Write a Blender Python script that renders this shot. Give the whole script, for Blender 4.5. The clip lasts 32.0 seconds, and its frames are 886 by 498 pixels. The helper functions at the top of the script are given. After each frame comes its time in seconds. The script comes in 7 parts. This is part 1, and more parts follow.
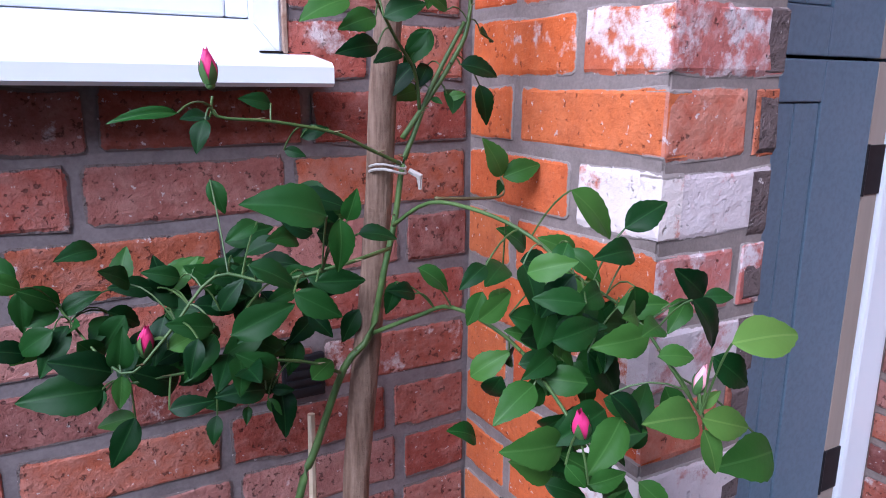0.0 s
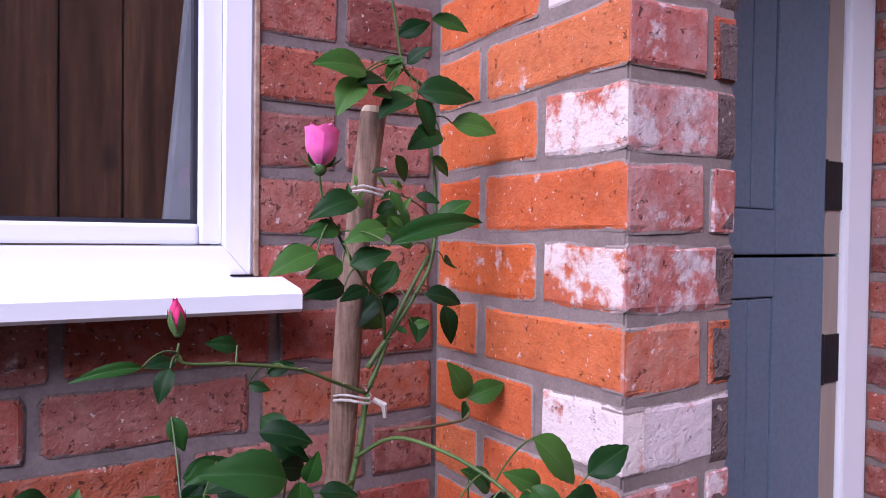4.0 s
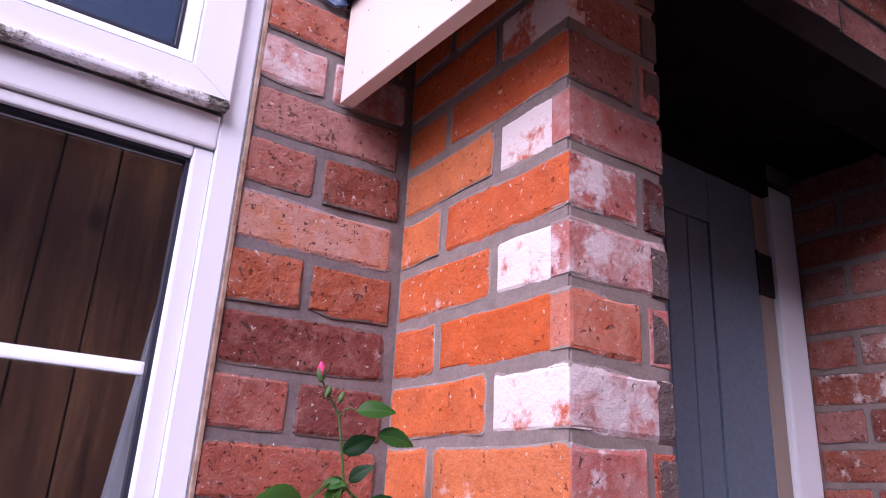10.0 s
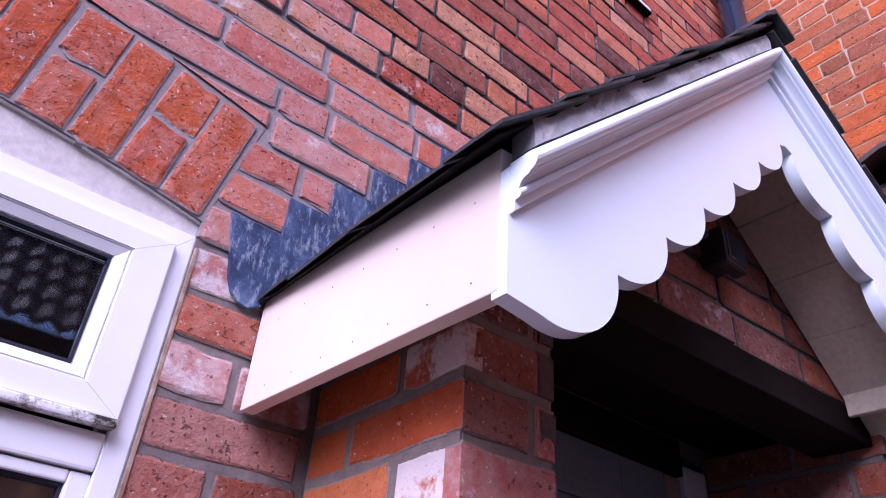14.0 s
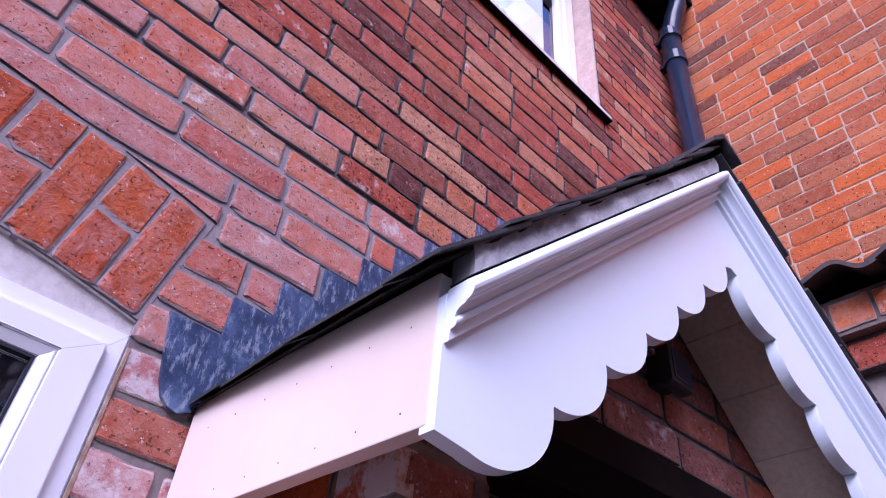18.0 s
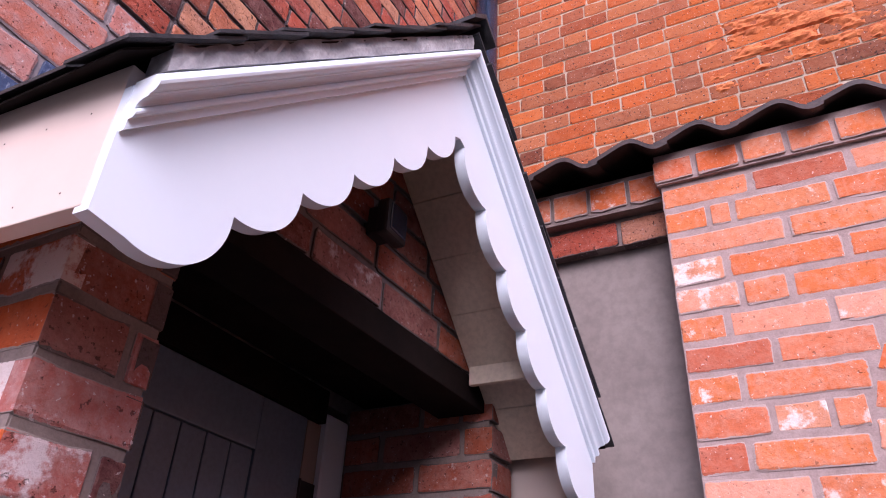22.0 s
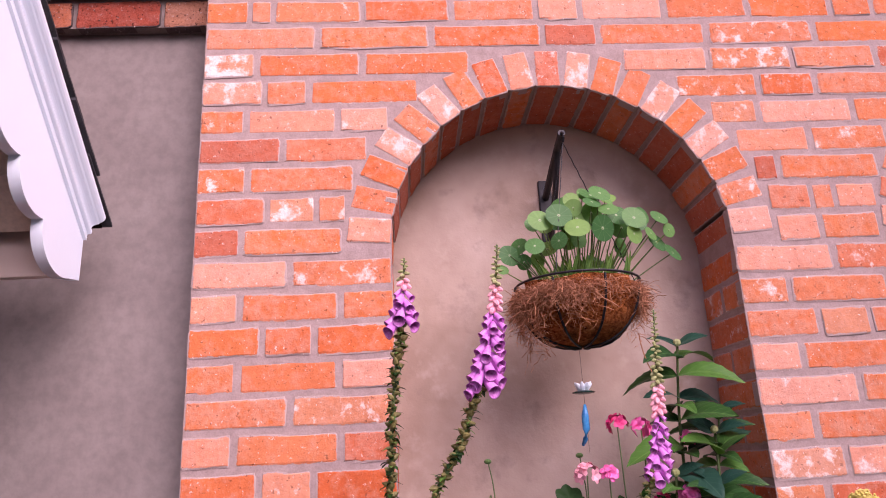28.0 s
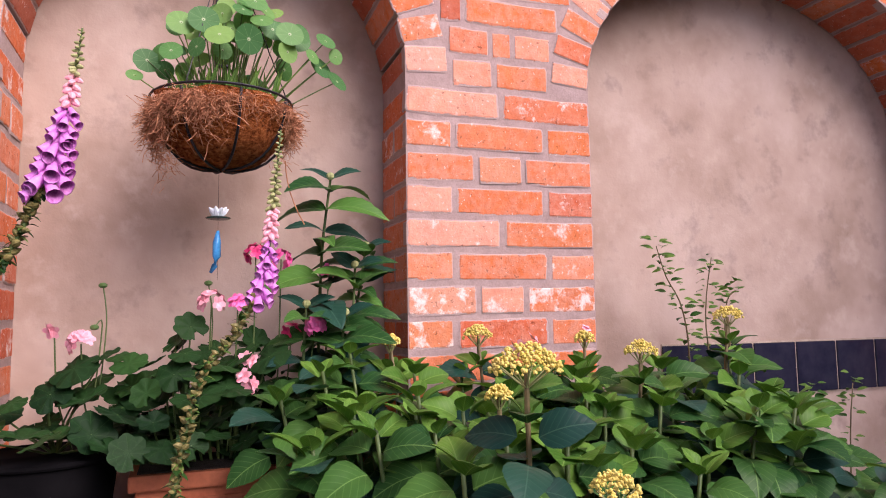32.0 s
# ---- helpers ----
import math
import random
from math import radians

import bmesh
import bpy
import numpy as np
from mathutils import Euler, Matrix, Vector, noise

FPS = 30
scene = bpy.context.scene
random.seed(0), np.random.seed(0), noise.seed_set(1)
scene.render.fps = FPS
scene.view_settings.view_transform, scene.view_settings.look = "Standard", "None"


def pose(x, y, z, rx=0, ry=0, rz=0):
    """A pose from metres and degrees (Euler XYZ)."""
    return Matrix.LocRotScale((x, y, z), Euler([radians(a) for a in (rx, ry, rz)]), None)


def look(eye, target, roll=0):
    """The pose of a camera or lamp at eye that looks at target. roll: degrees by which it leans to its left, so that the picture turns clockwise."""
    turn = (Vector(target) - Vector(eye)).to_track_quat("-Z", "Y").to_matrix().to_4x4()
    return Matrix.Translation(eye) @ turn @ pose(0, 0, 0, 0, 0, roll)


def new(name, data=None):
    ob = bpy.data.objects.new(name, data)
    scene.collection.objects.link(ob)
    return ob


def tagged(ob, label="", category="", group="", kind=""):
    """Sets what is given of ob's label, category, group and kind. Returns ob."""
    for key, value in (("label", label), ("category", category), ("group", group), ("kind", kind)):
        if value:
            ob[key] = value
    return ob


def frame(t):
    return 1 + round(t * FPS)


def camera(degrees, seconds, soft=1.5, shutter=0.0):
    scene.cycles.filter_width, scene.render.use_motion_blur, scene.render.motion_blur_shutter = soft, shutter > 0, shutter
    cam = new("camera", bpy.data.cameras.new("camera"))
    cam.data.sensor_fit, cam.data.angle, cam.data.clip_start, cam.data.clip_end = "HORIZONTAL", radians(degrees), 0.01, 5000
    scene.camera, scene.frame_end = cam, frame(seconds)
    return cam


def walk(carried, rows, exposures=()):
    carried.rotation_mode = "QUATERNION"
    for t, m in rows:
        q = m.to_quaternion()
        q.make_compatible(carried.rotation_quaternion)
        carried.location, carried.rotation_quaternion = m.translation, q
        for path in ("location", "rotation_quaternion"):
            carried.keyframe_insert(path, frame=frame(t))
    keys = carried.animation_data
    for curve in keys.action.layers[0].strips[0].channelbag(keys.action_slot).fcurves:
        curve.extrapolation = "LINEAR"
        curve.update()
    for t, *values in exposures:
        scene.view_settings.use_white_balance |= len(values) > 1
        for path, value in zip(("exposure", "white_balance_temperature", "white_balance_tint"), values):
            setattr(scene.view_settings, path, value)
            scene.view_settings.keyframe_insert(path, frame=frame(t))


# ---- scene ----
cam = camera(63.9, 32.0, soft=1.0)
PATH = [
    (0, (0.03, 0.018, 1.08), (0.982, 1.717, 0.626), 0.5),
    (0.5, (0.019, 0.025, 1.099), (1.016, 1.708, 0.682), 0.4),
    (1, (0.019, 0.023, 1.109), (1.022, 1.717, 0.756), 0.4),
    (1.5, (0.022, 0.02, 1.119), (1.046, 1.713, 0.823), 0.8),
    (2, (0.024, 0.022, 1.125), (1.058, 1.715, 0.873), 0.8),
    (2.5, (0.025, 0.02, 1.136), (1.066, 1.716, 0.942), 1.2),
    (3, (0.027, 0.017, 1.147), (1.071, 1.717, 1.009), 1.1),
    (3.5, (0.031, 0.016, 1.156), (1.078, 1.718, 1.064), 0.8),
    (4, (0.034, 0.013, 1.164), (1.078, 1.719, 1.124), 0.7),
    (4.5, (0.033, 0.014, 1.174), (1.08, 1.718, 1.183), 1.0),
    (6.5, (0.036, 0.022, 1.193), (1.1, 1.71, 1.332), 1.6),
    (7, (0.036, 0.016, 1.199), (1.11, 1.695, 1.366), 1.5),
    (7.5, (0.03, 0.011, 1.218), (1.078, 1.695, 1.479), 2.3),
    (8, (0.027, 0.011, 1.243), (1.077, 1.675, 1.603), 2.3),
    (8.5, (0.023, 0.005, 1.264), (1.071, 1.654, 1.692), 2.4),
    (9, (0.027, -0.004, 1.287), (1.091, 1.618, 1.775), 2.5),
    (9.5, (0.026, -0.011, 1.324), (1.077, 1.594, 1.887), 2.9),
    (10, (0.031, -0.015, 1.345), (1.085, 1.558, 1.991), 3.2),
    (10.5, (0.034, -0.021, 1.374), (1.071, 1.538, 2.076), 3.2),
    (11, (0.038, -0.025, 1.394), (1.062, 1.524, 2.138), 3.7),
    (11.5, (0.039, -0.033, 1.422), (1.061, 1.468, 2.261), 3.5),
    (12, (0.033, -0.046, 1.446), (1.061, 1.408, 2.357), 4.2),
    (12.5, (0.026, -0.059, 1.47), (1.05, 1.354, 2.447), 4.5),
    (13, (0.021, -0.073, 1.489), (1.043, 1.295, 2.53), 4.6),
    (13.5, (0.018, -0.091, 1.503), (1.047, 1.241, 2.583), 4.8),
    (14, (0.018, -0.106, 1.521), (1.037, 1.206, 2.634), 4.5),
    (14.5, (0.021, -0.116, 1.534), (1.046, 1.165, 2.679), 4.4),
    (16.5, (0.024, -0.133, 1.561), (1.027, 1.076, 2.8), 5.0),
    (17, (0.024, -0.14, 1.567), (1.016, 1.04, 2.841), 5.7),
    (17.5, (0.022, -0.141, 1.569), (1.012, 1.026, 2.856), 5.7),
    (18, (0.025, -0.142, 1.57), (1.014, 1.017, 2.865), 5.8),
    (18.5, (0.028, -0.147, 1.575), (1.034, 0.989, 2.879), 5.4),
    (19, (0.036, -0.153, 1.573), (1.056, 0.962, 2.884), 5.4),
    (19.5, (0.046, -0.159, 1.56), (1.102, 0.974, 2.825), 5.4),
    (20, (0.051, -0.165, 1.55), (1.144, 0.989, 2.764), 5.5),
    (20.5, (0.068, -0.189, 1.536), (1.265, 0.915, 2.697), 5.1),
    (21, (0.079, -0.208, 1.531), (1.365, 0.833, 2.654), 4.5),
    (21.5, (0.088, -0.236, 1.509), (1.502, 0.725, 2.546), 3.7),
    (22, (0.099, -0.244, 1.507), (1.601, 0.573, 2.545), 3.0),
    (22.5, (0.105, -0.253, 1.505), (1.662, 0.47, 2.53), 2.6),
    (23, (0.117, -0.279, 1.51), (1.703, 0.325, 2.569), 2.2),
    (23.5, (0.125, -0.32, 1.515), (1.737, 0.193, 2.582), 1.4),
    (24, (0.131, -0.36, 1.509), (1.779, 0.066, 2.558), 1.0),
    (24.5, (0.147, -0.393, 1.501), (1.848, -0.103, 2.511), 0.5),
    (25, (0.154, -0.43, 1.501), (1.89, -0.238, 2.476), -0.1),
    (25.5, (0.151, -0.447, 1.504), (1.895, -0.309, 2.474), -0.2),
    (26, (0.162, -0.47, 1.494), (1.939, -0.406, 2.41), -0.6),
    (26.5, (0.166, -0.487, 1.482), (1.998, -0.493, 2.285), -1.5),
    (28.5, (0.173, -0.513, 1.409), (2.097, -0.663, 1.935), -2.5),
    (29, (0.177, -0.518, 1.398), (2.118, -0.674, 1.853), -1.4),
    (29.5, (0.164, -0.629, 1.405), (2.127, -0.574, 1.782), -0.7),
    (30, (0.174, -0.764, 1.386), (2.143, -0.734, 1.733), 0.5),
    (30.5, (0.199, -0.794, 1.369), (2.163, -1.019, 1.673), -0.9),
    (31, (0.219, -0.8, 1.357), (2.158, -1.204, 1.638), -1.0),
    (31.5, (0.237, -0.82, 1.361), (2.141, -1.402, 1.551), -0.7),
    (32, (0.226, -0.86, 1.353), (2.102, -1.527, 1.546), -0.9),
]
walk(cam, [(t, look(eye, target, roll)) for t, eye, target, roll in PATH], [(0.0, 0.94, 4750, 20), (2.0, 0.74, 4900, 26), (4.0, 0.66, 5150, 37), (7.0, 0.70, 5400, 40), (9.0, 0.72, 5400, 43), (12.0, 0.72, 5200, 37), (14.0, 0.73, 5050, 42), (19.0, 0.54, 4950, 43), (20.0, 0.66, 5150, 43), (22.0, 0.66, 5600, 38), (23.0, 0.70, 5600, 40), (26.0, 0.71, 5900, 52), (30.0, 0.76, 6200, 44), (32.0, 0.94, 6150, 36)])
import itertools, collections, mathutils

# ---- world and light ----
world = bpy.data.worlds.new("sky")
scene.world = world
world.use_nodes = True
wn = world.node_tree.nodes
sky = wn.new("ShaderNodeTexSky")
sky.sky_type = "NISHITA"
sky.sun_disc = False
sky.sun_elevation, sky.sun_rotation = radians(37), radians(-124)
sky.air_density, sky.dust_density = 1.0, 2.5
bg = wn["Background"]
bg.inputs[1].default_value = 0.13
world.node_tree.links.new(sky.outputs[0], bg.inputs[0])
sun = new("sun", bpy.data.lights.new("sun", "SUN"))
sun.data.energy, sun.data.angle, sun.data.color = 3.3, radians(54), (1.0, 0.89, 0.75)
sun.matrix_world = look((-4.7, -3.1, 4.3), (0, 0, 0))


# ---- node helpers ----
def material(name, base=(0.5, 0.5, 0.5), rough=0.6, metal=0.0, spec=0.4):
    m = bpy.data.materials.new(name)
    m.use_nodes = True
    b = m.node_tree.nodes["Principled BSDF"]
    b.inputs["Base Color"].default_value = (*base, 1)
    b.inputs["Roughness"].default_value = rough
    b.inputs["Metallic"].default_value = metal
    b.inputs["Specular IOR Level"].default_value = spec
    m.diffuse_color = (*base, 1)
    return m, m.node_tree.nodes, m.node_tree.links, b


def noise_tex(n, l, scale, detail=4, rough=0.6, coord=None, stretch=None):
    t = n.new("ShaderNodeTexNoise")
    t.inputs["Scale"].default_value = scale
    t.inputs["Detail"].default_value = detail
    t.inputs["Roughness"].default_value = rough
    if coord is None:
        g = n.new("ShaderNodeNewGeometry")
        coord = g.outputs["Position"]
    if stretch:
        mp = n.new("ShaderNodeMapping")
        mp.inputs["Scale"].default_value = stretch
        l.new(coord, mp.inputs[0])
        coord = mp.outputs[0]
    l.new(coord, t.inputs["Vector"])
    return t.outputs["Fac"]


def ramp(n, l, fac, stops):
    r = n.new("ShaderNodeValToRGB")
    e = r.color_ramp.elements
    while len(e) < len(stops):
        e.new(0.5)
    for q, (p, c) in zip(e, stops):
        q.position, q.color = p, (*c, 1) if len(c) == 3 else c
    l.new(fac, r.inputs[0])
    return r.outputs[0]


def mix(n, l, fac, a, b, mode="MIX"):
    x = n.new("ShaderNodeMix")
    x.data_type, x.blend_type = "RGBA", mode
    for sock, v in ((x.inputs[0], fac), (x.inputs[6], a), (x.inputs[7], b)):
        if hasattr(v, "links"):
            l.new(v, sock)
        elif isinstance(v, (int, float)):
            sock.default_value = v
        else:
            sock.default_value = (*v, 1)
    return x.outputs[2]


def calc(n, l, op, a, b=0.0, clamp=False):
    x = n.new("ShaderNodeMath")
    x.operation, x.use_clamp = op, clamp
    for sock, v in ((x.inputs[0], a), (x.inputs[1], b)):
        if hasattr(v, "links"):
            l.new(v, sock)
        else:
            sock.default_value = v
    return x.outputs[0]


def bump(n, l, b, height, strength=0.4, dist=0.004):
    x = n.new("ShaderNodeBump")
    x.inputs["Strength"].default_value, x.inputs["Distance"].default_value = strength, dist
    l.new(height, x.inputs["Height"])
    l.new(x.outputs[0], b.inputs["Normal"])


def piece_random(n, l):
    """One random value for each piece, whether an object of its own or an island of a joined mesh."""
    o, g = n.new("ShaderNodeObjectInfo"), n.new("ShaderNodeNewGeometry")
    return calc(n, l, "FRACT", calc(n, l, "ADD", o.outputs["Random"], calc(n, l, "MULTIPLY", g.outputs["Random Per Island"], 7.31)))


def brick_material(name, tones, lime=0.2, limecol=(0.60, 0.53, 0.51), pit=0.6, bloom=0.25, bloomcol=(0.46, 0.27, 0.23), smear=1.0, mortar=(0.28, 0.235, 0.215), hue=0.82, blue=0.86, pitlim=0.31, worn=0.55, pitscale=85):
    """Old handmade brick: a tone for each brick, fired blotches, bloom, dark pits, patches of old limewash and mortar smeared over the rim."""
    m, n, l, b = material(name, tones[0], 0.88, 0, 0.2)
    rnd = piece_random(n, l)
    tones = [(r, g * hue, c * blue) for r, g, c in tones]
    k = len(tones)
    col = ramp(n, l, rnd, [(i / (k - 1), c) for i, c in enumerate(tones)])
    rnd2 = calc(n, l, "FRACT", calc(n, l, "MULTIPLY", rnd, 13.7))
    rnd3 = calc(n, l, "FRACT", calc(n, l, "MULTIPLY", rnd, 29.3))
    blot = noise_tex(n, l, 17, 5, 0.65)
    col = mix(n, l, ramp(n, l, blot, [(0.38, (0, 0, 0)), (0.72, (min(1.0, 0.75 * worn),) * 3)]), col, mix(n, l, 1.0, col, (0.52, 0.42, 0.42), "MULTIPLY"))
    soft = noise_tex(n, l, 33, 6, 0.7)
    bl = ramp(n, l, calc(n, l, "ADD", soft, calc(n, l, "MULTIPLY", rnd3, 0.16)), [(0.5, (0, 0, 0)), (0.74, (1, 1, 1))])
    col = mix(n, l, calc(n, l, "MULTIPLY", bl, bloom), col, bloomcol)
    fine = noise_tex(n, l, 130, 4, 0.75)
    col = mix(n, l, ramp(n, l, fine, [(0.30, (0.5 * worn,) * 3), (0.55, (0, 0, 0))]), col, mix(n, l, 1.0, col, (0.5, 0.45, 0.45), "MULTIPLY"))
    spot = noise_tex(n, l, pitscale, 3, 0.6)
    pits = ramp(n, l, spot, [(pitlim, (1, 1, 1)), (pitlim + 0.045, (0, 0, 0))])
    col = mix(n, l, calc(n, l, "MULTIPLY", pits, pit), col, (0.025, 0.015, 0.015))
    # limewash left in grainy patches, more on some bricks than on others
    wash = calc(n, l, "ADD", calc(n, l, "MULTIPLY", noise_tex(n, l, 20, 3, 0.6), 0.7), calc(n, l, "MULTIPLY", noise_tex(n, l, 120, 5, 0.8), 0.3))
    lift = calc(n, l, "MULTIPLY", calc(n, l, "POWER", rnd2, 2.5), 0.16)
    w = calc(n, l, "ADD", wash, lift)
    lim = 0.78 - lime * 0.45
    mr = n.new("ShaderNodeMapRange")
    mr.inputs[1].default_value, mr.inputs[2].default_value, mr.inputs[4].default_value = lim, lim + 0.09, 0.92
    l.new(w, mr.inputs[0])
    col = mix(n, l, mr.outputs[0], col, limecol)
    # mortar smeared over the rim
    at = n.new("ShaderNodeAttribute")
    at.attribute_name = "rim"
    ragged = noise_tex(n, l, 45, 5, 0.7)
    sm = calc(n, l, "SUBTRACT", calc(n, l, "ADD", at.outputs["Fac"], calc(n, l, "MULTIPLY", ragged, 1.35 * smear)), 1.0)
    ms = n.new("ShaderNodeMapRange")
    ms.inputs[1].default_value, ms.inputs[2].default_value = 0.28, 0.40
    l.new(sm, ms.inputs[0])
    col = mix(n, l, ms.outputs[0], col, mortar)
    # specks of lime
    col = mix(n, l, ramp(n, l, noise_tex(n, l, 105, 3, 0.65), [(0.655, (0, 0, 0)), (0.69, (0.7, 0.7, 0.7))]), col, limecol)
    l.new(col, b.inputs["Base Color"])
    h = calc(n, l, "ADD", calc(n, l, "MULTIPLY", fine, 0.4), calc(n, l, "ADD", calc(n, l, "ADD", blot, soft), calc(n, l, "MULTIPLY", pits, -0.9)))
    bump(n, l, b, h, 0.35 + 0.6 * worn, 0.0075 * (0.3 + 0.7 * worn))
    return m


def plain_noise(name, a, c, scale, rough=0.7, bs=0.3, bd=0.003, metal=0.0, spec=0.4, detail=5, stretch=None, fine=0):
    m, n, l, b = material(name, a, rough, metal, spec)
    t = noise_tex(n, l, scale, detail, 0.62, stretch=stretch)
    col = ramp(n, l, t, [(0.3, a), (0.7, c)])
    h = t
    if fine:
        f2 = noise_tex(n, l, fine, 3, 0.6)
        col = mix(n, l, ramp(n, l, f2, [(0.35, (0.35, 0.35, 0.35)), (0.6, (0, 0, 0))]), col, mix(n, l, 1.0, col, (0.6, 0.6, 0.6), "MULTIPLY"))
        h = calc(n, l, "ADD", t, calc(n, l, "MULTIPLY", f2, 0.6))
    l.new(col, b.inputs["Base Color"])
    if bs:
        bump(n, l, b, h, bs, bd)
    return m


BR_A = brick_material("brick red", [(0.25, 0.062, 0.04), (0.36, 0.10, 0.07), (0.44, 0.125, 0.055), (0.17, 0.05, 0.042), (0.43, 0.20, 0.165), (0.22, 0.066, 0.05), (0.42, 0.12, 0.07), (0.33, 0.115, 0.085)], 0.22, bloom=0.4, mortar=(0.15, 0.12, 0.112), hue=1.0, blue=1.0, smear=1.12, worn=0.75, pitlim=0.335, pitscale=120)
BR_PINK = brick_material("brick pale red", [(0.50, 0.19, 0.16), (0.57, 0.26, 0.225), (0.56, 0.19, 0.125), (0.58, 0.29, 0.25), (0.46, 0.155, 0.13), (0.58, 0.17, 0.085), (0.50, 0.27, 0.17), (0.55, 0.23, 0.20)], 0.24, bloom=0.6, bloomcol=(0.52, 0.34, 0.315), mortar=(0.29, 0.24, 0.245), hue=0.92, blue=0.86, smear=1.2, worn=0.6, pitscale=140, pitlim=0.33, pit=0.75)
BR_ARCH = brick_material("brick arch red", [(0.52, 0.115, 0.035), (0.56, 0.14, 0.05), (0.46, 0.095, 0.035), (0.55, 0.15, 0.06)], 0.10, smear=1.1, bloom=0.42, bloomcol=(0.55, 0.30, 0.27), mortar=(0.30, 0.25, 0.255), hue=0.95, worn=0.85, pitscale=120, pitlim=0.33)
BR_UP = brick_material("brick weathered red", [(0.41, 0.103, 0.063), (0.502, 0.148, 0.089), (0.114, 0.046, 0.047), (0.57, 0.182, 0.079), (0.616, 0.376, 0.231), (0.422, 0.103, 0.068), (0.479, 0.154, 0.105)], 0.16, pit=0.8, mortar=(0.13, 0.095, 0.09), pitlim=0.34, hue=0.84, blue=0.80, worn=1.0, pitscale=120)
BR_RET = brick_material("brick orange", [(0.551, 0.122, 0.027), (0.615, 0.159, 0.038), (0.498, 0.101, 0.029), (0.636, 0.175, 0.052), (0.583, 0.201, 0.076)], 0.12, smear=1.12, hue=0.92, bloom=0.15, bloomcol=(0.55, 0.25, 0.15), worn=0.65, pitlim=0.315, pitscale=110, pit=0.5)
BR_WHITE = brick_material("brick thickly limewashed", [(0.52, 0.17, 0.08), (0.50, 0.16, 0.08)], 0.86, (0.74, 0.68, 0.66), smear=1.2, bloom=0.4, bloomcol=(0.62, 0.42, 0.35))
BR_LIME = brick_material("brick limewashed", [(0.53, 0.17, 0.07), (0.50, 0.15, 0.07)], 0.68, (0.72, 0.65, 0.62))
BR_FR = brick_material("brick lime stained", [(0.45, 0.21, 0.17), (0.49, 0.27, 0.24), (0.45, 0.18, 0.14), (0.50, 0.31, 0.285)], 0.60, (0.60, 0.525, 0.53), bloom=0.95, bloomcol=(0.54, 0.41, 0.40))
BR_ROSE = brick_material("brick rose red", [(0.42, 0.15, 0.11), (0.46, 0.19, 0.15), (0.44, 0.16, 0.12)], 0.42, (0.64, 0.57, 0.58), bloom=0.7, bloomcol=(0.50, 0.33, 0.31))
BR_SAL = brick_material("brick salmon", [(0.50, 0.17, 0.09), (0.52, 0.19, 0.11)], 0.22, (0.64, 0.57, 0.56), bloom=0.5, bloomcol=(0.54, 0.30, 0.22))
BR_C = brick_material("brick garden wall", [(0.64, 0.165, 0.055), (0.70, 0.21, 0.075), (0.68, 0.25, 0.12), (0.72, 0.24, 0.085), (0.58, 0.15, 0.07), (0.72, 0.30, 0.17), (0.69, 0.21, 0.065), (0.71, 0.27, 0.13)], 0.22, (0.76, 0.65, 0.60), bloom=0.55, bloomcol=(0.66, 0.36, 0.26), mortar=(0.43, 0.335, 0.305), smear=1.36, hue=0.85, blue=0.74, worn=0.45, pit=0.4)
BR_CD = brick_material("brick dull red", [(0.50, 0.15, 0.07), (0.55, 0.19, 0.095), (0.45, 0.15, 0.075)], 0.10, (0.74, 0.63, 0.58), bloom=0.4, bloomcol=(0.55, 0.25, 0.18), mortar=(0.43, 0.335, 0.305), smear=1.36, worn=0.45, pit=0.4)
BR_CW = brick_material("brick salmon with limewash left", [(0.66, 0.20, 0.08), (0.68, 0.26, 0.13), (0.66, 0.31, 0.20)], 0.46, (0.80, 0.71, 0.66), bloom=0.35, bloomcol=(0.72, 0.46, 0.37), mortar=(0.43, 0.335, 0.305), smear=1.36, hue=0.95, blue=0.85, worn=0.45, pit=0.4)
BR_CP = brick_material("brick pale salmon", [(0.76, 0.32, 0.19), (0.79, 0.40, 0.28), (0.75, 0.28, 0.13), (0.79, 0.45, 0.35), (0.76, 0.35, 0.21)], 0.34, (0.76, 0.66, 0.61), bloom=0.35, bloomcol=(0.72, 0.46, 0.37), mortar=(0.43, 0.335, 0.305), smear=1.36, hue=0.9, blue=0.85, worn=0.45, pit=0.4)
BR_B = brick_material("brick house orange", [(0.45, 0.102, 0.026), (0.52, 0.138, 0.035), (0.28, 0.072, 0.036), (0.46, 0.155, 0.072), (0.125, 0.045, 0.038), (0.49, 0.115, 0.03), (0.36, 0.115, 0.064)], 0.05, pit=0.9, pitlim=0.34, bloom=0.25, bloomcol=(0.42, 0.22, 0.14), mortar=(0.37, 0.29, 0.21), smear=0.6, hue=0.98, blue=0.75)
MORTAR = plain_noise("mortar grey", (0.19, 0.152, 0.135), (0.27, 0.22, 0.20), 30, 0.9, 0.28, 0.004, fine=220)
MORTAR_C = plain_noise("mortar pinkish grey", (0.33, 0.248, 0.225), (0.44, 0.338, 0.312), 30, 0.9, 0.28, 0.004, fine=220)
MORTAR_A = plain_noise("mortar grey brown", (0.15, 0.124, 0.123), (0.235, 0.20, 0.195), 30, 0.9, 0.28, 0.004, fine=220)
MORTAR_P = plain_noise("mortar flush grey", (0.25, 0.21, 0.215), (0.34, 0.295, 0.30), 30, 0.9, 0.28, 0.004, fine=220)
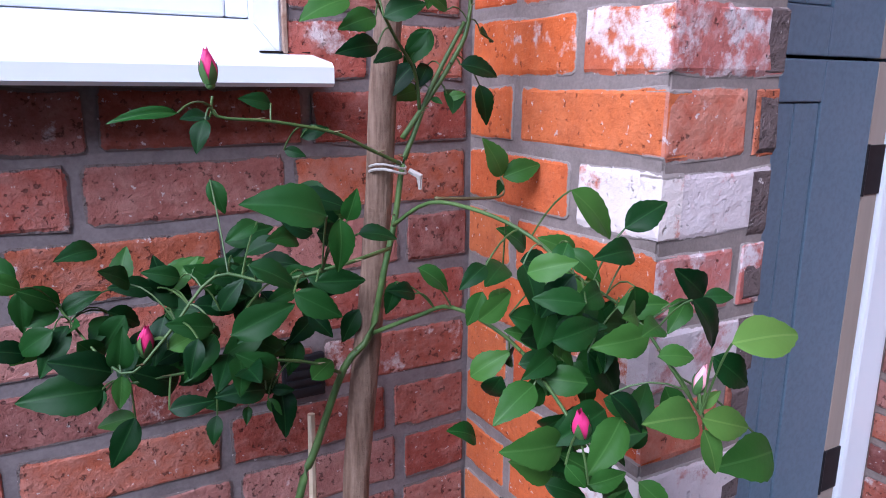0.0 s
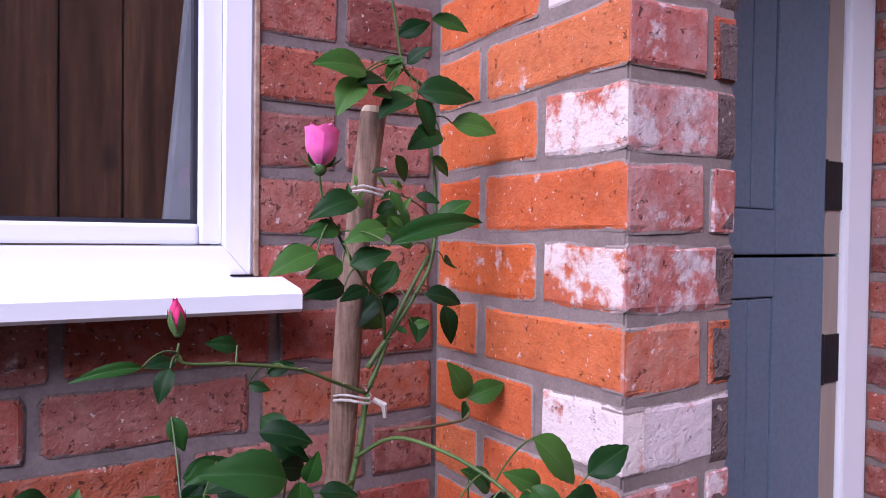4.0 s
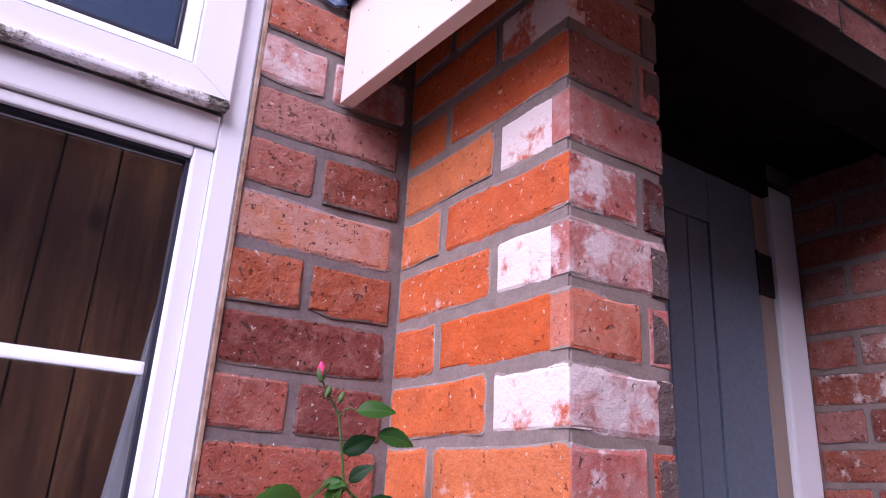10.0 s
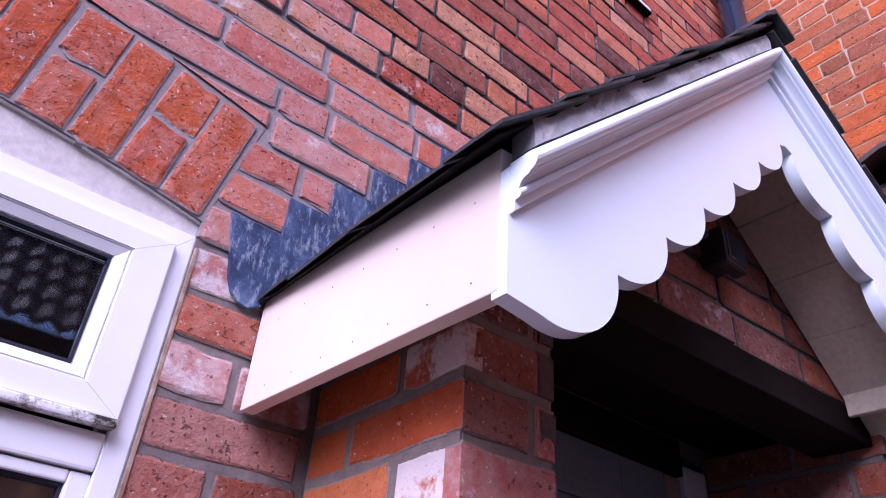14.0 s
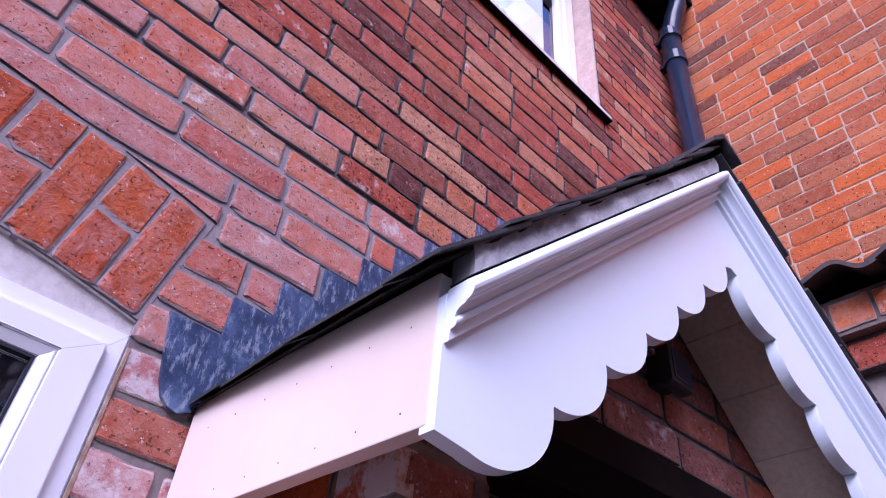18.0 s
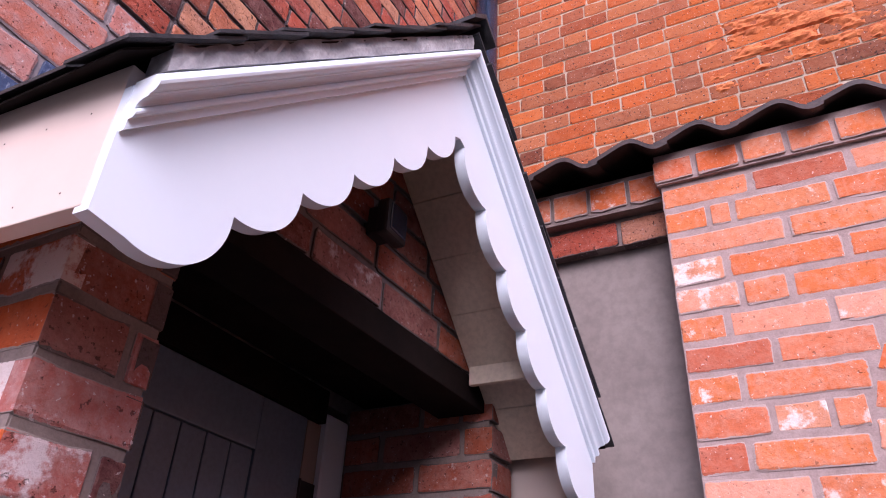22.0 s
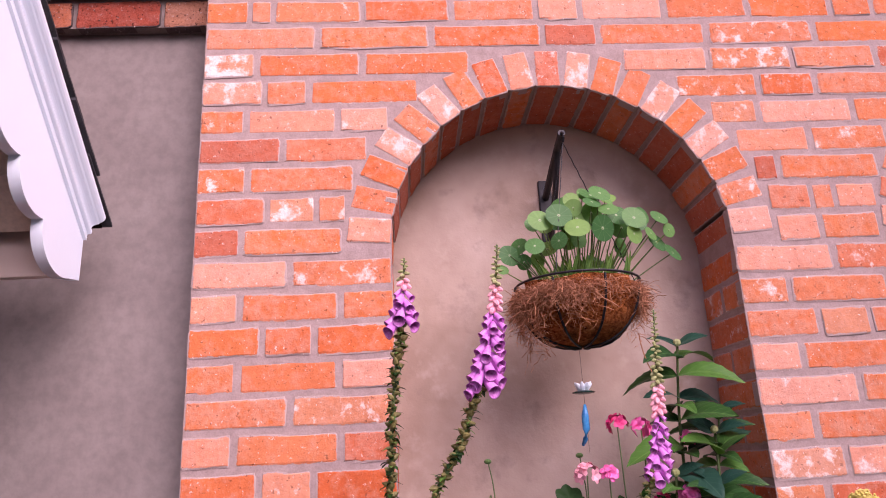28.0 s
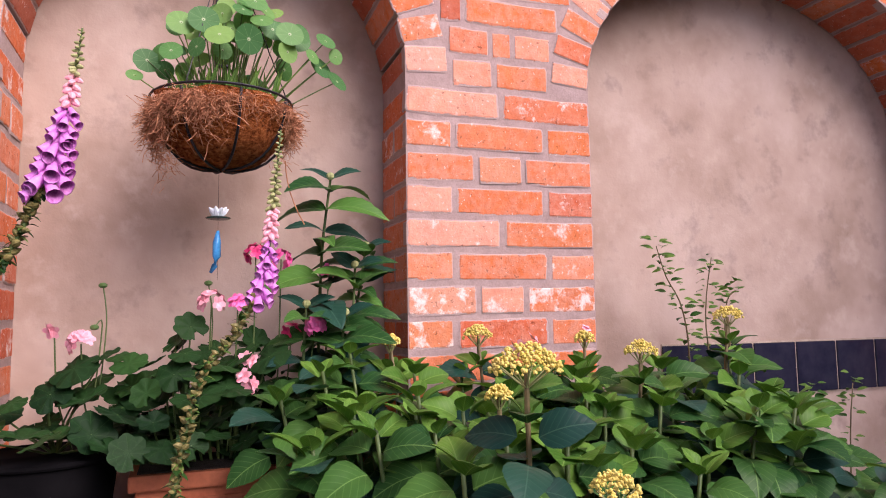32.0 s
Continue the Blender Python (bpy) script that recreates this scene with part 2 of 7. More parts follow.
MORTAR_W = plain_noise("mortar pale", (0.33, 0.26, 0.19), (0.53, 0.44, 0.34), 30, 0.9, 0.5, 0.003, fine=220)
UPVC = plain_noise("white plastic frame", (0.82, 0.855, 0.90), (0.85, 0.88, 0.92), 3, 0.28, 0.0, spec=0.5)
# one white paint twice: sky blue put into the front, warm light into the side
PAINT = plain_noise("white gloss paint", (0.765, 0.875, 0.955), (0.795, 0.90, 0.97), 5, 0.27, 0.06, 0.002)
FASCIA_LIT = plain_noise("warm white paint", (0.72, 0.61, 0.53), (0.77, 0.67, 0.59), 6, 0.3, 0.08, 0.002)
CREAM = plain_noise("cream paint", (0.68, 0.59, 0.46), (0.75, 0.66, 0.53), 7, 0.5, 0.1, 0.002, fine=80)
SLATE = plain_noise("slate black", (0.02, 0.021, 0.024), (0.05, 0.052, 0.056), 25, 0.55, 0.6, 0.004, fine=120)
LEAD, n, l, b = material("lead sheet", (0.06, 0.09, 0.16), 0.45, 0.2)
big, scr, fine_n = noise_tex(n, l, 14, 6, 0.7), noise_tex(n, l, 60, 5, 0.75, stretch=(1.6, 1.0, 0.5)), noise_tex(n, l, 190, 3, 0.7)
cc = ramp(n, l, big, [(0.34, (0.022, 0.038, 0.085)), (0.5, (0.055, 0.088, 0.18)), (0.66, (0.13, 0.185, 0.31))])
cc = mix(n, l, ramp(n, l, scr, [(0.52, (0, 0, 0)), (0.66, (0.85, 0.85, 0.85))]), cc, (0.34, 0.40, 0.50))
cc = mix(n, l, ramp(n, l, fine_n, [(0.30, (0.6, 0.6, 0.6)), (0.42, (0, 0, 0))]), cc, (0.012, 0.018, 0.035))
l.new(cc, b.inputs["Base Color"])
bump(n, l, b, calc(n, l, "ADD", big, scr), 0.3, 0.004)
VERGE = plain_noise("verge cement", (0.33, 0.32, 0.33), (0.50, 0.49, 0.49), 26, 0.85, 0.5, 0.004, fine=130)
RENDER = plain_noise("cement render", (0.215, 0.185, 0.17), (0.29, 0.255, 0.235), 4.5, 0.85, 0.3, 0.004, fine=34)
m, n, l, b = material("warm cement render", (0.36, 0.28, 0.235), 0.85)
big, mid_n, fine_n = noise_tex(n, l, 3.2, 4, 0.6), noise_tex(n, l, 9, 5, 0.65), noise_tex(n, l, 120, 3, 0.6)
col = ramp(n, l, big, [(0.32, (0.31, 0.228, 0.172)), (0.5, (0.42, 0.322, 0.255)), (0.68, (0.50, 0.405, 0.335))])
col = mix(n, l, ramp(n, l, mid_n, [(0.56, (0, 0, 0)), (0.72, (0.5, 0.5, 0.5))]), col, (0.54, 0.45, 0.38))
col = mix(n, l, ramp(n, l, mid_n, [(0.3, (0.45, 0.45, 0.45)), (0.44, (0, 0, 0))]), col, (0.20, 0.15, 0.13))
l.new(col, b.inputs["Base Color"])
bump(n, l, b, calc(n, l, "ADD", mid_n, calc(n, l, "MULTIPLY", fine_n, 0.35)), 0.4, 0.005)
RENDER_W = m
DOOR = plain_noise("door blue grey paint", (0.14, 0.202, 0.27), (0.158, 0.22, 0.29), 8, 0.42, 0.12, 0.002, fine=90)
BLACK = plain_noise("black metal", (0.008, 0.008, 0.010), (0.016, 0.016, 0.019), 40, 0.55, 0.2, 0.001)
PIPE = plain_noise("black plastic pipe", (0.010, 0.017, 0.036), (0.016, 0.024, 0.046), 12, 0.24, 0.0)
TILE = plain_noise("pantile dark", (0.028, 0.022, 0.024), (0.07, 0.048, 0.045), 18, 0.65, 0.5, 0.004, fine=110)
PLASTER = plain_noise("white plaster", (0.60, 0.57, 0.55), (0.74, 0.71, 0.69), 12, 0.8, 0.5, 0.004, fine=80)
REVEAL = plain_noise("pinkish old plaster", (0.42, 0.30, 0.25), (0.55, 0.42, 0.36), 14, 0.85, 0.5, 0.004, fine=90)
STONE = plain_noise("paving stone", (0.022, 0.021, 0.019), (0.045, 0.042, 0.038), 4, 0.85, 0.4, 0.005, fine=60)
# timber taken down to near black so that it also carries porch shade
TIMBER_SHADE = plain_noise("dark timber", (0.006, 0.0045, 0.004), (0.014, 0.009, 0.008), 14, 0.85, 0.3, 0.002, spec=0.1)
WOODSTRIP = plain_noise("bare wood strip", (0.30, 0.25, 0.21), (0.38, 0.32, 0.27), 20, 0.7, 0.2, 0.001, stretch=(1, 1, 0.1))


# ---- mesh helpers ----
def link_mesh(name, bm, mat, parent=None, label="", smooth=False):
    me = bpy.data.meshes.new(name)
    bm.normal_update()
    bm.to_mesh(me)
    bm.free()
    if mat:
        me.materials.append(mat)
    if smooth:
        me.shade_smooth()
    ob = new(name, me)
    if parent:
        ob.parent = parent
    if label:
        ob["label"] = label
    return ob


def part(name, bm, mat, parent, label="", smooth=False):
    return link_mesh(name, bm, mat, parent, label, smooth)


def raw(name, verts, faces, mat, parent=None, label="", smooth=False):
    me = bpy.data.meshes.new(name)
    me.from_pydata([tuple(v) for v in verts], [], faces)
    if mat:
        me.materials.append(mat)
    if smooth:
        me.shade_smooth()
    ob = new(name, me)
    if parent:
        ob.parent = parent
    if label:
        ob["label"] = label
    return ob


def thing(name, label, category, group="", kind="", at=(0, 0, 0)):
    e = new(name)
    e.location = at
    e.empty_display_size = 0.05
    return tagged(e, label, category, group, kind)


def box(x0, x1, y0, y1, z0, z1, bevel=0.0, bm=None, skew=None):
    bm = bm or bmesh.new()
    r = bmesh.ops.create_cube(bm, size=1)
    for v in r["verts"]:
        v.co = Vector(((x0 + x1) / 2 + v.co.x * (x1 - x0), (y0 + y1) / 2 + v.co.y * (y1 - y0), (z0 + z1) / 2 + v.co.z * (z1 - z0)))
    if bevel:
        es = list({e for v in r["verts"] for e in v.link_edges})
        bmesh.ops.bevel(bm, geom=es, offset=bevel, segments=2, profile=0.6, affect="EDGES")
    if skew:
        for v in bm.verts:
            v.co = skew(v.co)
    return bm


def prism(profile, a, b, place, bm=None):
    """A closed profile of (p, q) drawn out from a to b; place(p, q, s) gives the point."""
    bm = bm or bmesh.new()
    lo = [bm.verts.new(place(p, q, a)) for p, q in profile]
    hi = [bm.verts.new(place(p, q, b)) for p, q in profile]
    k = len(profile)
    for i in range(k):
        bm.faces.new((lo[i], lo[(i + 1) % k], hi[(i + 1) % k], hi[i]))
    bm.faces.new(lo)
    bm.faces.new(hi)
    bmesh.ops.recalc_face_normals(bm, faces=bm.faces)
    return bm


def tube(points, radii, sides=6, bm=None):
    bm = bm or bmesh.new()
    pts = [Vector(p) for p in points]
    if isinstance(radii, (int, float)):
        radii = [radii] * len(pts)
    rings = []
    for i, p in enumerate(pts):
        d = (pts[min(i + 1, len(pts) - 1)] - pts[max(i - 1, 0)]).normalized()
        a = d.orthogonal().normalized() if abs(d.z) > 0.95 else d.cross(Vector((0, 0, 1))).normalized()
        c = d.cross(a)
        rings.append([bm.verts.new(p + radii[i] * (math.cos(t) * a + math.sin(t) * c)) for t in (2 * math.pi * j / sides for j in range(sides))])
    for r, s in zip(rings, rings[1:]):
        for j in range(sides):
            bm.faces.new((r[j], r[(j + 1) % sides], s[(j + 1) % sides], s[j]))
    bm.faces.new(rings[0][::-1])
    bm.faces.new(rings[-1])
    return bm


def bend(a, b, sag, k=8, side=(0, 0, 1)):
    a, b, side = Vector(a), Vector(b), Vector(side)
    return [a.lerp(b, i / k) + side * (sag * 4 * (i / k) * (1 - i / k)) for i in range(k + 1)]


# ---- bricks ----
BRICK_MESH = {}
UNIT = {"S": 0.240, "Q": 0.180, "H": 0.121, "T": 0.062}
TONES = {"": BR_C, "p": BR_CP, "d": BR_CD, "w": BR_CW}


def brick_data(mat, seed, end=0, tall=False):
    """A unit brick, 1 long, 1 high, its face at depth 0 and worn at the edges."""
    key = (mat.name, seed, end, tall)
    if key in BRICK_MESH:
        return BRICK_MESH[key]
    rnd = random.Random(seed * 17 + 3)
    us, zs = ((0, 0.09, 0.3, 0.7, 0.91, 1), (0, 0.035, 0.965, 1)) if tall else ((0, 0.03, 0.3, 0.7, 0.97, 1), (0, 0.10, 0.90, 1))
    verts, faces, rims = [], [], []
    for zi, z in enumerate(zs):
        for ui, u in enumerate(us):
            edge = ui in (0, len(us) - 1) or zi in (0, len(zs) - 1)
            corner = ui in (0, len(us) - 1) and zi in (0, len(zs) - 1)
            d = 0.0014 + rnd.random() * 0.0022 if edge else rnd.random() * 0.0012
            ju = rnd.uniform(-0.010, 0.010) * (2.4 if tall else 1) if edge else 0
            jz = rnd.uniform(-0.05, 0.05) * (0.35 if tall else 1) if edge else 0
            if corner:
                ju, jz = (0.012 if ui == 0 else -0.012) * (2.4 if tall else 1), (0.05 if zi == 0 else -0.05) * (0.35 if tall else 1)
            free = (end > 0 and ui == len(us) - 1) or (end < 0 and ui == 0)
            if free:
                ju, d = 0.0, 0.0012
            verts.append((u + ju, d, z + jz))
            rims.append(1.0 if zi in (0, len(zs) - 1) or (ui in (0, len(us) - 1) and not free) else 0.0)
    nu = len(us)
    for zi in range(len(zs) - 1):
        for ui in range(nu - 1):
            a = zi * nu + ui
            faces.append((a, a + 1, a + nu + 1, a + nu))
    rim = list(range(nu)) + [nu * i + nu - 1 for i in range(1, len(zs))] + [nu * (len(zs) - 1) + i for i in range(nu - 2, -1, -1)] + [nu * i for i in range(len(zs) - 2, 0, -1)]
    base = len(verts)
    rims += [rims[r] for r in rim]
    for r in rim:
        verts.append((verts[r][0], 0.03, verts[r][2]))
    for i in range(len(rim)):
        j = (i + 1) % len(rim)
        faces.append((rim[j], rim[i], base + i, base + j))
    me = bpy.data.meshes.new("brick")
    me.from_pydata(verts, [], faces)
    me.materials.append(mat)
    me.attributes.new("rim", "FLOAT", "POINT").data.foreach_set("value", rims)
    BRICK_MESH[key] = me
    return me


class Wall:
    """Bricks on one plane. o: a point of the plane, u: the way along it, n: outwards."""

    def __init__(self, parent, o, u, n):
        self.parent, self.o, self.u, self.n = parent, Vector(o), Vector(u).normalized(), Vector(n).normalized()
        self.v, self.f, self.mats, self.fm, self.rims = [], [], [], [], []
        self.count, self.proud, self.clip = 0, 0.0, None
        self.rnd = random.Random(len(parent.name) * 31 + int(abs(o[0]) * 100))

    def lay(self, u0, u1, z0, z1, mat, single, proud=0.0, end=0, up=None):
        """One brick from u0 to u1 and z0 to z1; up: its own upward axis and origin for arches."""
        me = brick_data(mat, self.rnd.randrange(6), end, z1 - z0 > 1.6 * (u1 - u0))
        proud += self.proud + self.rnd.uniform(-0.0015, 0.0015)
        m = Matrix.Identity(4)
        ax = self.u
        az = Vector((0, 0, 1))
        org = self.o + ax * u0 + az * (z0 - self.o.z) + self.n * proud
        if up:
            org, ax, az = up
            org = org + self.n * proud
        for i in range(3):
            m[i][0] = ax[i] * (u1 - u0)
            m[i][1] = -self.n[i]
            m[i][2] = az[i] * (z1 - z0)
            m[i][3] = org[i]
        if self.clip:
            bm = bmesh.new()
            bm.from_mesh(me)
            bm.transform(m)
            co, no = self.clip(org + ax * (u1 - u0) / 2 + az * (z1 - z0) / 2)
            r = bmesh.ops.bisect_plane(bm, geom=bm.verts[:] + bm.edges[:] + bm.faces[:], plane_co=co, plane_no=no, clear_inner=True)
            cut = [q for q in r["geom_cut"] if isinstance(q, bmesh.types.BMEdge)]
            if cut:
                bmesh.ops.holes_fill(bm, edges=cut)
            me = bpy.data.meshes.new("brick")
            bm.to_mesh(me)
            bm.free()
            me.materials.append(mat)
            m = Matrix.Identity(4)
            if not me.polygons:
                return
        if single and self.count < 300:
            ob = new("brick", me)
            ob.parent = self.parent
            ob.matrix_basis = m
            self.count += 1
        else:
            b = len(self.v)
            self.v.extend(m @ q.co for q in me.vertices)
            self.rims.extend(q.value for q in me.attributes["rim"].data)
            flip = m.determinant() < 0
            if mat not in self.mats:
                self.mats.append(mat)
            for p in me.polygons:
                ids = [b + i for i in p.vertices]
                self.f.append(ids[::-1] if flip else ids)
                self.fm.append(self.mats.index(mat))

    def row(self, a, b, z0, z1, mat, length, first, single, joint=0.011, pick=None, headers=0.15, bond=""):
        """Bricks between a and b; first: the first brick's length. bond: the course brick by brick, S whole, Q three quarters,
        H half, T a closer, each with the letter of its colour (see TONES); the rest goes on by chance."""
        u, i = a, 0
        bond = bond.split()
        full = sum(UNIT[q[0]] for q in bond)
        fit = (b - a) / full if bond and 0.75 < (b - a) / full < 1.3 else 1.0
        while u < b - 0.012:
            s = first if i == 0 else (length if self.rnd.random() > headers else length * 0.48)
            s *= self.rnd.uniform(0.97, 1.03)
            if i < len(bond):
                s = UNIT[bond[i][0]] * fit * self.rnd.uniform(0.985, 1.015)
            e = u + s
            if b - e < 0.06:
                e = b + joint
            zj = self.rnd.uniform(-0.0012, 0.0012)
            mt = TONES[bond[i][1:]] if i < len(bond) else pick(u, e, z0) if pick else mat
            self.lay(u, min(e - joint, b), z0 + joint / 2 + zj, z1 - joint / 2 + zj, mt, single(u, e, z0) if callable(single) else single)
            u = e
            i += 1

    def done(self, name="brickwork"):
        if not self.v:
            return
        ob = raw(name, self.v, self.f, None, self.parent)
        for m in self.mats:
            ob.data.materials.append(m)
        ob.data.polygons.foreach_set("material_index", self.fm)
        ob.data.attributes.new("rim", "FLOAT", "POINT").data.foreach_set("value", self.rims)
        ob["kind"] = "stuff"


# ---- ground and the yard round the camera ----
AY, AX0, AX1, ATOP = 0.845, -1.6, 2.35, 5.35
RX, FY, OX = 0.534, 0.497, 0.695
CX, CTOP = 1.85, 2.77
COURSE, ZREF = 0.0795, 1.322
tagged(link_mesh("ground", box(-60, 60, -60, 60, -0.2, 0.0), STONE), "grey stone paved yard floor", "ground", kind="structure")


def slab(name, label, mat, boxes, category="wall"):
    bm = bmesh.new()
    for bx in boxes:
        box(*bx, bm=bm)
    return tagged(link_mesh(name, bm, mat), label, category, kind="structure")


# house wall with the window and the upper window
WX0, WX1, WZ0 = -0.76, 0.281, 1.075
UX0, UX1, UZ0, UZ1 = 0.72, 1.632, 3.875, 4.95
BACK = AY + 0.0038
wall_house = slab("wall_house", "red brick house wall with grey mortar joints and lime stains", MORTAR_A, [
    (AX0, WX0, BACK, AY + 0.24, 0, ATOP), (WX0, WX1, BACK, AY + 0.24, 0, WZ0), (WX0, WX1, BACK, AY + 0.24, 2.213, ATOP),
    (WX1, 0.76, BACK, AY + 0.24, 0, ATOP), (0.76, UX0 + 0.9, BACK, AY + 0.24, 2.1, UZ0), (1.62, AX1, BACK, AY + 0.24, 0, UZ0),
    (0.76, UX0 + 0.9, AY + 0.20, AY + 0.24, 0, 2.1),
    (0.76, UX1, BACK, AY + 0.24, UZ1, ATOP), (UX1, AX1, BACK, AY + 0.24, UZ0, ATOP)])
ARC_R, ARC_X, ARC_T = 2.23, -0.2395, 2.208
ARC_C = ARC_T - ARC_R


def arc_z(x):
    return ARC_C + math.sqrt(ARC_R ** 2 - (x - ARC_X) ** 2)


w = Wall(wall_house, (0, AY, 0), (1, 0, 0), (0, -1, 0))
near_a = lambda u, e, z: -0.12 < u < 0.6 and 0.72 < z < 2.75
# paler bricks beside the window
BESIDE = {10: BR_PINK, 9: BR_FR, 7: BR_FR, 4: BR_PINK}
arc_half = 0.5125
half_ang = math.asin(arc_half / ARC_R)
SKEW = math.tan(half_ang)
ARC_END_X, ARC_END_Z = ARC_X + (ARC_R + 0.24) * math.sin(half_ang), ARC_C + (ARC_R + 0.24) * math.cos(half_ang)


def springing(p):
    """The plane of the arch's end, on the side of p: bricks keep what lies outside it."""
    sg = 1 if p.x > ARC_X else -1
    no = Vector((sg * math.cos(half_ang), 0, -math.sin(half_ang)))
    return Vector((ARC_X, 0, ARC_C)) + no * 0.006, no


def extrados(p):
    """The plane that touches the back of the arch below p."""
    a = math.atan2(p.x - ARC_X, p.z - ARC_C)
    a = max(-half_ang, min(half_ang, a))
    no = Vector((math.sin(a), 0, math.cos(a)))
    return Vector((ARC_X, 0, ARC_C)) + no * (ARC_R + (0.246 if abs(a) < half_ang else -1.0)), no


for n in range(-16, 51):
    z0 = ZREF - 0.005 + COURSE * n
    z1 = z0 + COURSE
    if z0 < 0.05 or z1 > ATOP:
        continue
    zm = (z0 + z1) / 2
    mat = BR_A if z0 < 2.9 else BR_UP
    pick = (lambda u, e, z: BR_UP if (z - 2.5) + 0.35 * (u - 0.3) + 0.25 * w.rnd.random() > 0.45 else BR_PINK) if z0 > 2.1 else None
    w.proud = 0.0 if z0 < 2.1 else 0.0018 if z0 < 2.6 else 0.0055
    spans = [(AX0, AX1)]
    if zm < 2.2:
        if zm > WZ0 - 0.02:
            spans = [(AX0, WX0 - 0.004), (WX1 + 0.004, 0.53)]
        else:
            spans = [(AX0, 0.53)]
        spans.append((1.74, AX1))
    w.clip = None
    if 2.128 < zm < 2.5:
        # cut along the springing line and over the arch
        if zm < ARC_END_Z:
            edge = arc_half + max(0.0, z0 - 2.148) * SKEW
            w.clip = springing
        else:
            edge = math.sqrt(max(0.0, (ARC_R + 0.246) ** 2 - (z1 - ARC_C) ** 2))
            w.clip = extrados
        spans = [(AX0, ARC_X - edge - 0.008), (ARC_X + edge + 0.008, 0.53 if zm < 2.19 else AX1)]
        if zm < 2.19:
            spans.append((1.74, AX1))
    if UZ0 < zm < UZ1:
        spans = [(AX0, UX0), (UX1, AX1)]
    for a, b in spans:
        if w.clip is extrados and a > ARC_X:
            # a cut brick over the haunch, then the course goes on
            w.lay(a, ARC_END_X + 0.012, z0 + 0.004, z1 - 0.005, BR_PINK, True)
            a = ARC_END_X + 0.021
        narrow = b - a < 0.3
        if narrow:
            if n % 2:
                w.lay(a, a + 0.10, z0 + 0.005, z1 - 0.006, BESIDE.get(n, BR_A), True)
                w.lay(a + 0.113, b - 0.008, z0 + 0.005, z1 - 0.006, BESIDE.get(n, BR_A), True)
            else:
                w.lay(a, b - 0.012, z0 + 0.005, z1 - 0.006, BESIDE.get(n, BR_A), True)
        else:
            w.row(a, b, z0, z1, mat, 0.226, 0.226 if n % 2 else 0.113, near_a, 0.012 if z0 < 2.2 else 0.0095 if z0 < 2.72 else 0.0075, pick, 0.28 if z0 < 2.2 else 0.12)
w.proud, w.clip = 0.0, None
# arch over the window: full bricks on end, every second one cut in two
steps = 14
for i in range(steps):
    t0 = -half_ang + 2 * half_ang * i / steps
    t1 = -half_ang + 2 * half_ang * (i + 1) / steps
    tm = (t0 + t1) / 2
    az = Vector((math.sin(tm), 0, math.cos(tm)))
    ax = Vector((math.cos(tm), 0, -math.sin(tm)))
    wid = ARC_R * (t1 - t0)
    for r0, r1 in (((0, 0.236),) if i % 2 else ((0, 0.114), (0.123, 0.236))):
        o = Vector((ARC_X, AY, ARC_C)) + az * (ARC_R + r0 + 0.002) - ax * (wid * 1.04 / 2 - 0.0035)
        w.lay(0, wid * 1.04 - 0.007 + 0.05 * r0, 0, r1 - r0, BR_ARCH, i > 6, 0.002, up=(o, ax, az))
w.done()
# underside of the arch
bm = bmesh.new()
xs = [WX0 + (WX1 - WX0) * i / 16 for i in range(17)]
for x0, x1 in zip(xs, xs[1:]):
    vs = [bm.verts.new(p) for p in ((x0, AY + 0.004, arc_z(x0)), (x1, AY + 0.004, arc_z(x1)), (x1, AY + 0.2, arc_z(x1)), (x0, AY + 0.2, arc_z(x0)), (x0, AY + 0.012, 2.11), (x1, AY + 0.012, 2.11))]
    bm.faces.new(vs[:4])
    v6 = bm.verts.new((x0, AY + 0.012, arc_z(x0))), bm.verts.new((x1, AY + 0.012, arc_z(x1)))
    bm.faces.new((vs[4], vs[5], v6[1], v6[0]))
# flush mortar of the arch ring and of the courses over it
bmm = bmesh.new()
ring = []
for i in range(29):
    a = -half_ang - 0.003 + (2 * half_ang + 0.006) * i / 28
    ring.append([bmm.verts.new((ARC_X + (ARC_R + r) * math.sin(a), y, ARC_C + (ARC_R + r) * math.cos(a))) for r, y in ((0.002, AY + 0.02), (0.002, AY + 0.0018), (0.245, AY + 0.0018), (0.245, AY + 0.02))])
for p, q in zip(ring, ring[1:]):
    for k in range(3):
        bmm.faces.new((p[k], p[k + 1], q[k + 1], q[k]))
part("arch_mortar", bmm, MORTAR_P, wall_house)
part("pointing", box(-1.2, 0.2735, AY + 0.0032, AY + 0.02, 2.2135, 2.66), MORTAR_P, wall_house)
part("pointing", box(0.2745, 1.66, AY + 0.0032, AY + 0.02, 2.152, 2.66), MORTAR_P, wall_house)
tagged(link_mesh("trim_arch_plaster", bm, PLASTER), "flaking white plaster under the brick window arch", "plaster", kind="structure")

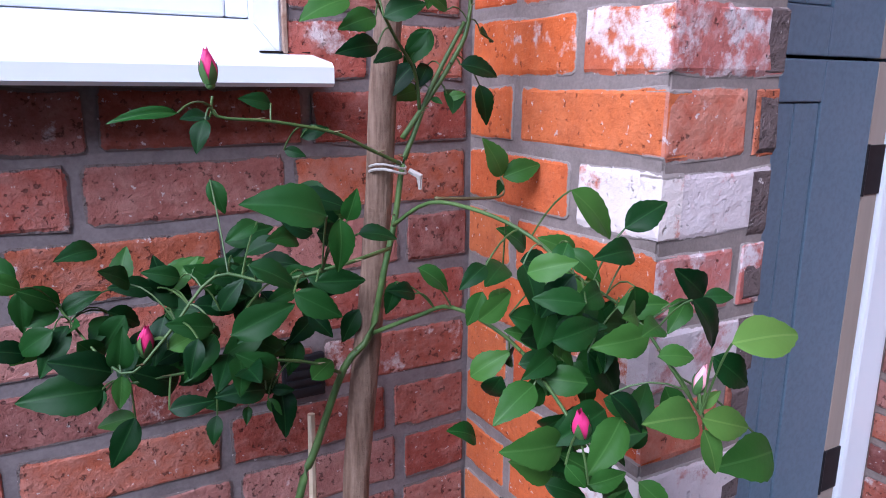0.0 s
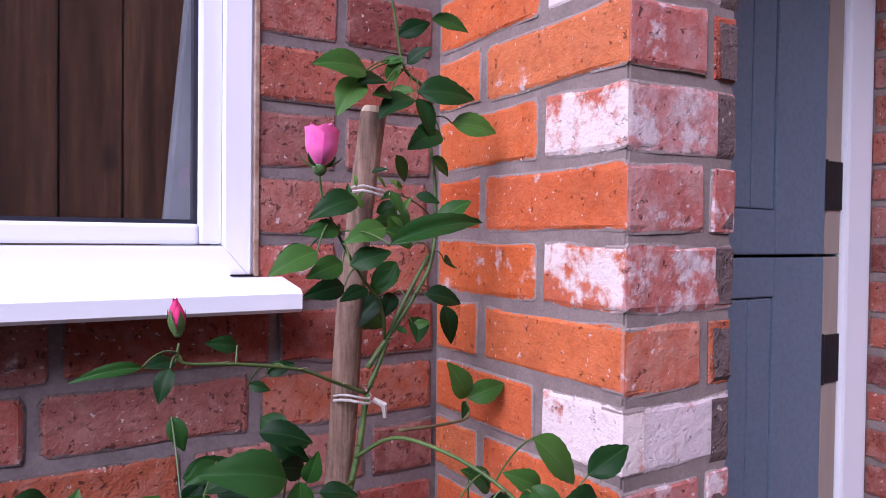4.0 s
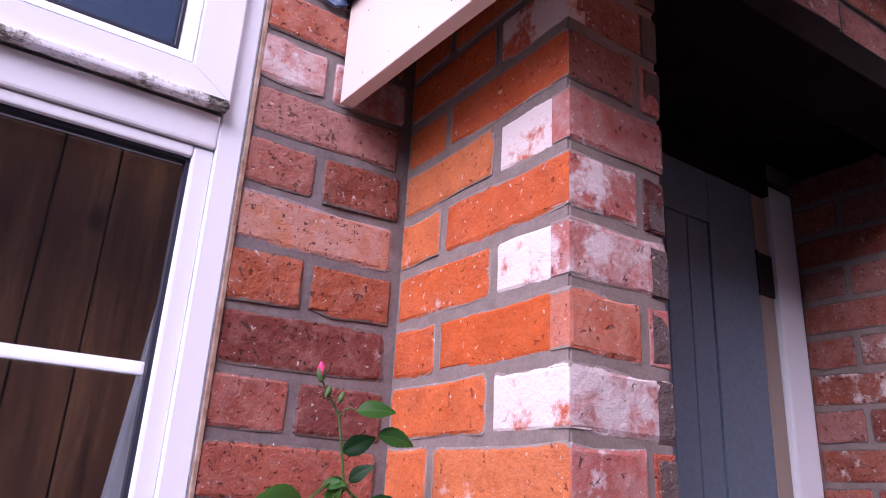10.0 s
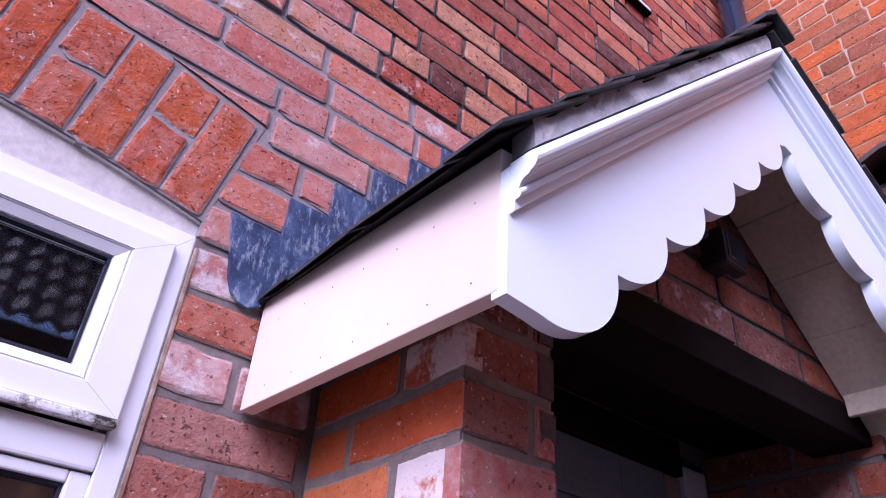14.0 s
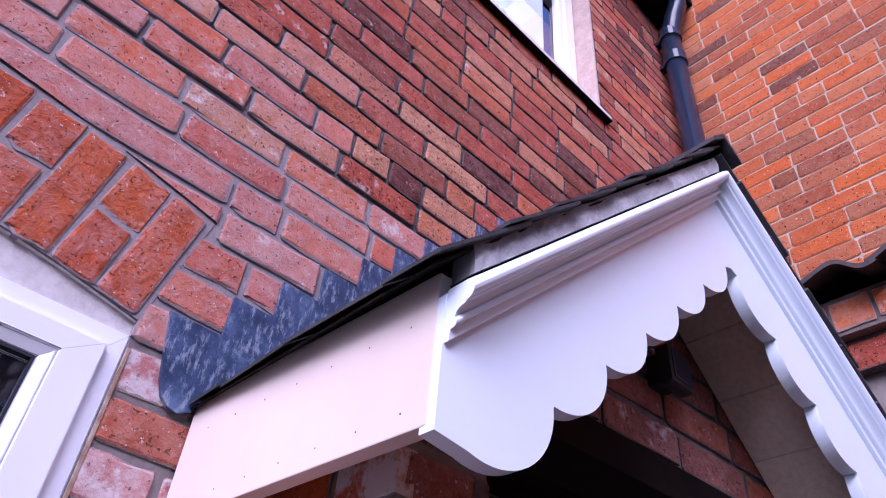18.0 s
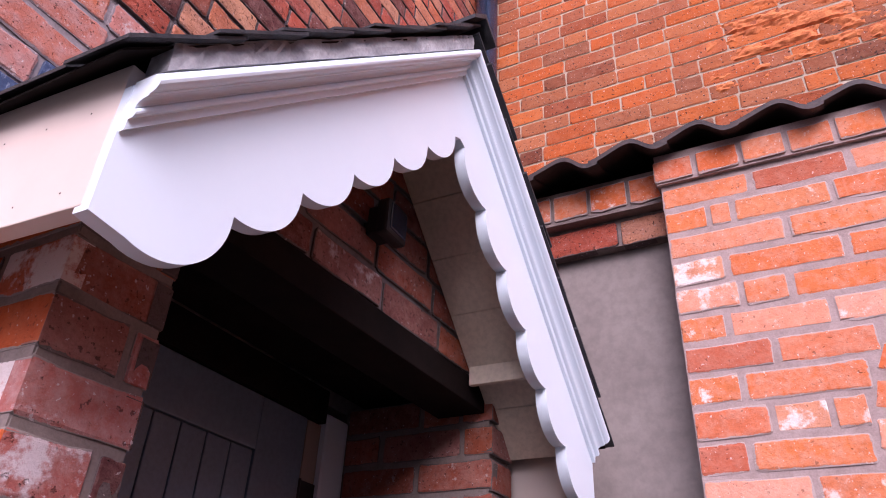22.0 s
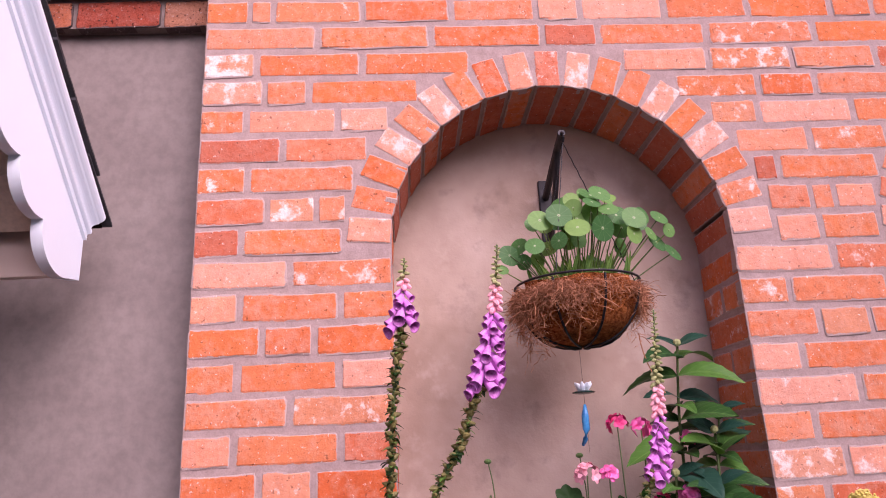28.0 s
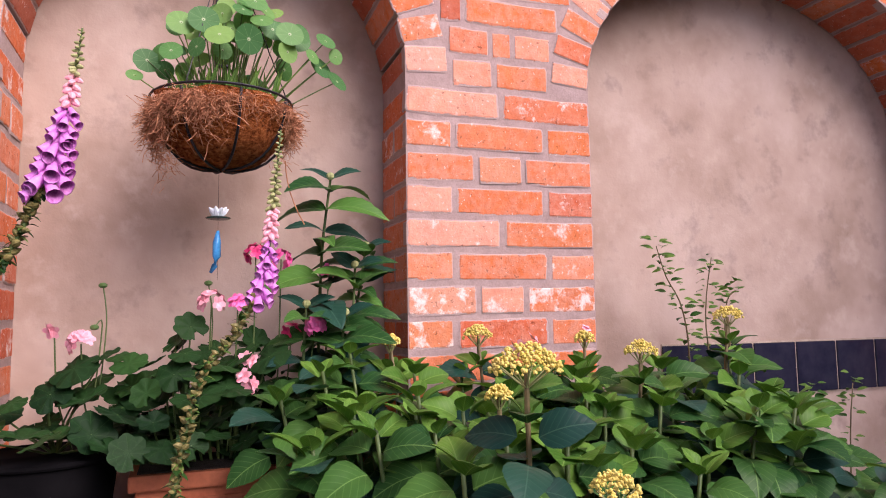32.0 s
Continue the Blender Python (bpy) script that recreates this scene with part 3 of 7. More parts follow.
# porch: return wall, left pier front, right pier, gable
porch = slab("wall_porch", "orange brick porch walls with limewashed corner bricks", MORTAR, [
    (RX + 0.003, OX - 0.005, FY + 0.0055, AY + 0.006, 0, 2.118), (RX + 0.0055, OX - 0.005, FY + 0.003, FY + 0.0055, 0, 2.118), (1.6235, 1.735, 0.435, AY + 0.006, 0, 2.10)])
w = Wall(porch, (RX, AY, 0), (0, -1, 0), (-1, 0, 0))
wf = Wall(porch, (RX, FY, 0), (1, 0, 0), (0, -1, 0))
wi = Wall(porch, (OX, FY, 0), (0, 1, 0), (1, 0, 0))
LEN = AY - FY
for n in range(-16, 10):
    z0 = ZREF + COURSE * n
    a, b = z0 + 0.0055, z0 + COURSE - 0.0055
    if z0 < 0.02:
        continue
    if n % 2:
        w.lay(0.0, 0.211, a, b, BR_RET, True)
        w.lay(0.223, LEN - 0.0015, a, b, BR_WHITE if n in (1, 3, 5) else BR_LIME, True, end=1)
        wf.lay(0.0015, OX - RX, a, b, BR_A if n > 5 else BR_ROSE if n == 5 else BR_FR, True, end=-1)
    else:
        w.lay(0.0, 0.098, a, b, BR_RET, True)
        w.lay(0.110, LEN - 0.0015, a, b, BR_RET, True, end=1)
        wf.lay(0.0015, 0.112, a, b, BR_A if n > 5 else BR_SAL if n in (2, -4, -8) else BR_ROSE, True, end=-1)
        wf.lay(0.123, OX - RX, a, b, BR_ROSE if n % 4 else BR_UP, True)
    wi.row(0.0, LEN, z0, z0 + COURSE, BR_UP, 0.226, 0.113 if n % 2 else 0.226, False)
w.done(), wf.done(), wi.done()
wr = Wall(porch, (1.62, 0.84, 0), (0, -1, 0), (-1, 0, 0))
wg = Wall(porch, (1.62, 0.423, 0), (1, 0, 0), (0, -1, 0))
for n in range(-16, 10):
    z0 = ZREF + COURSE * n
    if z0 < 0.02:
        continue
    wr.row(0.0, 0.4155, z0, z0 + COURSE, BR_A, 0.226, 0.226 if n % 2 else 0.113, n > -8)
    wg.lay(0.0015, 0.118, z0 + 0.0055, z0 + COURSE - 0.0055, BR_A, n > -8)
wr.done(), wg.done()

# ---- the gabled canopy over the porch ----
XC = 1.114


def skew(v):
    """The canopy's front stands a little out of square to the house."""
    return Vector((v[0], v[1] - 0.063 * (v[0] - 0.46) * (0.84 - v[1]) / 0.52, v[2]))


# gable brickwork above the lintel
gable = slab("wall_gable", "red brick porch gable above a dark lintel", MORTAR_A, [])
bm = bmesh.new()
vs = [(0.56, 2.118), (1.67, 2.118), (XC, 2.67)]
lo = [bm.verts.new(skew((x, FY + 0.006, z))) for x, z in vs]
hi = [bm.verts.new(skew((x, FY + 0.11, z))) for x, z in vs]
bm.faces.new(lo), bm.faces.new(hi[::-1])
for i in range(3):
    bm.faces.new((lo[i], hi[i], hi[(i + 1) % 3], lo[(i + 1) % 3]))
part("gable_core", bm, MORTAR_A, gable)
wgb = Wall(gable, skew((0.56, FY, 0)), skew((1.66, FY, 0)) - skew((0.56, FY, 0)), (-0.06, -1, 0))
for n in range(0, 7):
    z0 = 2.128 + COURSE * n
    inset = (z0 + COURSE / 2 - 2.118)
    wgb.row(inset, 1.11 - inset, z0, z0 + COURSE, BR_A, 0.226, 0.226 if n % 2 else 0.113, True)
wgb.done()
# lintel and ceiling have the shade under the canopy in their colour
tagged(link_mesh("lintel", box(0.66, 1.66, FY - 0.002, FY + 0.11, 2.062, 2.13, 0.003, skew=skew), TIMBER_SHADE), "dark timber lintel over the porch opening", "lintel", kind="structure")
tagged(link_mesh("ceiling", box(0.60, 1.70, FY + 0.1, AY, 2.14, 2.16), TIMBER_SHADE), "boarded porch ceiling with the porch shade in its colour", "ceiling", kind="structure")

canopy = thing("porch_canopy", "white gabled porch canopy with scalloped bargeboards and slate roof", "porch canopy")


def scallop_profile():
    """The bargeboard's lower edge on the left slope from the eave to the middle, as (x, z)."""
    pts = [(0.434, 1.874)]
    cusps = [(0.602, 1.966), (0.703, 2.067), (0.802, 2.166), (0.898, 2.266), (0.996, 2.365), (1.094, 2.462)]
    for i in range(1, 19):  # first, larger lobe
        t = radians(-118 + 118 * i / 18 + 4)
        pts.append((0.507 + 0.094 * math.cos(t), 1.957 + 0.094 * math.sin(t)))
    pts.append(cusps[0])
    for (xa, za), (xb, zb) in zip(cusps, cusps[1:]):
        dx, dz = xb - xa, zb - za
        L = math.hypot(dx, dz)
        sag = 0.24 * L
        R = (L * L / 4 + sag * sag) / (2 * sag)
        mx, mz = (xa + xb) / 2, (za + zb) / 2
        nx, nz = -dz / L, dx / L
        cx, cz = mx + nx * (R - sag), mz + nz * (R - sag)
        a0, a1 = math.atan2(za - cz, xa - cx), math.atan2(zb - cz, xb - cx)
        for i in range(1, 17):
            t = a0 + (a1 - a0) * i / 16
            pts.append((cx + R * math.cos(t), cz + R * math.sin(t)))
    return pts


FRONT = 0.322
for side in (-1, 1):
    low = scallop_profile() + [(XC, 2.470)]
    up = [(x, max(z, min(x + 1.60, XC + 1.60))) for x, z in low]
    up[0] = (0.434, 2.034)
    bm = bmesh.new()
    rows = []
    for y in (FRONT, FRONT + 0.022):
        for line in (low, up):
            rows.append([bm.verts.new(skew((x if side < 0 else 2 * XC - x, y, z))) for x, z in line])
    a, b, c, d = rows
    for i in range(len(low) - 1):
        bm.faces.new((a[i], a[i + 1], b[i + 1], b[i]))
        bm.faces.new((c[i], d[i], d[i + 1], c[i + 1]))
        bm.faces.new((a[i], c[i], c[i + 1], a[i + 1]))
        bm.faces.new((b[i], b[i + 1], d[i + 1], d[i]))
    bm.faces.new((a[0], b[0], d[0], c[0]))
    bmesh.ops.recalc_face_normals(bm, faces=bm.faces)
    bm.normal_update()
    for q in bm.faces:
        q.smooth = True
    for q in bm.edges:
        q.smooth = q.calc_face_angle(0.0) < radians(35)
    barge = part("bargeboard", bm, PAINT, canopy, "white painted board with a scalloped lower edge")
    # moulding along the top: steps and rounds, then the cement verge and slate edge
    prof = [(1.535, 0.0), (1.535, -0.007), (1.549, -0.008), (1.5495, -0.013)]
    prof += [(1.5555 - 0.006 * math.cos(t), -0.013 - 0.004 * math.sin(t)) for t in (math.pi * q / 6 for q in range(7))]
    prof += [(1.5625, -0.012)] + [(1.5625 + 0.011 * math.sin(t), -0.028 + 0.014 * math.cos(t)) for t in (math.pi / 2 * q / 5 for q in range(6))]
    prof += [(1.576, -0.030)] + [(1.590 - 0.013 * math.cos(t), -0.030 - 0.011 * math.sin(t)) for t in (math.pi * q / 8 for q in range(9))]
    prof += [(1.604, -0.030), (1.604, 0.0)]

    def place(c, y, x, side=side):
        return skew((x if side < 0 else 2 * XC - x, FRONT + y, x + c))
    part("moulding", prism(prof, 0.436, XC, place), PAINT, canopy, "white grooved moulding")
    # the slates of the far slope lie lower on their bed
    low_by = 0.0 if side < 0 else 0.032
    # solid dark strip in place of the shade between moulding and verge
    part("batten", prism([(1.6045, 0.010), (1.6045, -0.016), (1.609, -0.016), (1.609, 0.010)], 0.447, XC, place), TIMBER_SHADE, canopy, "near-black strip for the shaded gap under the verge")
    verge = prism([(1.6095, 0.012), (1.6095, -0.026), (1.628 - low_by * 0.45, -0.025), (1.643 - low_by * 0.8, -0.022), (1.655 - low_by, -0.019), (1.658 - low_by, 0.012)], 0.450, XC, place)
    bmesh.ops.subdivide_edges(verge, edges=[e for e in verge.edges if e.calc_length() > 0.5], cuts=70)
    for q in verge.verts:
        q.co.y += 0.006 * mathutils.noise.noise(q.co * 24) + 0.003 * mathutils.noise.noise(q.co * 90)
    part("verge", verge, VERGE, canopy, "lumpy grey cement verge")
    # roof deck
    deck = [(1.600, 0.03), (1.640 - low_by, 0.03), (1.640 - low_by, 0.515), (1.600, 0.515)]
    part("roof_deck", prism([(c, y) for c, y in deck], 0.445, XC, place), TIMBER_SHADE, canopy)
    # added sheet keeps sun from leaking between the slates onto the fascia
    part("underlay", prism([(1.6455 - low_by, -0.02), (1.6495 - low_by, -0.02), (1.6495 - low_by, 0.515), (1.6455 - low_by, 0.515)], 0.399, XC, place), TIMBER_SHADE, canopy, "dark sheet added under the slates against light leaks")
    # slates in courses up the slope
    rows_n = 8
    step = (XC - 0.392) / rows_n
    rs = random.Random(4)
    for r in range(rows_n):
        xa = 0.392 + r * step
        y = -0.036 - rs.uniform(0, 0.008)
        ca = 1.657 - low_by + 0.030 * r / rows_n
        first = True
        while y < 0.51:
            wd = rs.uniform(0.16, 0.2) if not first or r % 2 else 0.10
            e = min(y + wd, 0.515)
            lift = rs.uniform(0, 0.003)
            x1 = min(xa + step * 1.5, XC + 0.004)
            bm = bmesh.new()
            j = [rs.uniform(-0.004, 0.004) for _ in range(4)]
            top = [(xa + j[0], y + 0.001, xa + ca + 0.006 + lift), (xa + j[1], e - 0.002, xa + ca + 0.006 + lift), (x1, e - 0.002, x1 + ca - 0.002), (x1, y + 0.001, x1 + ca - 0.002)]
            vs = []
            for dz in (0, -0.006):
                vs.append([bm.verts.new(skew((px if side < 0 else 2 * XC - px, FRONT + py, pz + dz))) for px, py, pz in top])
            bm.faces.new(vs[0]), bm.faces.new(vs[1][::-1])
            for i in range(4):
                bm.faces.new((vs[0][i], vs[1][i], vs[1][(i + 1) % 4], vs[0][(i + 1) % 4]))
            bmesh.ops.recalc_face_normals(bm, faces=bm.faces)
            part("slate", bm, SLATE, canopy)
            y, first = e, False
    # side fascia
    sx = (lambda x: x) if side < 0 else (lambda x: 2 * XC - x)
    bm = box(0.434, 0.456, FRONT + 0.012, AY - 0.004, 1.882, 2.070, 0.002)
    for v in bm.verts:
        p = skew((sx(v.co.x) - (0.0 if side > 0 else 0.05 * (v.co.y - FRONT)), v.co.y, v.co.z - 0.012 * (v.co.y - FRONT)))
        v.co = p
    bmesh.ops.recalc_face_normals(bm, faces=bm.faces)
    # the board's warm tone is side light put into its colour
    fas = part("fascia", bm, FASCIA_LIT, canopy, "white side fascia board with warm light in its colour")
    for i in range(7):
        for z in (1.905, 2.01):
            y = FRONT + 0.05 + 0.068 * i
            p = skew((sx(0.434) - (0.0 if side > 0 else 0.05 * (y - FRONT)), y, z - 0.012 * (y - FRONT)))
            part("nail", tube([p - Vector((-side * 0.001, 0, 0)), p + Vector((side * 0.0008, 0, 0))], 0.0012, 6), TIMBER_SHADE, fas)
    # boards of the sloping soffit behind the bargeboard
    for i in range(7):
        xa = 0.50 + i * 0.098
        xb = xa + 0.0955
        cc = 1.445 if i >= 2 else 1.475
        prof = [(cc, FRONT + 0.023), (cc, FY - 0.004), (cc + 0.016, FY - 0.004), (cc + 0.016, FRONT + 0.023)]
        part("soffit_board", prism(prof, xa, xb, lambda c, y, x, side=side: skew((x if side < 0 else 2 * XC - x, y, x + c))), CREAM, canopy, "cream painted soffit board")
    bm = box(sx(0.686), sx(0.700), FRONT + 0.024, FY - 0.006, 2.10, 2.175, 0.002) if side < 0 else box(sx(0.700), sx(0.686), FRONT + 0.024, FY - 0.006, 2.10, 2.175, 0.002)
    for v in bm.verts:
        v.co = skew(v.co)
    part("soffit_end", bm, CREAM, canopy)
# ridge
part("ridge", prism([(XC - 0.05, 2.775), (XC, 2.823), (XC + 0.05, 2.775), (XC + 0.05, 2.763), (XC, 2.808), (XC - 0.05, 2.763)], FRONT - 0.05, AY, lambda x, z, y: skew((x, y, z))), SLATE, canopy, "dark ridge capping")

# stepped lead flashing on the house wall
lead = thing("lead_flashing", "dull blue-grey stepped lead flashing on brick wall", "flashing")
for side in (-1, 1):
    pts = [(0.318, 2.183)]
    x, z = 0.410, 2.183
    tops = []
    i = 0
    while x < XC - 0.02:
        tops += [(x, z), (x, z + COURSE * 1.0)]
        x += 0.0795
        z += COURSE
        i += 1
    top = [(0.318, 2.183)] + tops + [(XC, z)]
    low = [(0.340, 2.075), (0.350, 2.050), (0.364, 2.037), (0.380, 2.033), (0.40, 2.042), (XC, XC + 1.64)]
    poly = top + low[::-1]
    bm = bmesh.new()
    f = bm.faces.new([bm.verts.new((px if side < 0 else 2 * XC - px, AY - 0.008, pz)) for px, pz in poly])
    r = bmesh.ops.extrude_face_region(bm, geom=[f])
    for v in r["geom"]:
        if isinstance(v, bmesh.types.BMVert):
            v.co.y += 0.008
    bmesh.ops.triangulate(bm, faces=bm.faces)
    bmesh.ops.recalc_face_normals(bm, faces=bm.faces)
    part("lead_sheet", bm, LEAD, lead)

# outdoor lamp on the gable
lamp = thing("wall_light", "black box-shaped outdoor wall light on brick gable", "wall light")
part("back_plate", box(1.085, 1.135, FY - 0.055, FY - 0.012, 2.265, 2.33, 0.005), BLACK, lamp)
bm = box(1.072, 1.148, FY - 0.085, FY - 0.055, 2.255, 2.335, 0.008)
part("housing", bm, BLACK, lamp)
part("glass", box(1.08, 1.14, FY - 0.088, FY - 0.082, 2.265, 2.325, 0.003), PIPE, lamp)

# ---- stable door in the porch ----
door = thing("door_1", "blue-grey painted closed wooden stable door with black hinges", "door", kind="structure")
DY = 0.842
for name, z0, z1 in (("lower_leaf", 0.03, 1.128), ("upper_leaf", 1.134, 2.04)):
    x0, x1 = 0.80, 1.452
    panel = (z0 + 0.16, z1 - 0.075) if name == "lower_leaf" else (z0 + 0.085, z1 - 0.12)
    leaf = part(name, box(x0, x1, DY + 0.012, DY + 0.045, z0, z1, 0.002), DOOR, door)
    part("stile", box(x0, x0 + 0.13, DY, DY + 0.013, z0, z1, 0.003), DOOR, leaf)
    part("stile", box(x1 - 0.165, x1, DY, DY + 0.013, z0, z1, 0.003), DOOR, leaf)
    part("rail", box(x0 + 0.13, x1 - 0.165, DY, DY + 0.013, z0, panel[0], 0.003), DOOR, leaf)
    part("rail", box(x0 + 0.13, x1 - 0.165, DY, DY + 0.013, panel[1], z1, 0.003), DOOR, leaf)
    for i in range(5):
        xa = x0 + 0.132 + i * 0.0712
        part("plank", box(xa, xa + 0.068, DY + 0.004, DY + 0.013, panel[0] + 0.002, panel[1] - 0.002, 0.003), DOOR, leaf)
    part("edge_strip", box(1.4595, 1.5140, DY + 0.004, DY + 0.05, z0, z1, 0.002), WOODSTRIP, leaf, "bare wooden rebate strip")
for z in (0.25, 0.918, 1.275, 1.845):
    h = part("hinge", box(1.4585, 1.5145, DY, DY + 0.012, z - 0.050, z + 0.050, 0.002), BLACK, door, "black steel hinge")
    part("knuckle", tube([(1.4545, DY + 0.002, z - 0.052), (1.4545, DY + 0.002, z + 0.052)], 0.005, 8), BLACK, h)
part("door_frame", box(1.5195, 1.6185, DY - 0.006, DY + 0.07, 0, 2.075, 0.010), UPVC, door, "white painted door frame")
part("door_frame", box(0.70, 0.795, DY - 0.01, DY + 0.07, 0, 2.075, 0.003), UPVC, door)
# the head's dark colour stands for the shade at the porch top
part("frame_head", box(0.795, 1.519, DY - 0.006, DY + 0.07, 2.045, 2.13, 0.003), TIMBER_SHADE, door, "frame head darkened for the porch shade")
part("threshold", box(0.70, 1.612, DY - 0.02, DY + 0.07, 0, 0.028, 0.003), STONE, door)

# ---- ground floor window ----
GLASS, n, l, b = material("window glass", (1, 1, 1), 0.02)
b.inputs["Transmission Weight"].default_value = 1.0
b.inputs["IOR"].default_value = 1.5
b.inputs["Base Color"].default_value = (0.93, 0.95, 0.96, 1)
GASKET = plain_noise("black gasket", (0.015, 0.017, 0.03), (0.02, 0.022, 0.035), 30, 0.5, 0)
m, n, l, b = material("brown boards", (0.2, 0.1, 0.05), 0.7, 0, 0.1)
g1 = noise_tex(n, l, 9, 5, 0.6, stretch=(6, 6, 0.35))
g2 = noise_tex(n, l, 60, 3, 0.6, stretch=(4, 4, 0.2))
cc = ramp(n, l, g1, [(0.3, (0.035, 0.014, 0.007)), (0.5, (0.085, 0.038, 0.018)), (0.72, (0.15, 0.078, 0.038))])
cc = mix(n, l, ramp(n, l, g2, [(0.35, (0.5, 0.5, 0.5)), (0.6, (0, 0, 0))]), cc, (0.035, 0.018, 0.012))
kn = n.new("ShaderNodeTexVoronoi")
kn.inputs["Scale"].default_value = 6.0
kg = n.new("ShaderNodeNewGeometry")
km = n.new("ShaderNodeMapping")
km.inputs["Scale"].default_value = (1.5, 1.5, 0.8)
l.new(kg.outputs["Position"], km.inputs[0])
l.new(km.outputs[0], kn.inputs["Vector"])
cc = mix(n, l, ramp(n, l, kn.outputs["Distance"], [(0.06, (0.9, 0.9, 0.9)), (0.14, (0, 0, 0))]), cc, (0.012, 0.006, 0.004))
l.new(cc, b.inputs["Base Color"])
BOARD = m
GRIME, n, l, b = material("white plastic with grime and moss", (0.8, 0.82, 0.85), 0.4)
gr = calc(n, l, "ADD", calc(n, l, "MULTIPLY", noise_tex(n, l, 14, 3, 0.6), 0.55), calc(n, l, "MULTIPLY", noise_tex(n, l, 110, 5, 0.75), 0.45))
l.new(ramp(n, l, gr, [(0.40, (0.02, 0.021, 0.014)), (0.46, (0.30, 0.29, 0.25)), (0.53, (0.80, 0.82, 0.85))]), b.inputs["Base Color"])
bump(n, l, b, gr, 0.3, 0.002)
SEAL = plain_noise("old tan sealant", (0.20, 0.10, 0.055), (0.46, 0.36, 0.28), 40, 0.8, 0.4, 0.002, fine=150)
window = thing("window_1", "white plastic casement window with a top light and projecting sill", "window", kind="structure")
FYW = AY + 0.006


def mitred(parent, name, x0, x1, z0, z1, wl, wr, wb, wt, y_out, y_in, y_back, mat, label=""):
    """Four members with mitred ends round an opening; their face runs from y_out at the rim to y_in at the opening."""
    o = ((x0, z0), (x1, z0), (x1, z1), (x0, z1))
    h = ((x0 + wl, z0 + wb), (x1 - wr, z0 + wb), (x1 - wr, z1 - wt), (x0 + wl, z1 - wt))
    for k in range(4):
        a, b, c, d = o[k], o[(k + 1) % 4], h[(k + 1) % 4], h[k]
        e = Vector((b[0] - a[0], 0, b[1] - a[1])).normalized() * 0.00035
        bm = bmesh.new()
        vs = [bm.verts.new(Vector((p[0], y, p[1])) + e * sg) for p, y, sg in ((a, y_out, 1), (b, y_out, -1), (c, y_in, -1), (d, y_in, 1), (a, y_back, 1), (b, y_back, -1), (c, y_back, -1), (d, y_back, 1))]
        for f in ((0, 1, 2, 3), (4, 7, 6, 5), (0, 4, 5, 1), (1, 5, 6, 2), (2, 6, 7, 3), (3, 7, 4, 0)):
            bm.faces.new([vs[q] for q in f])
        bmesh.ops.recalc_face_normals(bm, faces=bm.faces)
        bmesh.ops.bevel(bm, geom=[q for q in bm.edges if all(v.co.y < y_back - 0.001 for v in q.verts) and abs((q.verts[0].co - q.verts[1].co).normalized().dot(e.normalized())) > 0.9], offset=0.0022, segments=2, affect="EDGES")
        part(name, bm, mat, parent, label)


def frame_rect(parent, name, x0, x1, z0, z1, wl, wr, wb, wt, y0, y1, mat, bev=0.004, label=""):
    """Four mitred-looking members round an opening."""
    for a in ((x0, x0 + wl, z0, z1), (x1 - wr, x1, z0, z1), (x0 + wl, x1 - wr, z0, z0 + wb), (x0 + wl, x1 - wr, z1 - wt, z1)):
        if a[1] - a[0] > 0.001 and a[3] - a[2] > 0.001:
            part(name, box(a[0], a[1], y0, y1, a[2], a[3], bev), mat, parent, label)


mitred(window, "frame", WX0, WX1, 1.108, 2.122, 0.034, 0.034, 0.04, 0.04, FYW, FYW, FYW + 0.06, UPVC)
part("sealant", box(WX1 + 0.0005, WX1 + 0.006, AY - 0.001, AY + 0.02, 1.112, 2.10, 0.001), SEAL, window, "tan sealant bead along the bricks")
part("sealant", box(0.255, 0.314, AY + 0.0005, AY + 0.010, 1.1125, 1.1145, 0.0008), TIMBER_SHADE, window, "grime on the sill corner")
part("mullion", box(-0.275, -0.205, FYW, FYW + 0.06, 1.15, 2.08, 0.004), UPVC, window)
part("transom", box(-0.205, 0.247, FYW, FYW + 0.06, 1.752, 1.80, 0.004), UPVC, window)
part("transom", box(WX0 + 0.034, -0.275, FYW, FYW + 0.06, 1.752, 1.80, 0.004), UPVC, window)
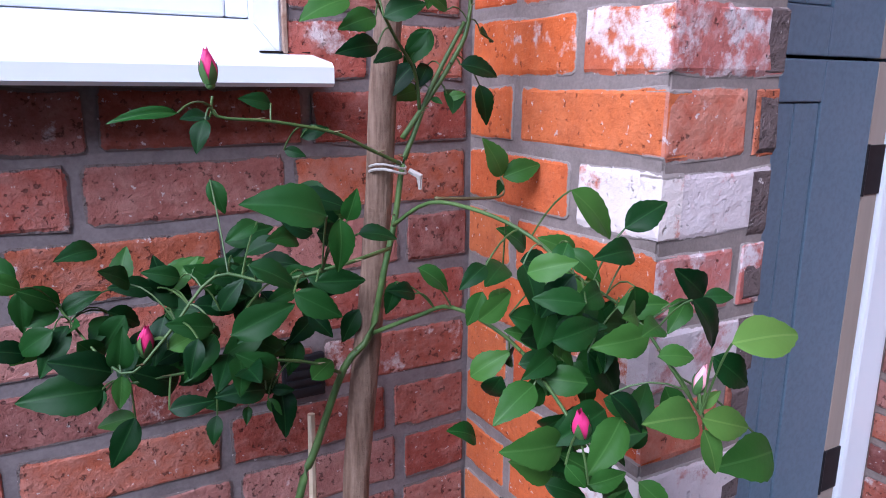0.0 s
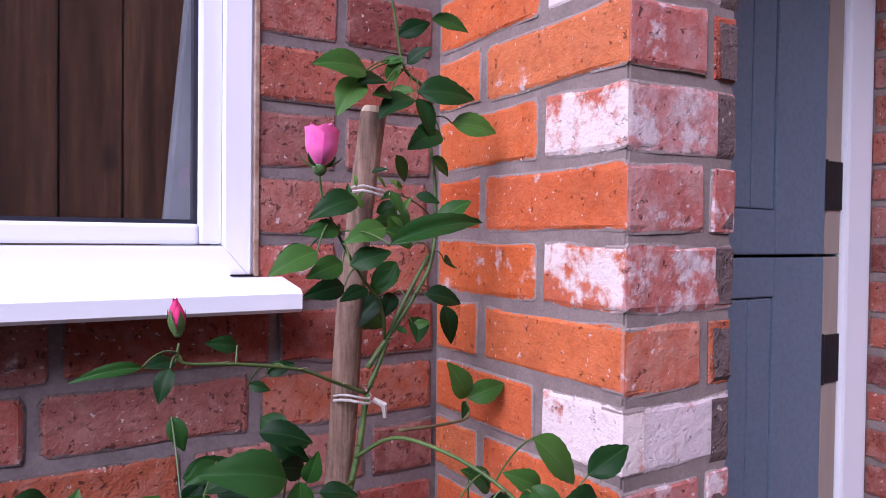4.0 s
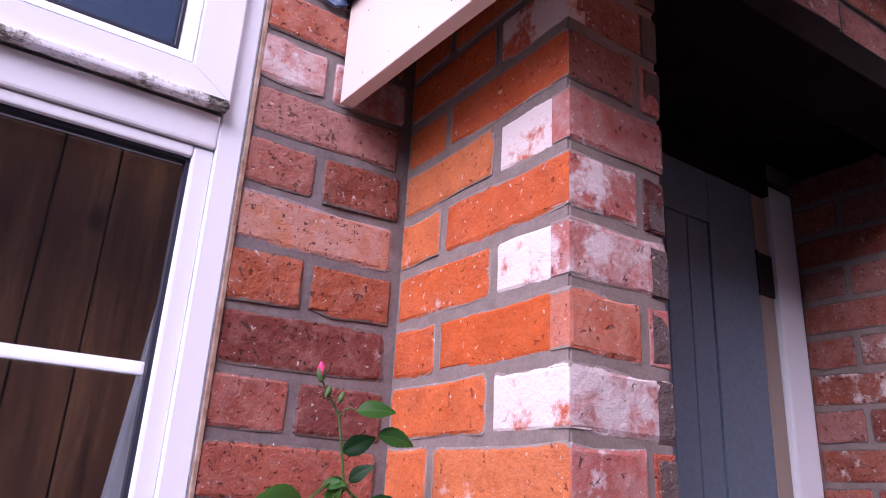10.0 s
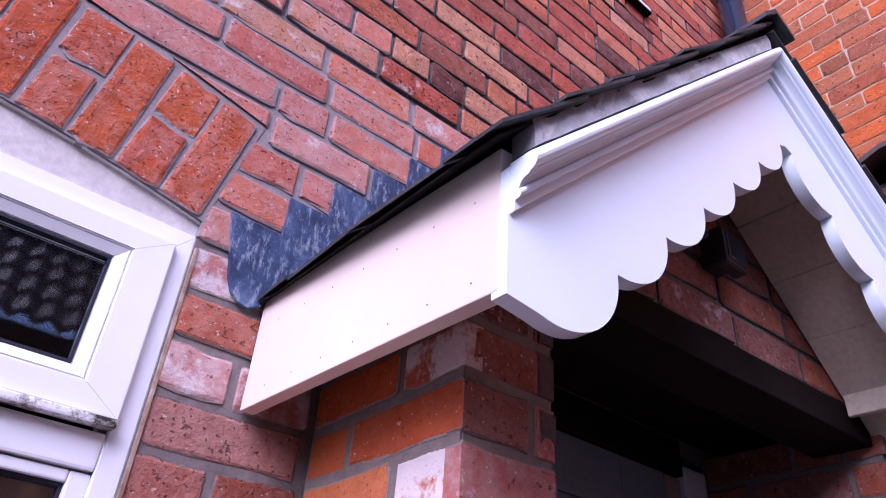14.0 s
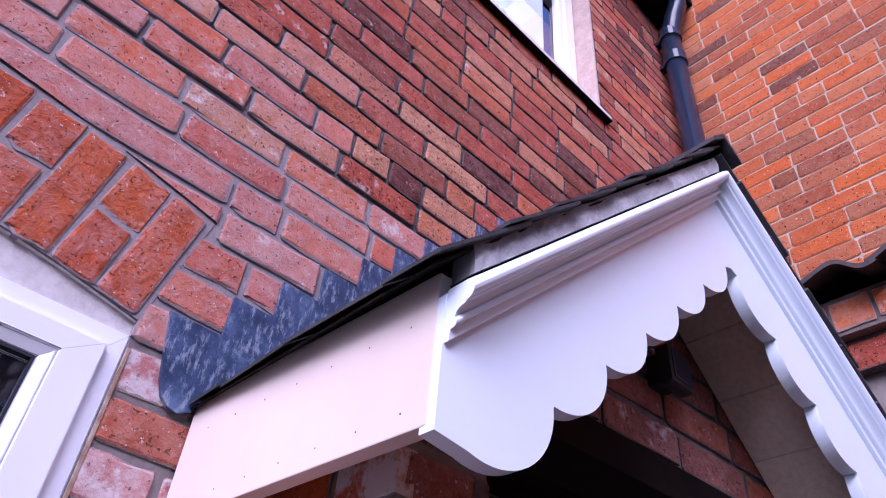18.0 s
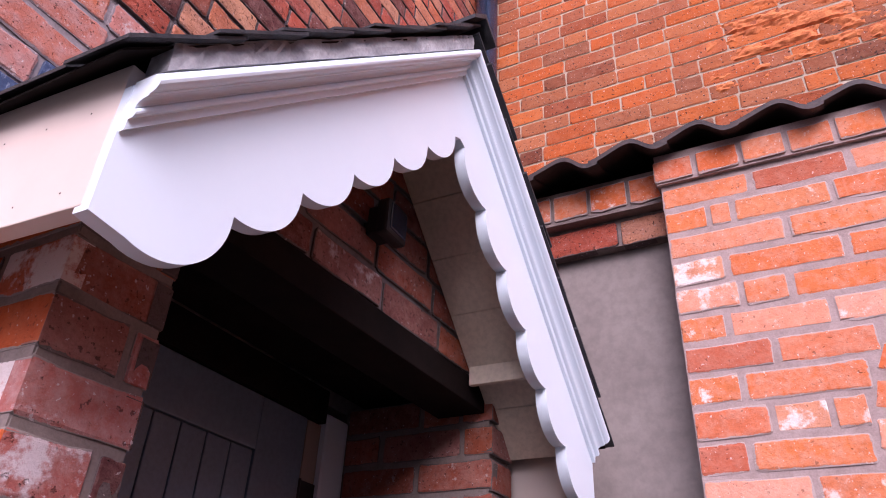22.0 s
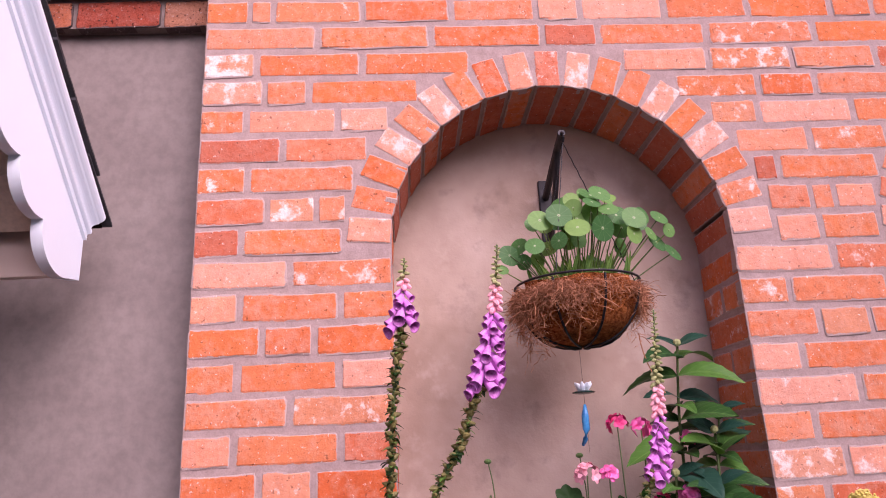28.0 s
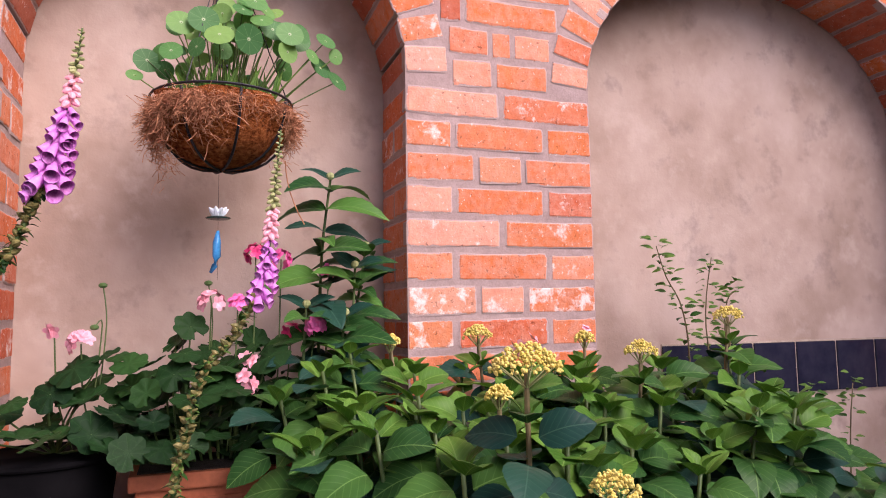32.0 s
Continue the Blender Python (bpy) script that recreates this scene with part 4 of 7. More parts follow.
for x0, x1 in ((-0.205, 0.247), (WX0 + 0.034, -0.275)):
    low = part("lower_sash", box(x0, x0 + 0.026, FYW + 0.006, FYW + 0.05, 1.15, 1.75, 0.004), UPVC, window)
    part("rail", box(x1 - 0.026, x1, FYW + 0.006, FYW + 0.05, 1.15, 1.75, 0.004), UPVC, low)
    part("rail", box(x0 + 0.026, x1 - 0.026, FYW + 0.006, FYW + 0.05, 1.15, 1.173, 0.004), UPVC, low)
    part("rail", box(x0 + 0.026, x1 - 0.026, FYW + 0.006, FYW + 0.05, 1.735, 1.75, 0.003), UPVC, low)
    frame_rect(window, "gasket", x0 + 0.026, x1 - 0.026, 1.173, 1.735, 0.005, 0.005, 0.005, 0.005, FYW + 0.014, FYW + 0.03, GASKET, 0)
    g = part("pane", box(x0 + 0.028, x1 - 0.028, FYW + 0.022, FYW + 0.026, 1.175, 1.733), GLASS, window)
    g.visible_shadow = False
    g = part("pane", box(x0 + 0.028, x1 - 0.028, FYW + 0.0425, FYW + 0.0465, 1.175, 1.733), GLASS, window)
    g.visible_shadow = False
    part("glazing_bar", box(x0 + 0.031, x1 - 0.031, FYW + 0.030, FYW + 0.040, 1.456, 1.472, 0.003), UPVC, window)
    # opening top light stands proud of the frame
    top = part("top_light", box(x0 + 0.002, x1 - 0.002, FYW + 0.041, FYW + 0.045, 1.817, 1.85), UPVC, window)
    mitred(top, "rail", x0 - 0.006, x1 + 0.006, 1.815, 2.09, 0.038, 0.056, 0.040, 0.037, FYW - 0.012, FYW - 0.012, FYW + 0.04, UPVC)
    mitred(top, "glazing_bead", x0 + 0.0325, x1 - 0.0505, 1.8555, 2.0525, 0.0175, 0.0195, 0.0175, 0.0175, FYW - 0.010, FYW - 0.0025, FYW + 0.03, UPVC)
    frame_rect(window, "gasket", x0 + 0.05, x1 - 0.07, 1.873, 2.035, 0.004, 0.004, 0.004, 0.004, FYW - 0.002, FYW + 0.012, GASKET, 0)
    g = part("pane", box(x0 + 0.052, x1 - 0.072, FYW + 0.004, FYW + 0.008, 1.875, 2.033), GLASS, window)
    g.visible_shadow = False
    g = part("pane", box(x0 + 0.052, x1 - 0.072, FYW + 0.020, FYW + 0.024, 1.875, 2.033), GLASS, window)
    g.visible_shadow = False
    part("drip_bar", box(x0 - 0.004, x1 + 0.004, FYW - 0.02, FYW, 1.803, 1.815, 0.003), GRIME, window, "drip bar black with grime and moss")
sill = prism([(AY + 0.05, 1.075), (AY - 0.066, 1.075), (AY - 0.070, 1.079), (AY - 0.070, 1.096), (AY - 0.064, 1.101), (AY + 0.006, 1.112), (AY + 0.05, 1.112)], WX0 - 0.03, 0.316, lambda y, z, x: (x, y, z))
part("sill", sill, UPVC, window)
# what stands behind the panes
room = thing("plank_shutter", "brown wooden plank shutter behind the window glass", "shutter")
x0, rp = WX0 - 0.05, random.Random(6)
while x0 < 0.36:
    wd = rp.choice((0.075, 0.09, 0.13, 0.155))
    part("plank", box(x0, x0 + wd - 0.0025, AY + 0.20 + rp.uniform(0, 0.003), AY + 0.222, 1.0, 1.80, 0.002), BOARD, room)
    x0 += wd
strip = thing("hanging_blind", "pale grey folded blind hanging behind the window glass", "blind")
bm = box(-0.026, 0.026, -0.01, 0.01, -0.42, 0.42, 0.006)
for q in bm.verts:
    q.co.x *= 1.0 - 0.75 * max(0.0, q.co.z + 0.1) / 0.52
    q.co.x += 0.012 * max(0.0, q.co.z)
bmesh.ops.rotate(bm, cent=(0, 0, 0), matrix=Matrix.Rotation(radians(3.5), 3, "Y"), verts=bm.verts)
bmesh.ops.translate(bm, vec=(0.24, AY + 0.13, 1.45), verts=bm.verts)
part("slat", bm, plain_noise("grey blind", (0.17, 0.18, 0.21), (0.25, 0.26, 0.29), 9, 0.7, 0.2), strip)
# added box: its near-black colour stands for the unlit room
slab("wall_room", "near-black box standing for the unlit room behind the window", TIMBER_SHADE, [(-1.2, 0.6, 1.5, 1.55, 0.6, 2.6), (-1.2, 0.6, 1.085, 1.5, 2.5, 2.55), (-1.2, 0.6, 1.085, 1.5, 0.6, 0.65), (-1.25, -1.2, 1.085, 1.55, 0.6, 2.55), (0.6, 0.65, 1.085, 1.55, 0.6, 2.55)])

# ---- upper window ----
upper = thing("window_2", "white upper window with a pale sheet for mirrored sky and stone sill", "window", kind="structure")
frame_rect(upper, "frame", UX0, UX1 - 0.008, UZ0 + 0.002, UZ1, 0.06, 0.06, 0.06, 0.06, AY + 0.095, AY + 0.16, UPVC)
frame_rect(upper, "sash", UX0 + 0.061, UX1 - 0.069, UZ0 + 0.063, UZ1 - 0.061, 0.035, 0.035, 0.035, 0.035, AY + 0.105, AY + 0.15, UPVC)
g = part("pane", box(UX0 + 0.09, UX1 - 0.10, AY + 0.118, AY + 0.122, UZ0 + 0.09, UZ1 - 0.09), GLASS, upper)
g.visible_shadow = False
# added white sheet imitates the bright sky reflection in the glass
part("blind", box(UX0 + 0.02, UX1 - 0.16, AY + 0.162, AY + 0.168, UZ0, UZ1), PAINT, upper, "white sheet for the sky mirrored in the pane")
part("sill", box(UX0 - 0.05, UX1 + 0.025, AY - 0.03, AY + 0.17, UZ0 - 0.026, UZ0, 0.004), PLASTER, upper)
part("drip_edge", box(UX0 - 0.05, UX1 + 0.025, AY - 0.032, AY + 0.004, UZ0 - 0.034, UZ0 - 0.027), TIMBER_SHADE, upper, "thin dark strip under the sill front")
part("reveal", box(UX1 - 0.007, UX1 + 0.002, AY + 0.001, AY + 0.16, UZ0 + 0.001, UZ1), REVEAL, upper, "pinkish plastered reveal")

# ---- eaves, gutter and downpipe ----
tagged(link_mesh("roof_eaves", box(AX0, AX1 + 0.3, AY - 0.22, AY + 0.4, ATOP, ATOP + 0.16), TIMBER_SHADE), "dark boarded eaves of the house", "eaves", kind="structure")
gut = thing("gutter", "black plastic gutter along the eaves", "gutter")
prof = [(0.05 * math.cos(t), 0.05 * math.sin(t)) for t in (math.pi + math.pi * i / 8 for i in range(9))]
prof += [(0.044 * math.cos(t), 0.044 * math.sin(t)) for t in (2 * math.pi - math.pi * i / 8 for i in range(9))]
part("channel", prism(prof, AX0, 2.32, lambda y, z, x: (x, AY - 0.17 + y, ATOP + 0.05 + z)), PIPE, gut)
pipe = thing("downpipe", "black plastic rainwater downpipe in the brick corner", "downpipe")
px, py = 2.262, 0.757
part("pipe", tube([(px, py, 0.1), (px, py, 5.0)], 0.053, 16), PIPE, pipe, smooth=True)
part("swan_neck", tube([(px, py, 5.0), (px, py - 0.005, 5.06), (px, AY - 0.13, 5.2), (px, AY - 0.165, 5.28), (px, AY - 0.17, ATOP + 0.02)], 0.053, 14), PIPE, pipe, smooth=True)
for z in (2.95, 4.80, 5.02):
    part("collar", tube([(px, py, z), (px, py, z + 0.07)], 0.061, 16), PIPE, pipe)
    part("bracket", box(px - 0.02, px + 0.02, py, AY, z + 0.02, z + 0.045), PIPE, pipe)

# ---- neighbouring house wall behind the garden wall ----
BX = 2.35
wall_side = slab("wall_side_house", "orange brick house wall with pale mortar and worn faces", MORTAR_W, [(BX + 0.0045, BX + 0.25, -6.0, AY + 0.24, 0, 7.0)])
w = Wall(wall_side, (BX, AY, 0), (0, -1, 0), (-1, 0, 0))
for n in range(0, 46):
    z0 = 3.0 + 0.0772 * n
    w.row(0.0, 4.2 if z0 < 4.2 else 2.6, z0, z0 + 0.0772, BR_B, 0.222, 0.222 if n % 2 else 0.112, lambda u, e, z: z < 3.85 and u < 3, 0.0058, headers=0.3)
w.done()
# rough core of bricks whose faces have burst off
v, f = [], []
NU, NZ = 96, 56
for j in range(NZ + 1):
    for i in range(NU + 1):
        a, z = 1.02 + 0.78 * i / NU, 3.48 + 0.50 * j / NZ
        q = Vector((a * 9, z * 16, 3.1))
        edge = 1 - ((a - 1.41) / 0.36) ** 2 - ((z - 3.73 - 0.18 * (a - 1.41)) / 0.22) ** 2
        h = 0.020 * mathutils.noise.fractal(q, 0.8, 2.1, 5) + 0.009 * edge - 0.006 + 0.003 * mathutils.noise.noise(q * 5)
        h -= 0.010 * (abs(math.sin(math.pi * (z - 3.0) / 0.0772)) < 0.25)
        v.append((BX - max(-0.012, min(0.011, h)), AY - a, z))
for j in range(NZ):
    for i in range(NU):
        k = j * (NU + 1) + i
        f.append((k, k + 1, k + NU + 2, k + NU + 1))
raw("burst_brick_faces", v, f, plain_noise("raw brick core", (0.40, 0.11, 0.035), (0.64, 0.21, 0.065), 34, 0.95, 0.7, 0.008), wall_side, "crumbled orange brick faces")["kind"] = "stuff"

# ---- garden wall with blind arches ----
CC, CZ = 0.0823, 2.177
IX = 2.08
ARCHES = [(-0.915, 1.955, 0.432, 0.432), (-2.56, 1.955, 0.70, 0.50)]
RING = 0.118
wall_c = slab("wall_garden", "orange brick garden wall with blind arches and grey joints", MORTAR_C, [])
bm = bmesh.new()


def arch_h(y, grow=0.0):
    """Height of the arch's underside at y, or None beside the openings."""
    for yc, zc, ra, rb in ARCHES:
        if abs(y - yc) < ra + grow:
            return zc + (rb + grow) * math.sqrt(max(0, 1 - ((y - yc) / (ra + grow)) ** 2))
    return None


ys = sorted({0.0, -4.2} | {yc + s * ra * math.cos(radians(a)) for yc, zc, ra, rb in ARCHES for s in (-1, 1) for a in range(0, 91, 5)})
for y0, y1 in zip(ys, ys[1:]):
    ym = (y0 + y1) / 2
    h0, h1 = arch_h(y0 + 1e-6, 0.007), arch_h(y1 - 1e-6, 0.007)
    if arch_h(ym) is None:
        h0 = h1 = 0.0
    else:
        h0 = h0 if h0 else ARCHES[0][1]
        h1 = h1 if h1 else ARCHES[0][1]
    P = lambda x, y, z: bm.verts.new((x, y, z))
    X0, X1, T = CX + 0.003, IX + 0.02, 2.86
    bm.faces.new((P(X0, y0, h0), P(X0, y1, h1), P(X0, y1, T), P(X0, y0, T)))
    bm.faces.new((P(X0, y0, h0), P(X1, y0, h0), P(X1, y1, h1), P(X0, y1, h1)))
    bm.faces.new((P(X0, y0, T), P(X0, y1, T), P(X1, y1, T), P(X1, y0, T)))
for y in (0.0, -0.483, -1.347, -1.86, -3.26):
    s = 0.003 if y in (-0.483, -1.86) else -0.003
    bm.faces.new([bm.verts.new(p) for p in ((CX + 0.003, y + s, 0), (IX + 0.02, y + s, 0), (IX + 0.02, y + s, 2.0 if y else 2.86), (CX + 0.003, y + s, 2.0 if y else 2.86))])
part("core", bm, MORTAR_C, wall_c)
w = Wall(wall_c, (CX, 0, 0), (0, -1, 0), (-1, 0, 0))
# the courses from the arch tops down: left of the first arch and on over it, then the pier between the arches
BONDS = {
    6: ("S Sd S Hp Sp Sp S S Sp S", ""), 5: ("H T Sw S S Hp Sp S S H S", ""), 4: ("S S S Hd S S S S", ""),
    3: ("Hw S S", "Sp Sw S S"), 2: ("Qp H S T", "Qw H S"), 1: ("Hw Sp Hp", "Hw Sp H"), 0: ("Sd S", "Sp S"), -1: ("Hw S", "Td S"),
    -2: ("Q Hw T", "H T Hp H"), -3: ("Hd S H", "Hp S H"), -4: ("Sp S", "Sp S"), -5: ("Hp S H", "Hw S H"), -6: ("Q H Q", "Q Hw Q"),
    -7: ("H S Hp", "Hp S H"), -8: ("S Sw", "Sp S"), -9: ("Hp S H", "Hp S Hp"), -10: ("Q Hp Q", "Qw Hp Qw"), -11: ("H S H", "Hw S H"),
    -12: ("Sp S", "S S"), -13: ("H S H", "H Sp H")}
pick_c = lambda u, e, z: BR_CP if w.rnd.random() < (0.62 if 1.3 < u < 1.9 and z < 2.2 else 0.10) else BR_C
near_c = lambda u, e, z: u < 1.95 and z > 1.12
for n in range(-26, 8):
    z0 = CZ + CC * n
    if z0 < 0.05 or z0 + CC > 2.78:
        continue
    zm = z0 + CC / 2
    cuts = []
    for yc, zc, ra, rb in ARCHES:
        if zm < zc:
            cuts.append((-yc - ra, -yc + ra))
        elif zm < zc + rb + RING:
            q = (ra + RING) * math.sqrt(max(0, 1 - ((zm - zc) / (rb + RING)) ** 2)) + 0.006
            cuts.append((-yc - q, -yc + q))
    a, spans = 0.0, []
    for c0, c1 in cuts:
        spans.append((a, c0))
        a = c1
    spans.append((a, 4.1))
    for i, (a, b) in enumerate(spans):
        w.row(a, b - (0.0 if i == len(spans) - 1 else 0.0), z0, z0 + CC, BR_C, 0.238, 0.238 if (n + i) % 2 else 0.118, near_c, 0.013, pick_c, headers=0.3, bond=BONDS.get(n, ("", ""))[i] if i < 2 else "")
# ring bricks and their undersides
for k, (yc, zc, ra, rb) in enumerate(ARCHES):
    cnt = 19 if k == 0 else 25
    for i in range(cnt):
        t0, t1 = math.pi * i / cnt, math.pi * (i + 1) / cnt
        tm = (t0 + t1) / 2
        p = Vector((CX, yc + ra * math.cos(tm), zc + rb * math.sin(tm)))
        az = Vector((0, math.cos(tm) / ra, math.sin(tm) / rb)).normalized()
        ax = Vector((0, az.z, -az.y))
        wid = math.hypot(ra * (math.cos(t1) - math.cos(t0)), rb * (math.sin(t1) - math.sin(t0)))
        w.lay(0, wid * 1.10 - 0.010, 0, RING - 0.008, BR_CP if (i * 7) % 5 < 2 else BR_CW if i % 6 == 4 else BR_C, k == 0 or tm < 1.6, -0.0005, up=(p + az * 0.001 - ax * (wid * 1.10 / 2 - 0.005), ax, az))
w.done()
# brick reveals of the openings and arch undersides
wv = Wall(wall_c, (CX, 0, 0), (1, 0, 0), (0, 1, 0))
for k, (yc, zc, ra, rb) in enumerate(ARCHES):
    for s in (-1, 1):
        wv.o, wv.n = Vector((CX + 0.004, yc + s * ra, 0)), Vector((0, -s, 0))
        for n in range(-26, -3):
            z0 = CZ + CC * n
            if z0 > 0.05:
                if n % 2:
                    wv.lay(0, 0.105, z0 + 0.006, z0 + CC - 0.006, BR_C, z0 > 1.1)
                    wv.lay(0.117, IX - CX - 0.004, z0 + 0.006, z0 + CC - 0.006, BR_C, z0 > 1.1)
                else:
                    wv.lay(0, IX - CX - 0.004, z0 + 0.006, z0 + CC - 0.006, BR_C, z0 > 1.1)
    cnt = 19 if k == 0 else 25
    for i in range(cnt):
        t0, t1 = math.pi * i / cnt, math.pi * (i + 1) / cnt
        tm = (t0 + t1) / 2
        p = Vector((CX + 0.004, yc + ra * math.cos(tm), zc + rb * math.sin(tm)))
        nn = -Vector((0, math.cos(tm) / ra, math.sin(tm) / rb)).normalized()
        ax = Vector((0, -nn.z, nn.y))
        wid = math.hypot(ra * (math.cos(t1) - math.cos(t0)), rb * (math.sin(t1) - math.sin(t0)))
        wv.n = nn
        # mostly the duller brick here, which puts the arch's shade into the colour
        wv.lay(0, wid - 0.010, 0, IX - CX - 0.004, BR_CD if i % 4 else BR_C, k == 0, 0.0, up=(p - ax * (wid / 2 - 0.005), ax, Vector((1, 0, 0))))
wv.done("reveal_brickwork")
tagged(link_mesh("wall_infill", box(IX, IX + 0.2, -4.2, -0.2, 0, 2.75), RENDER_W), "grey-brown cement rendered infill of the blind arches", "wall", kind="structure")
bay = slab("wall_bay", "grey cement rendered bay under brick corbelling", RENDER, [(1.97, 2.10, 0.0, AY, 0, 2.66)])
# corbel courses over the bay and the header course under the coping
wb = Wall(bay, (1.93, AY - 0.02, 0), (0, -1, 0), (-1, 0, 0))
wb.row(0, AY - 0.02, 2.64, 2.735, BR_UP, 0.238, 0.2, True)
wb.o.x = 1.89
wb.row(0, AY - 0.02, 2.748, 2.85, BR_C, 0.12, 0.12, True)
part("corbel_core", box(1.937, 2.1, 0.0, AY - 0.01, 2.645, 2.74), MORTAR, bay)
part("corbel_core", box(1.897, 2.1, 0.0, AY - 0.01, 2.74, 2.86), MORTAR, bay)
wb.done()
wd = Wall(wall_c, (1.832, 0.012, 0), (0, -1, 0), (-1, 0, 0))
wd.row(0, 4.1, 2.76, 2.848, BR_C, 0.122, 0.122, lambda u, e, z: u < 2, 0.013, headers=0)
wd.done("header_course")
part("core", box(1.84, 2.1, -4.1, 0.008, 2.76, 2.865), MORTAR_C, wall_c)

# pantile coping, sloping up to the house wall behind
coping = thing("pantile_coping", "dark weathered clay pantiles along the wall top", "roof tiles")
PITCH = 0.203
me = None
tilt = radians(22)
prof = []
for i in range(29):
    s = i / 28
    u = s * (PITCH + 0.030) / PITCH
    prof.append((u * PITCH, 0.022 * math.sin(2 * math.pi * (u - 0.30) - 0.32 * math.sin(2 * math.pi * (u - 0.30)))))
bm = bmesh.new()
rows = []
for d in (0.0, 0.38):
    for th in (0.0, -0.016):
        rows.append([bm.verts.new((d * math.cos(tilt), -y, d * math.sin(tilt) + z + th)) for y, z in prof])
for i in range(28):
    a, b, c, d = rows
    bm.faces.new((a[i], a[i + 1], c[i + 1], c[i])), bm.faces.new((b[i], d[i], d[i + 1], b[i + 1]))
    bm.faces.new((a[i], b[i], b[i + 1], a[i + 1])), bm.faces.new((c[i], c[i + 1], d[i + 1], d[i]))
bm.faces.new((rows[0][0], rows[2][0], rows[3][0], rows[1][0])), bm.faces.new((rows[0][28], rows[1][28], rows[3][28], rows[2][28]))
bmesh.ops.recalc_face_normals(bm, faces=bm.faces)
first = part("pantile", bm, TILE, coping, smooth=False)
rt = random.Random(2)
for r in range(2):
    for i in range(25):
        ob = first if r == 0 and i == 0 else new("pantile", first.data)
        ob.parent = coping
        ob.matrix_basis = pose(1.778 + 0.30 * r + rt.uniform(-0.006, 0.006), 0.80 - PITCH * i + rt.uniform(-0.006, 0.006), 2.884 + 0.13 * r + 0.012 * min(1.0, i / 8) + rt.uniform(-0.003, 0.003), 2.0 + rt.uniform(-1.2, 1.2), rt.uniform(-1.5, 1.5), rt.uniform(-1.5, 1.5))
# dark glazed tiles on the infill of the second arch
band = thing("tile_band", "dark blue glazed tiles in a row on render", "tile band")
for i in range(7):
    y = -2.755 + 0.176 * 3 - i * 0.176
    part("tile", box(IX - 0.008, IX + 0.004, y - 0.169, y, 1.092, 1.256, 0.003), plain_noise("glazed tile", (0.012, 0.014, 0.03), (0.03, 0.03, 0.05), 14, 0.2, 0.1) if i == 0 else band.children[0].data.materials[0], band)
part("grout", box(IX - 0.003, IX + 0.004, -3.55, -2.225, 1.085, 1.262), MORTAR_W, band)

# ---- the rest of the yard, behind the camera ----
# unseen: the wall at x -9 is made up to screen low sky
yard = slab("wall_yard", "unseen yard walls added behind", MORTAR_A, [(-9.2, -9.0, -5.0, AY, 0, 1.0), (-14.2, 2.35, -5.2, -5.0, 0, 4.25)])
# outhouse with a pantile roof, which the panes mirror
v, f = [], []
for r in range(7):
    y0, z0, z1 = -4.7 - 0.21 * r, 4.2 + 0.282 * r, 4.2 + 0.282 * (r + 1)
    b = len(v)
    for i in range(325):
        x, wv = -14.0 + i * 0.052, 0.04 * math.sin(i * math.pi / 2)
        v += [(x, y0, z0 + wv - 0.02), (x, y0, z0 + wv + 0.05), (x, y0 - 0.21, z1 + wv - 0.01)]
    for i in range(324):
        k = b + 3 * i
        f += [(k, k + 3, k + 4, k + 1), (k + 1, k + 4, k + 5, k + 2)]
tagged(raw("roof_outhouse", v, f, plain_noise("worn pantile", (0.10, 0.075, 0.065), (0.22, 0.17, 0.15), 18, 0.35, 0.4, 0.004, fine=110)), "dark pantile outhouse roof across the yard", "roof", kind="structure")

# ---- plants: leaf shapes and materials ----


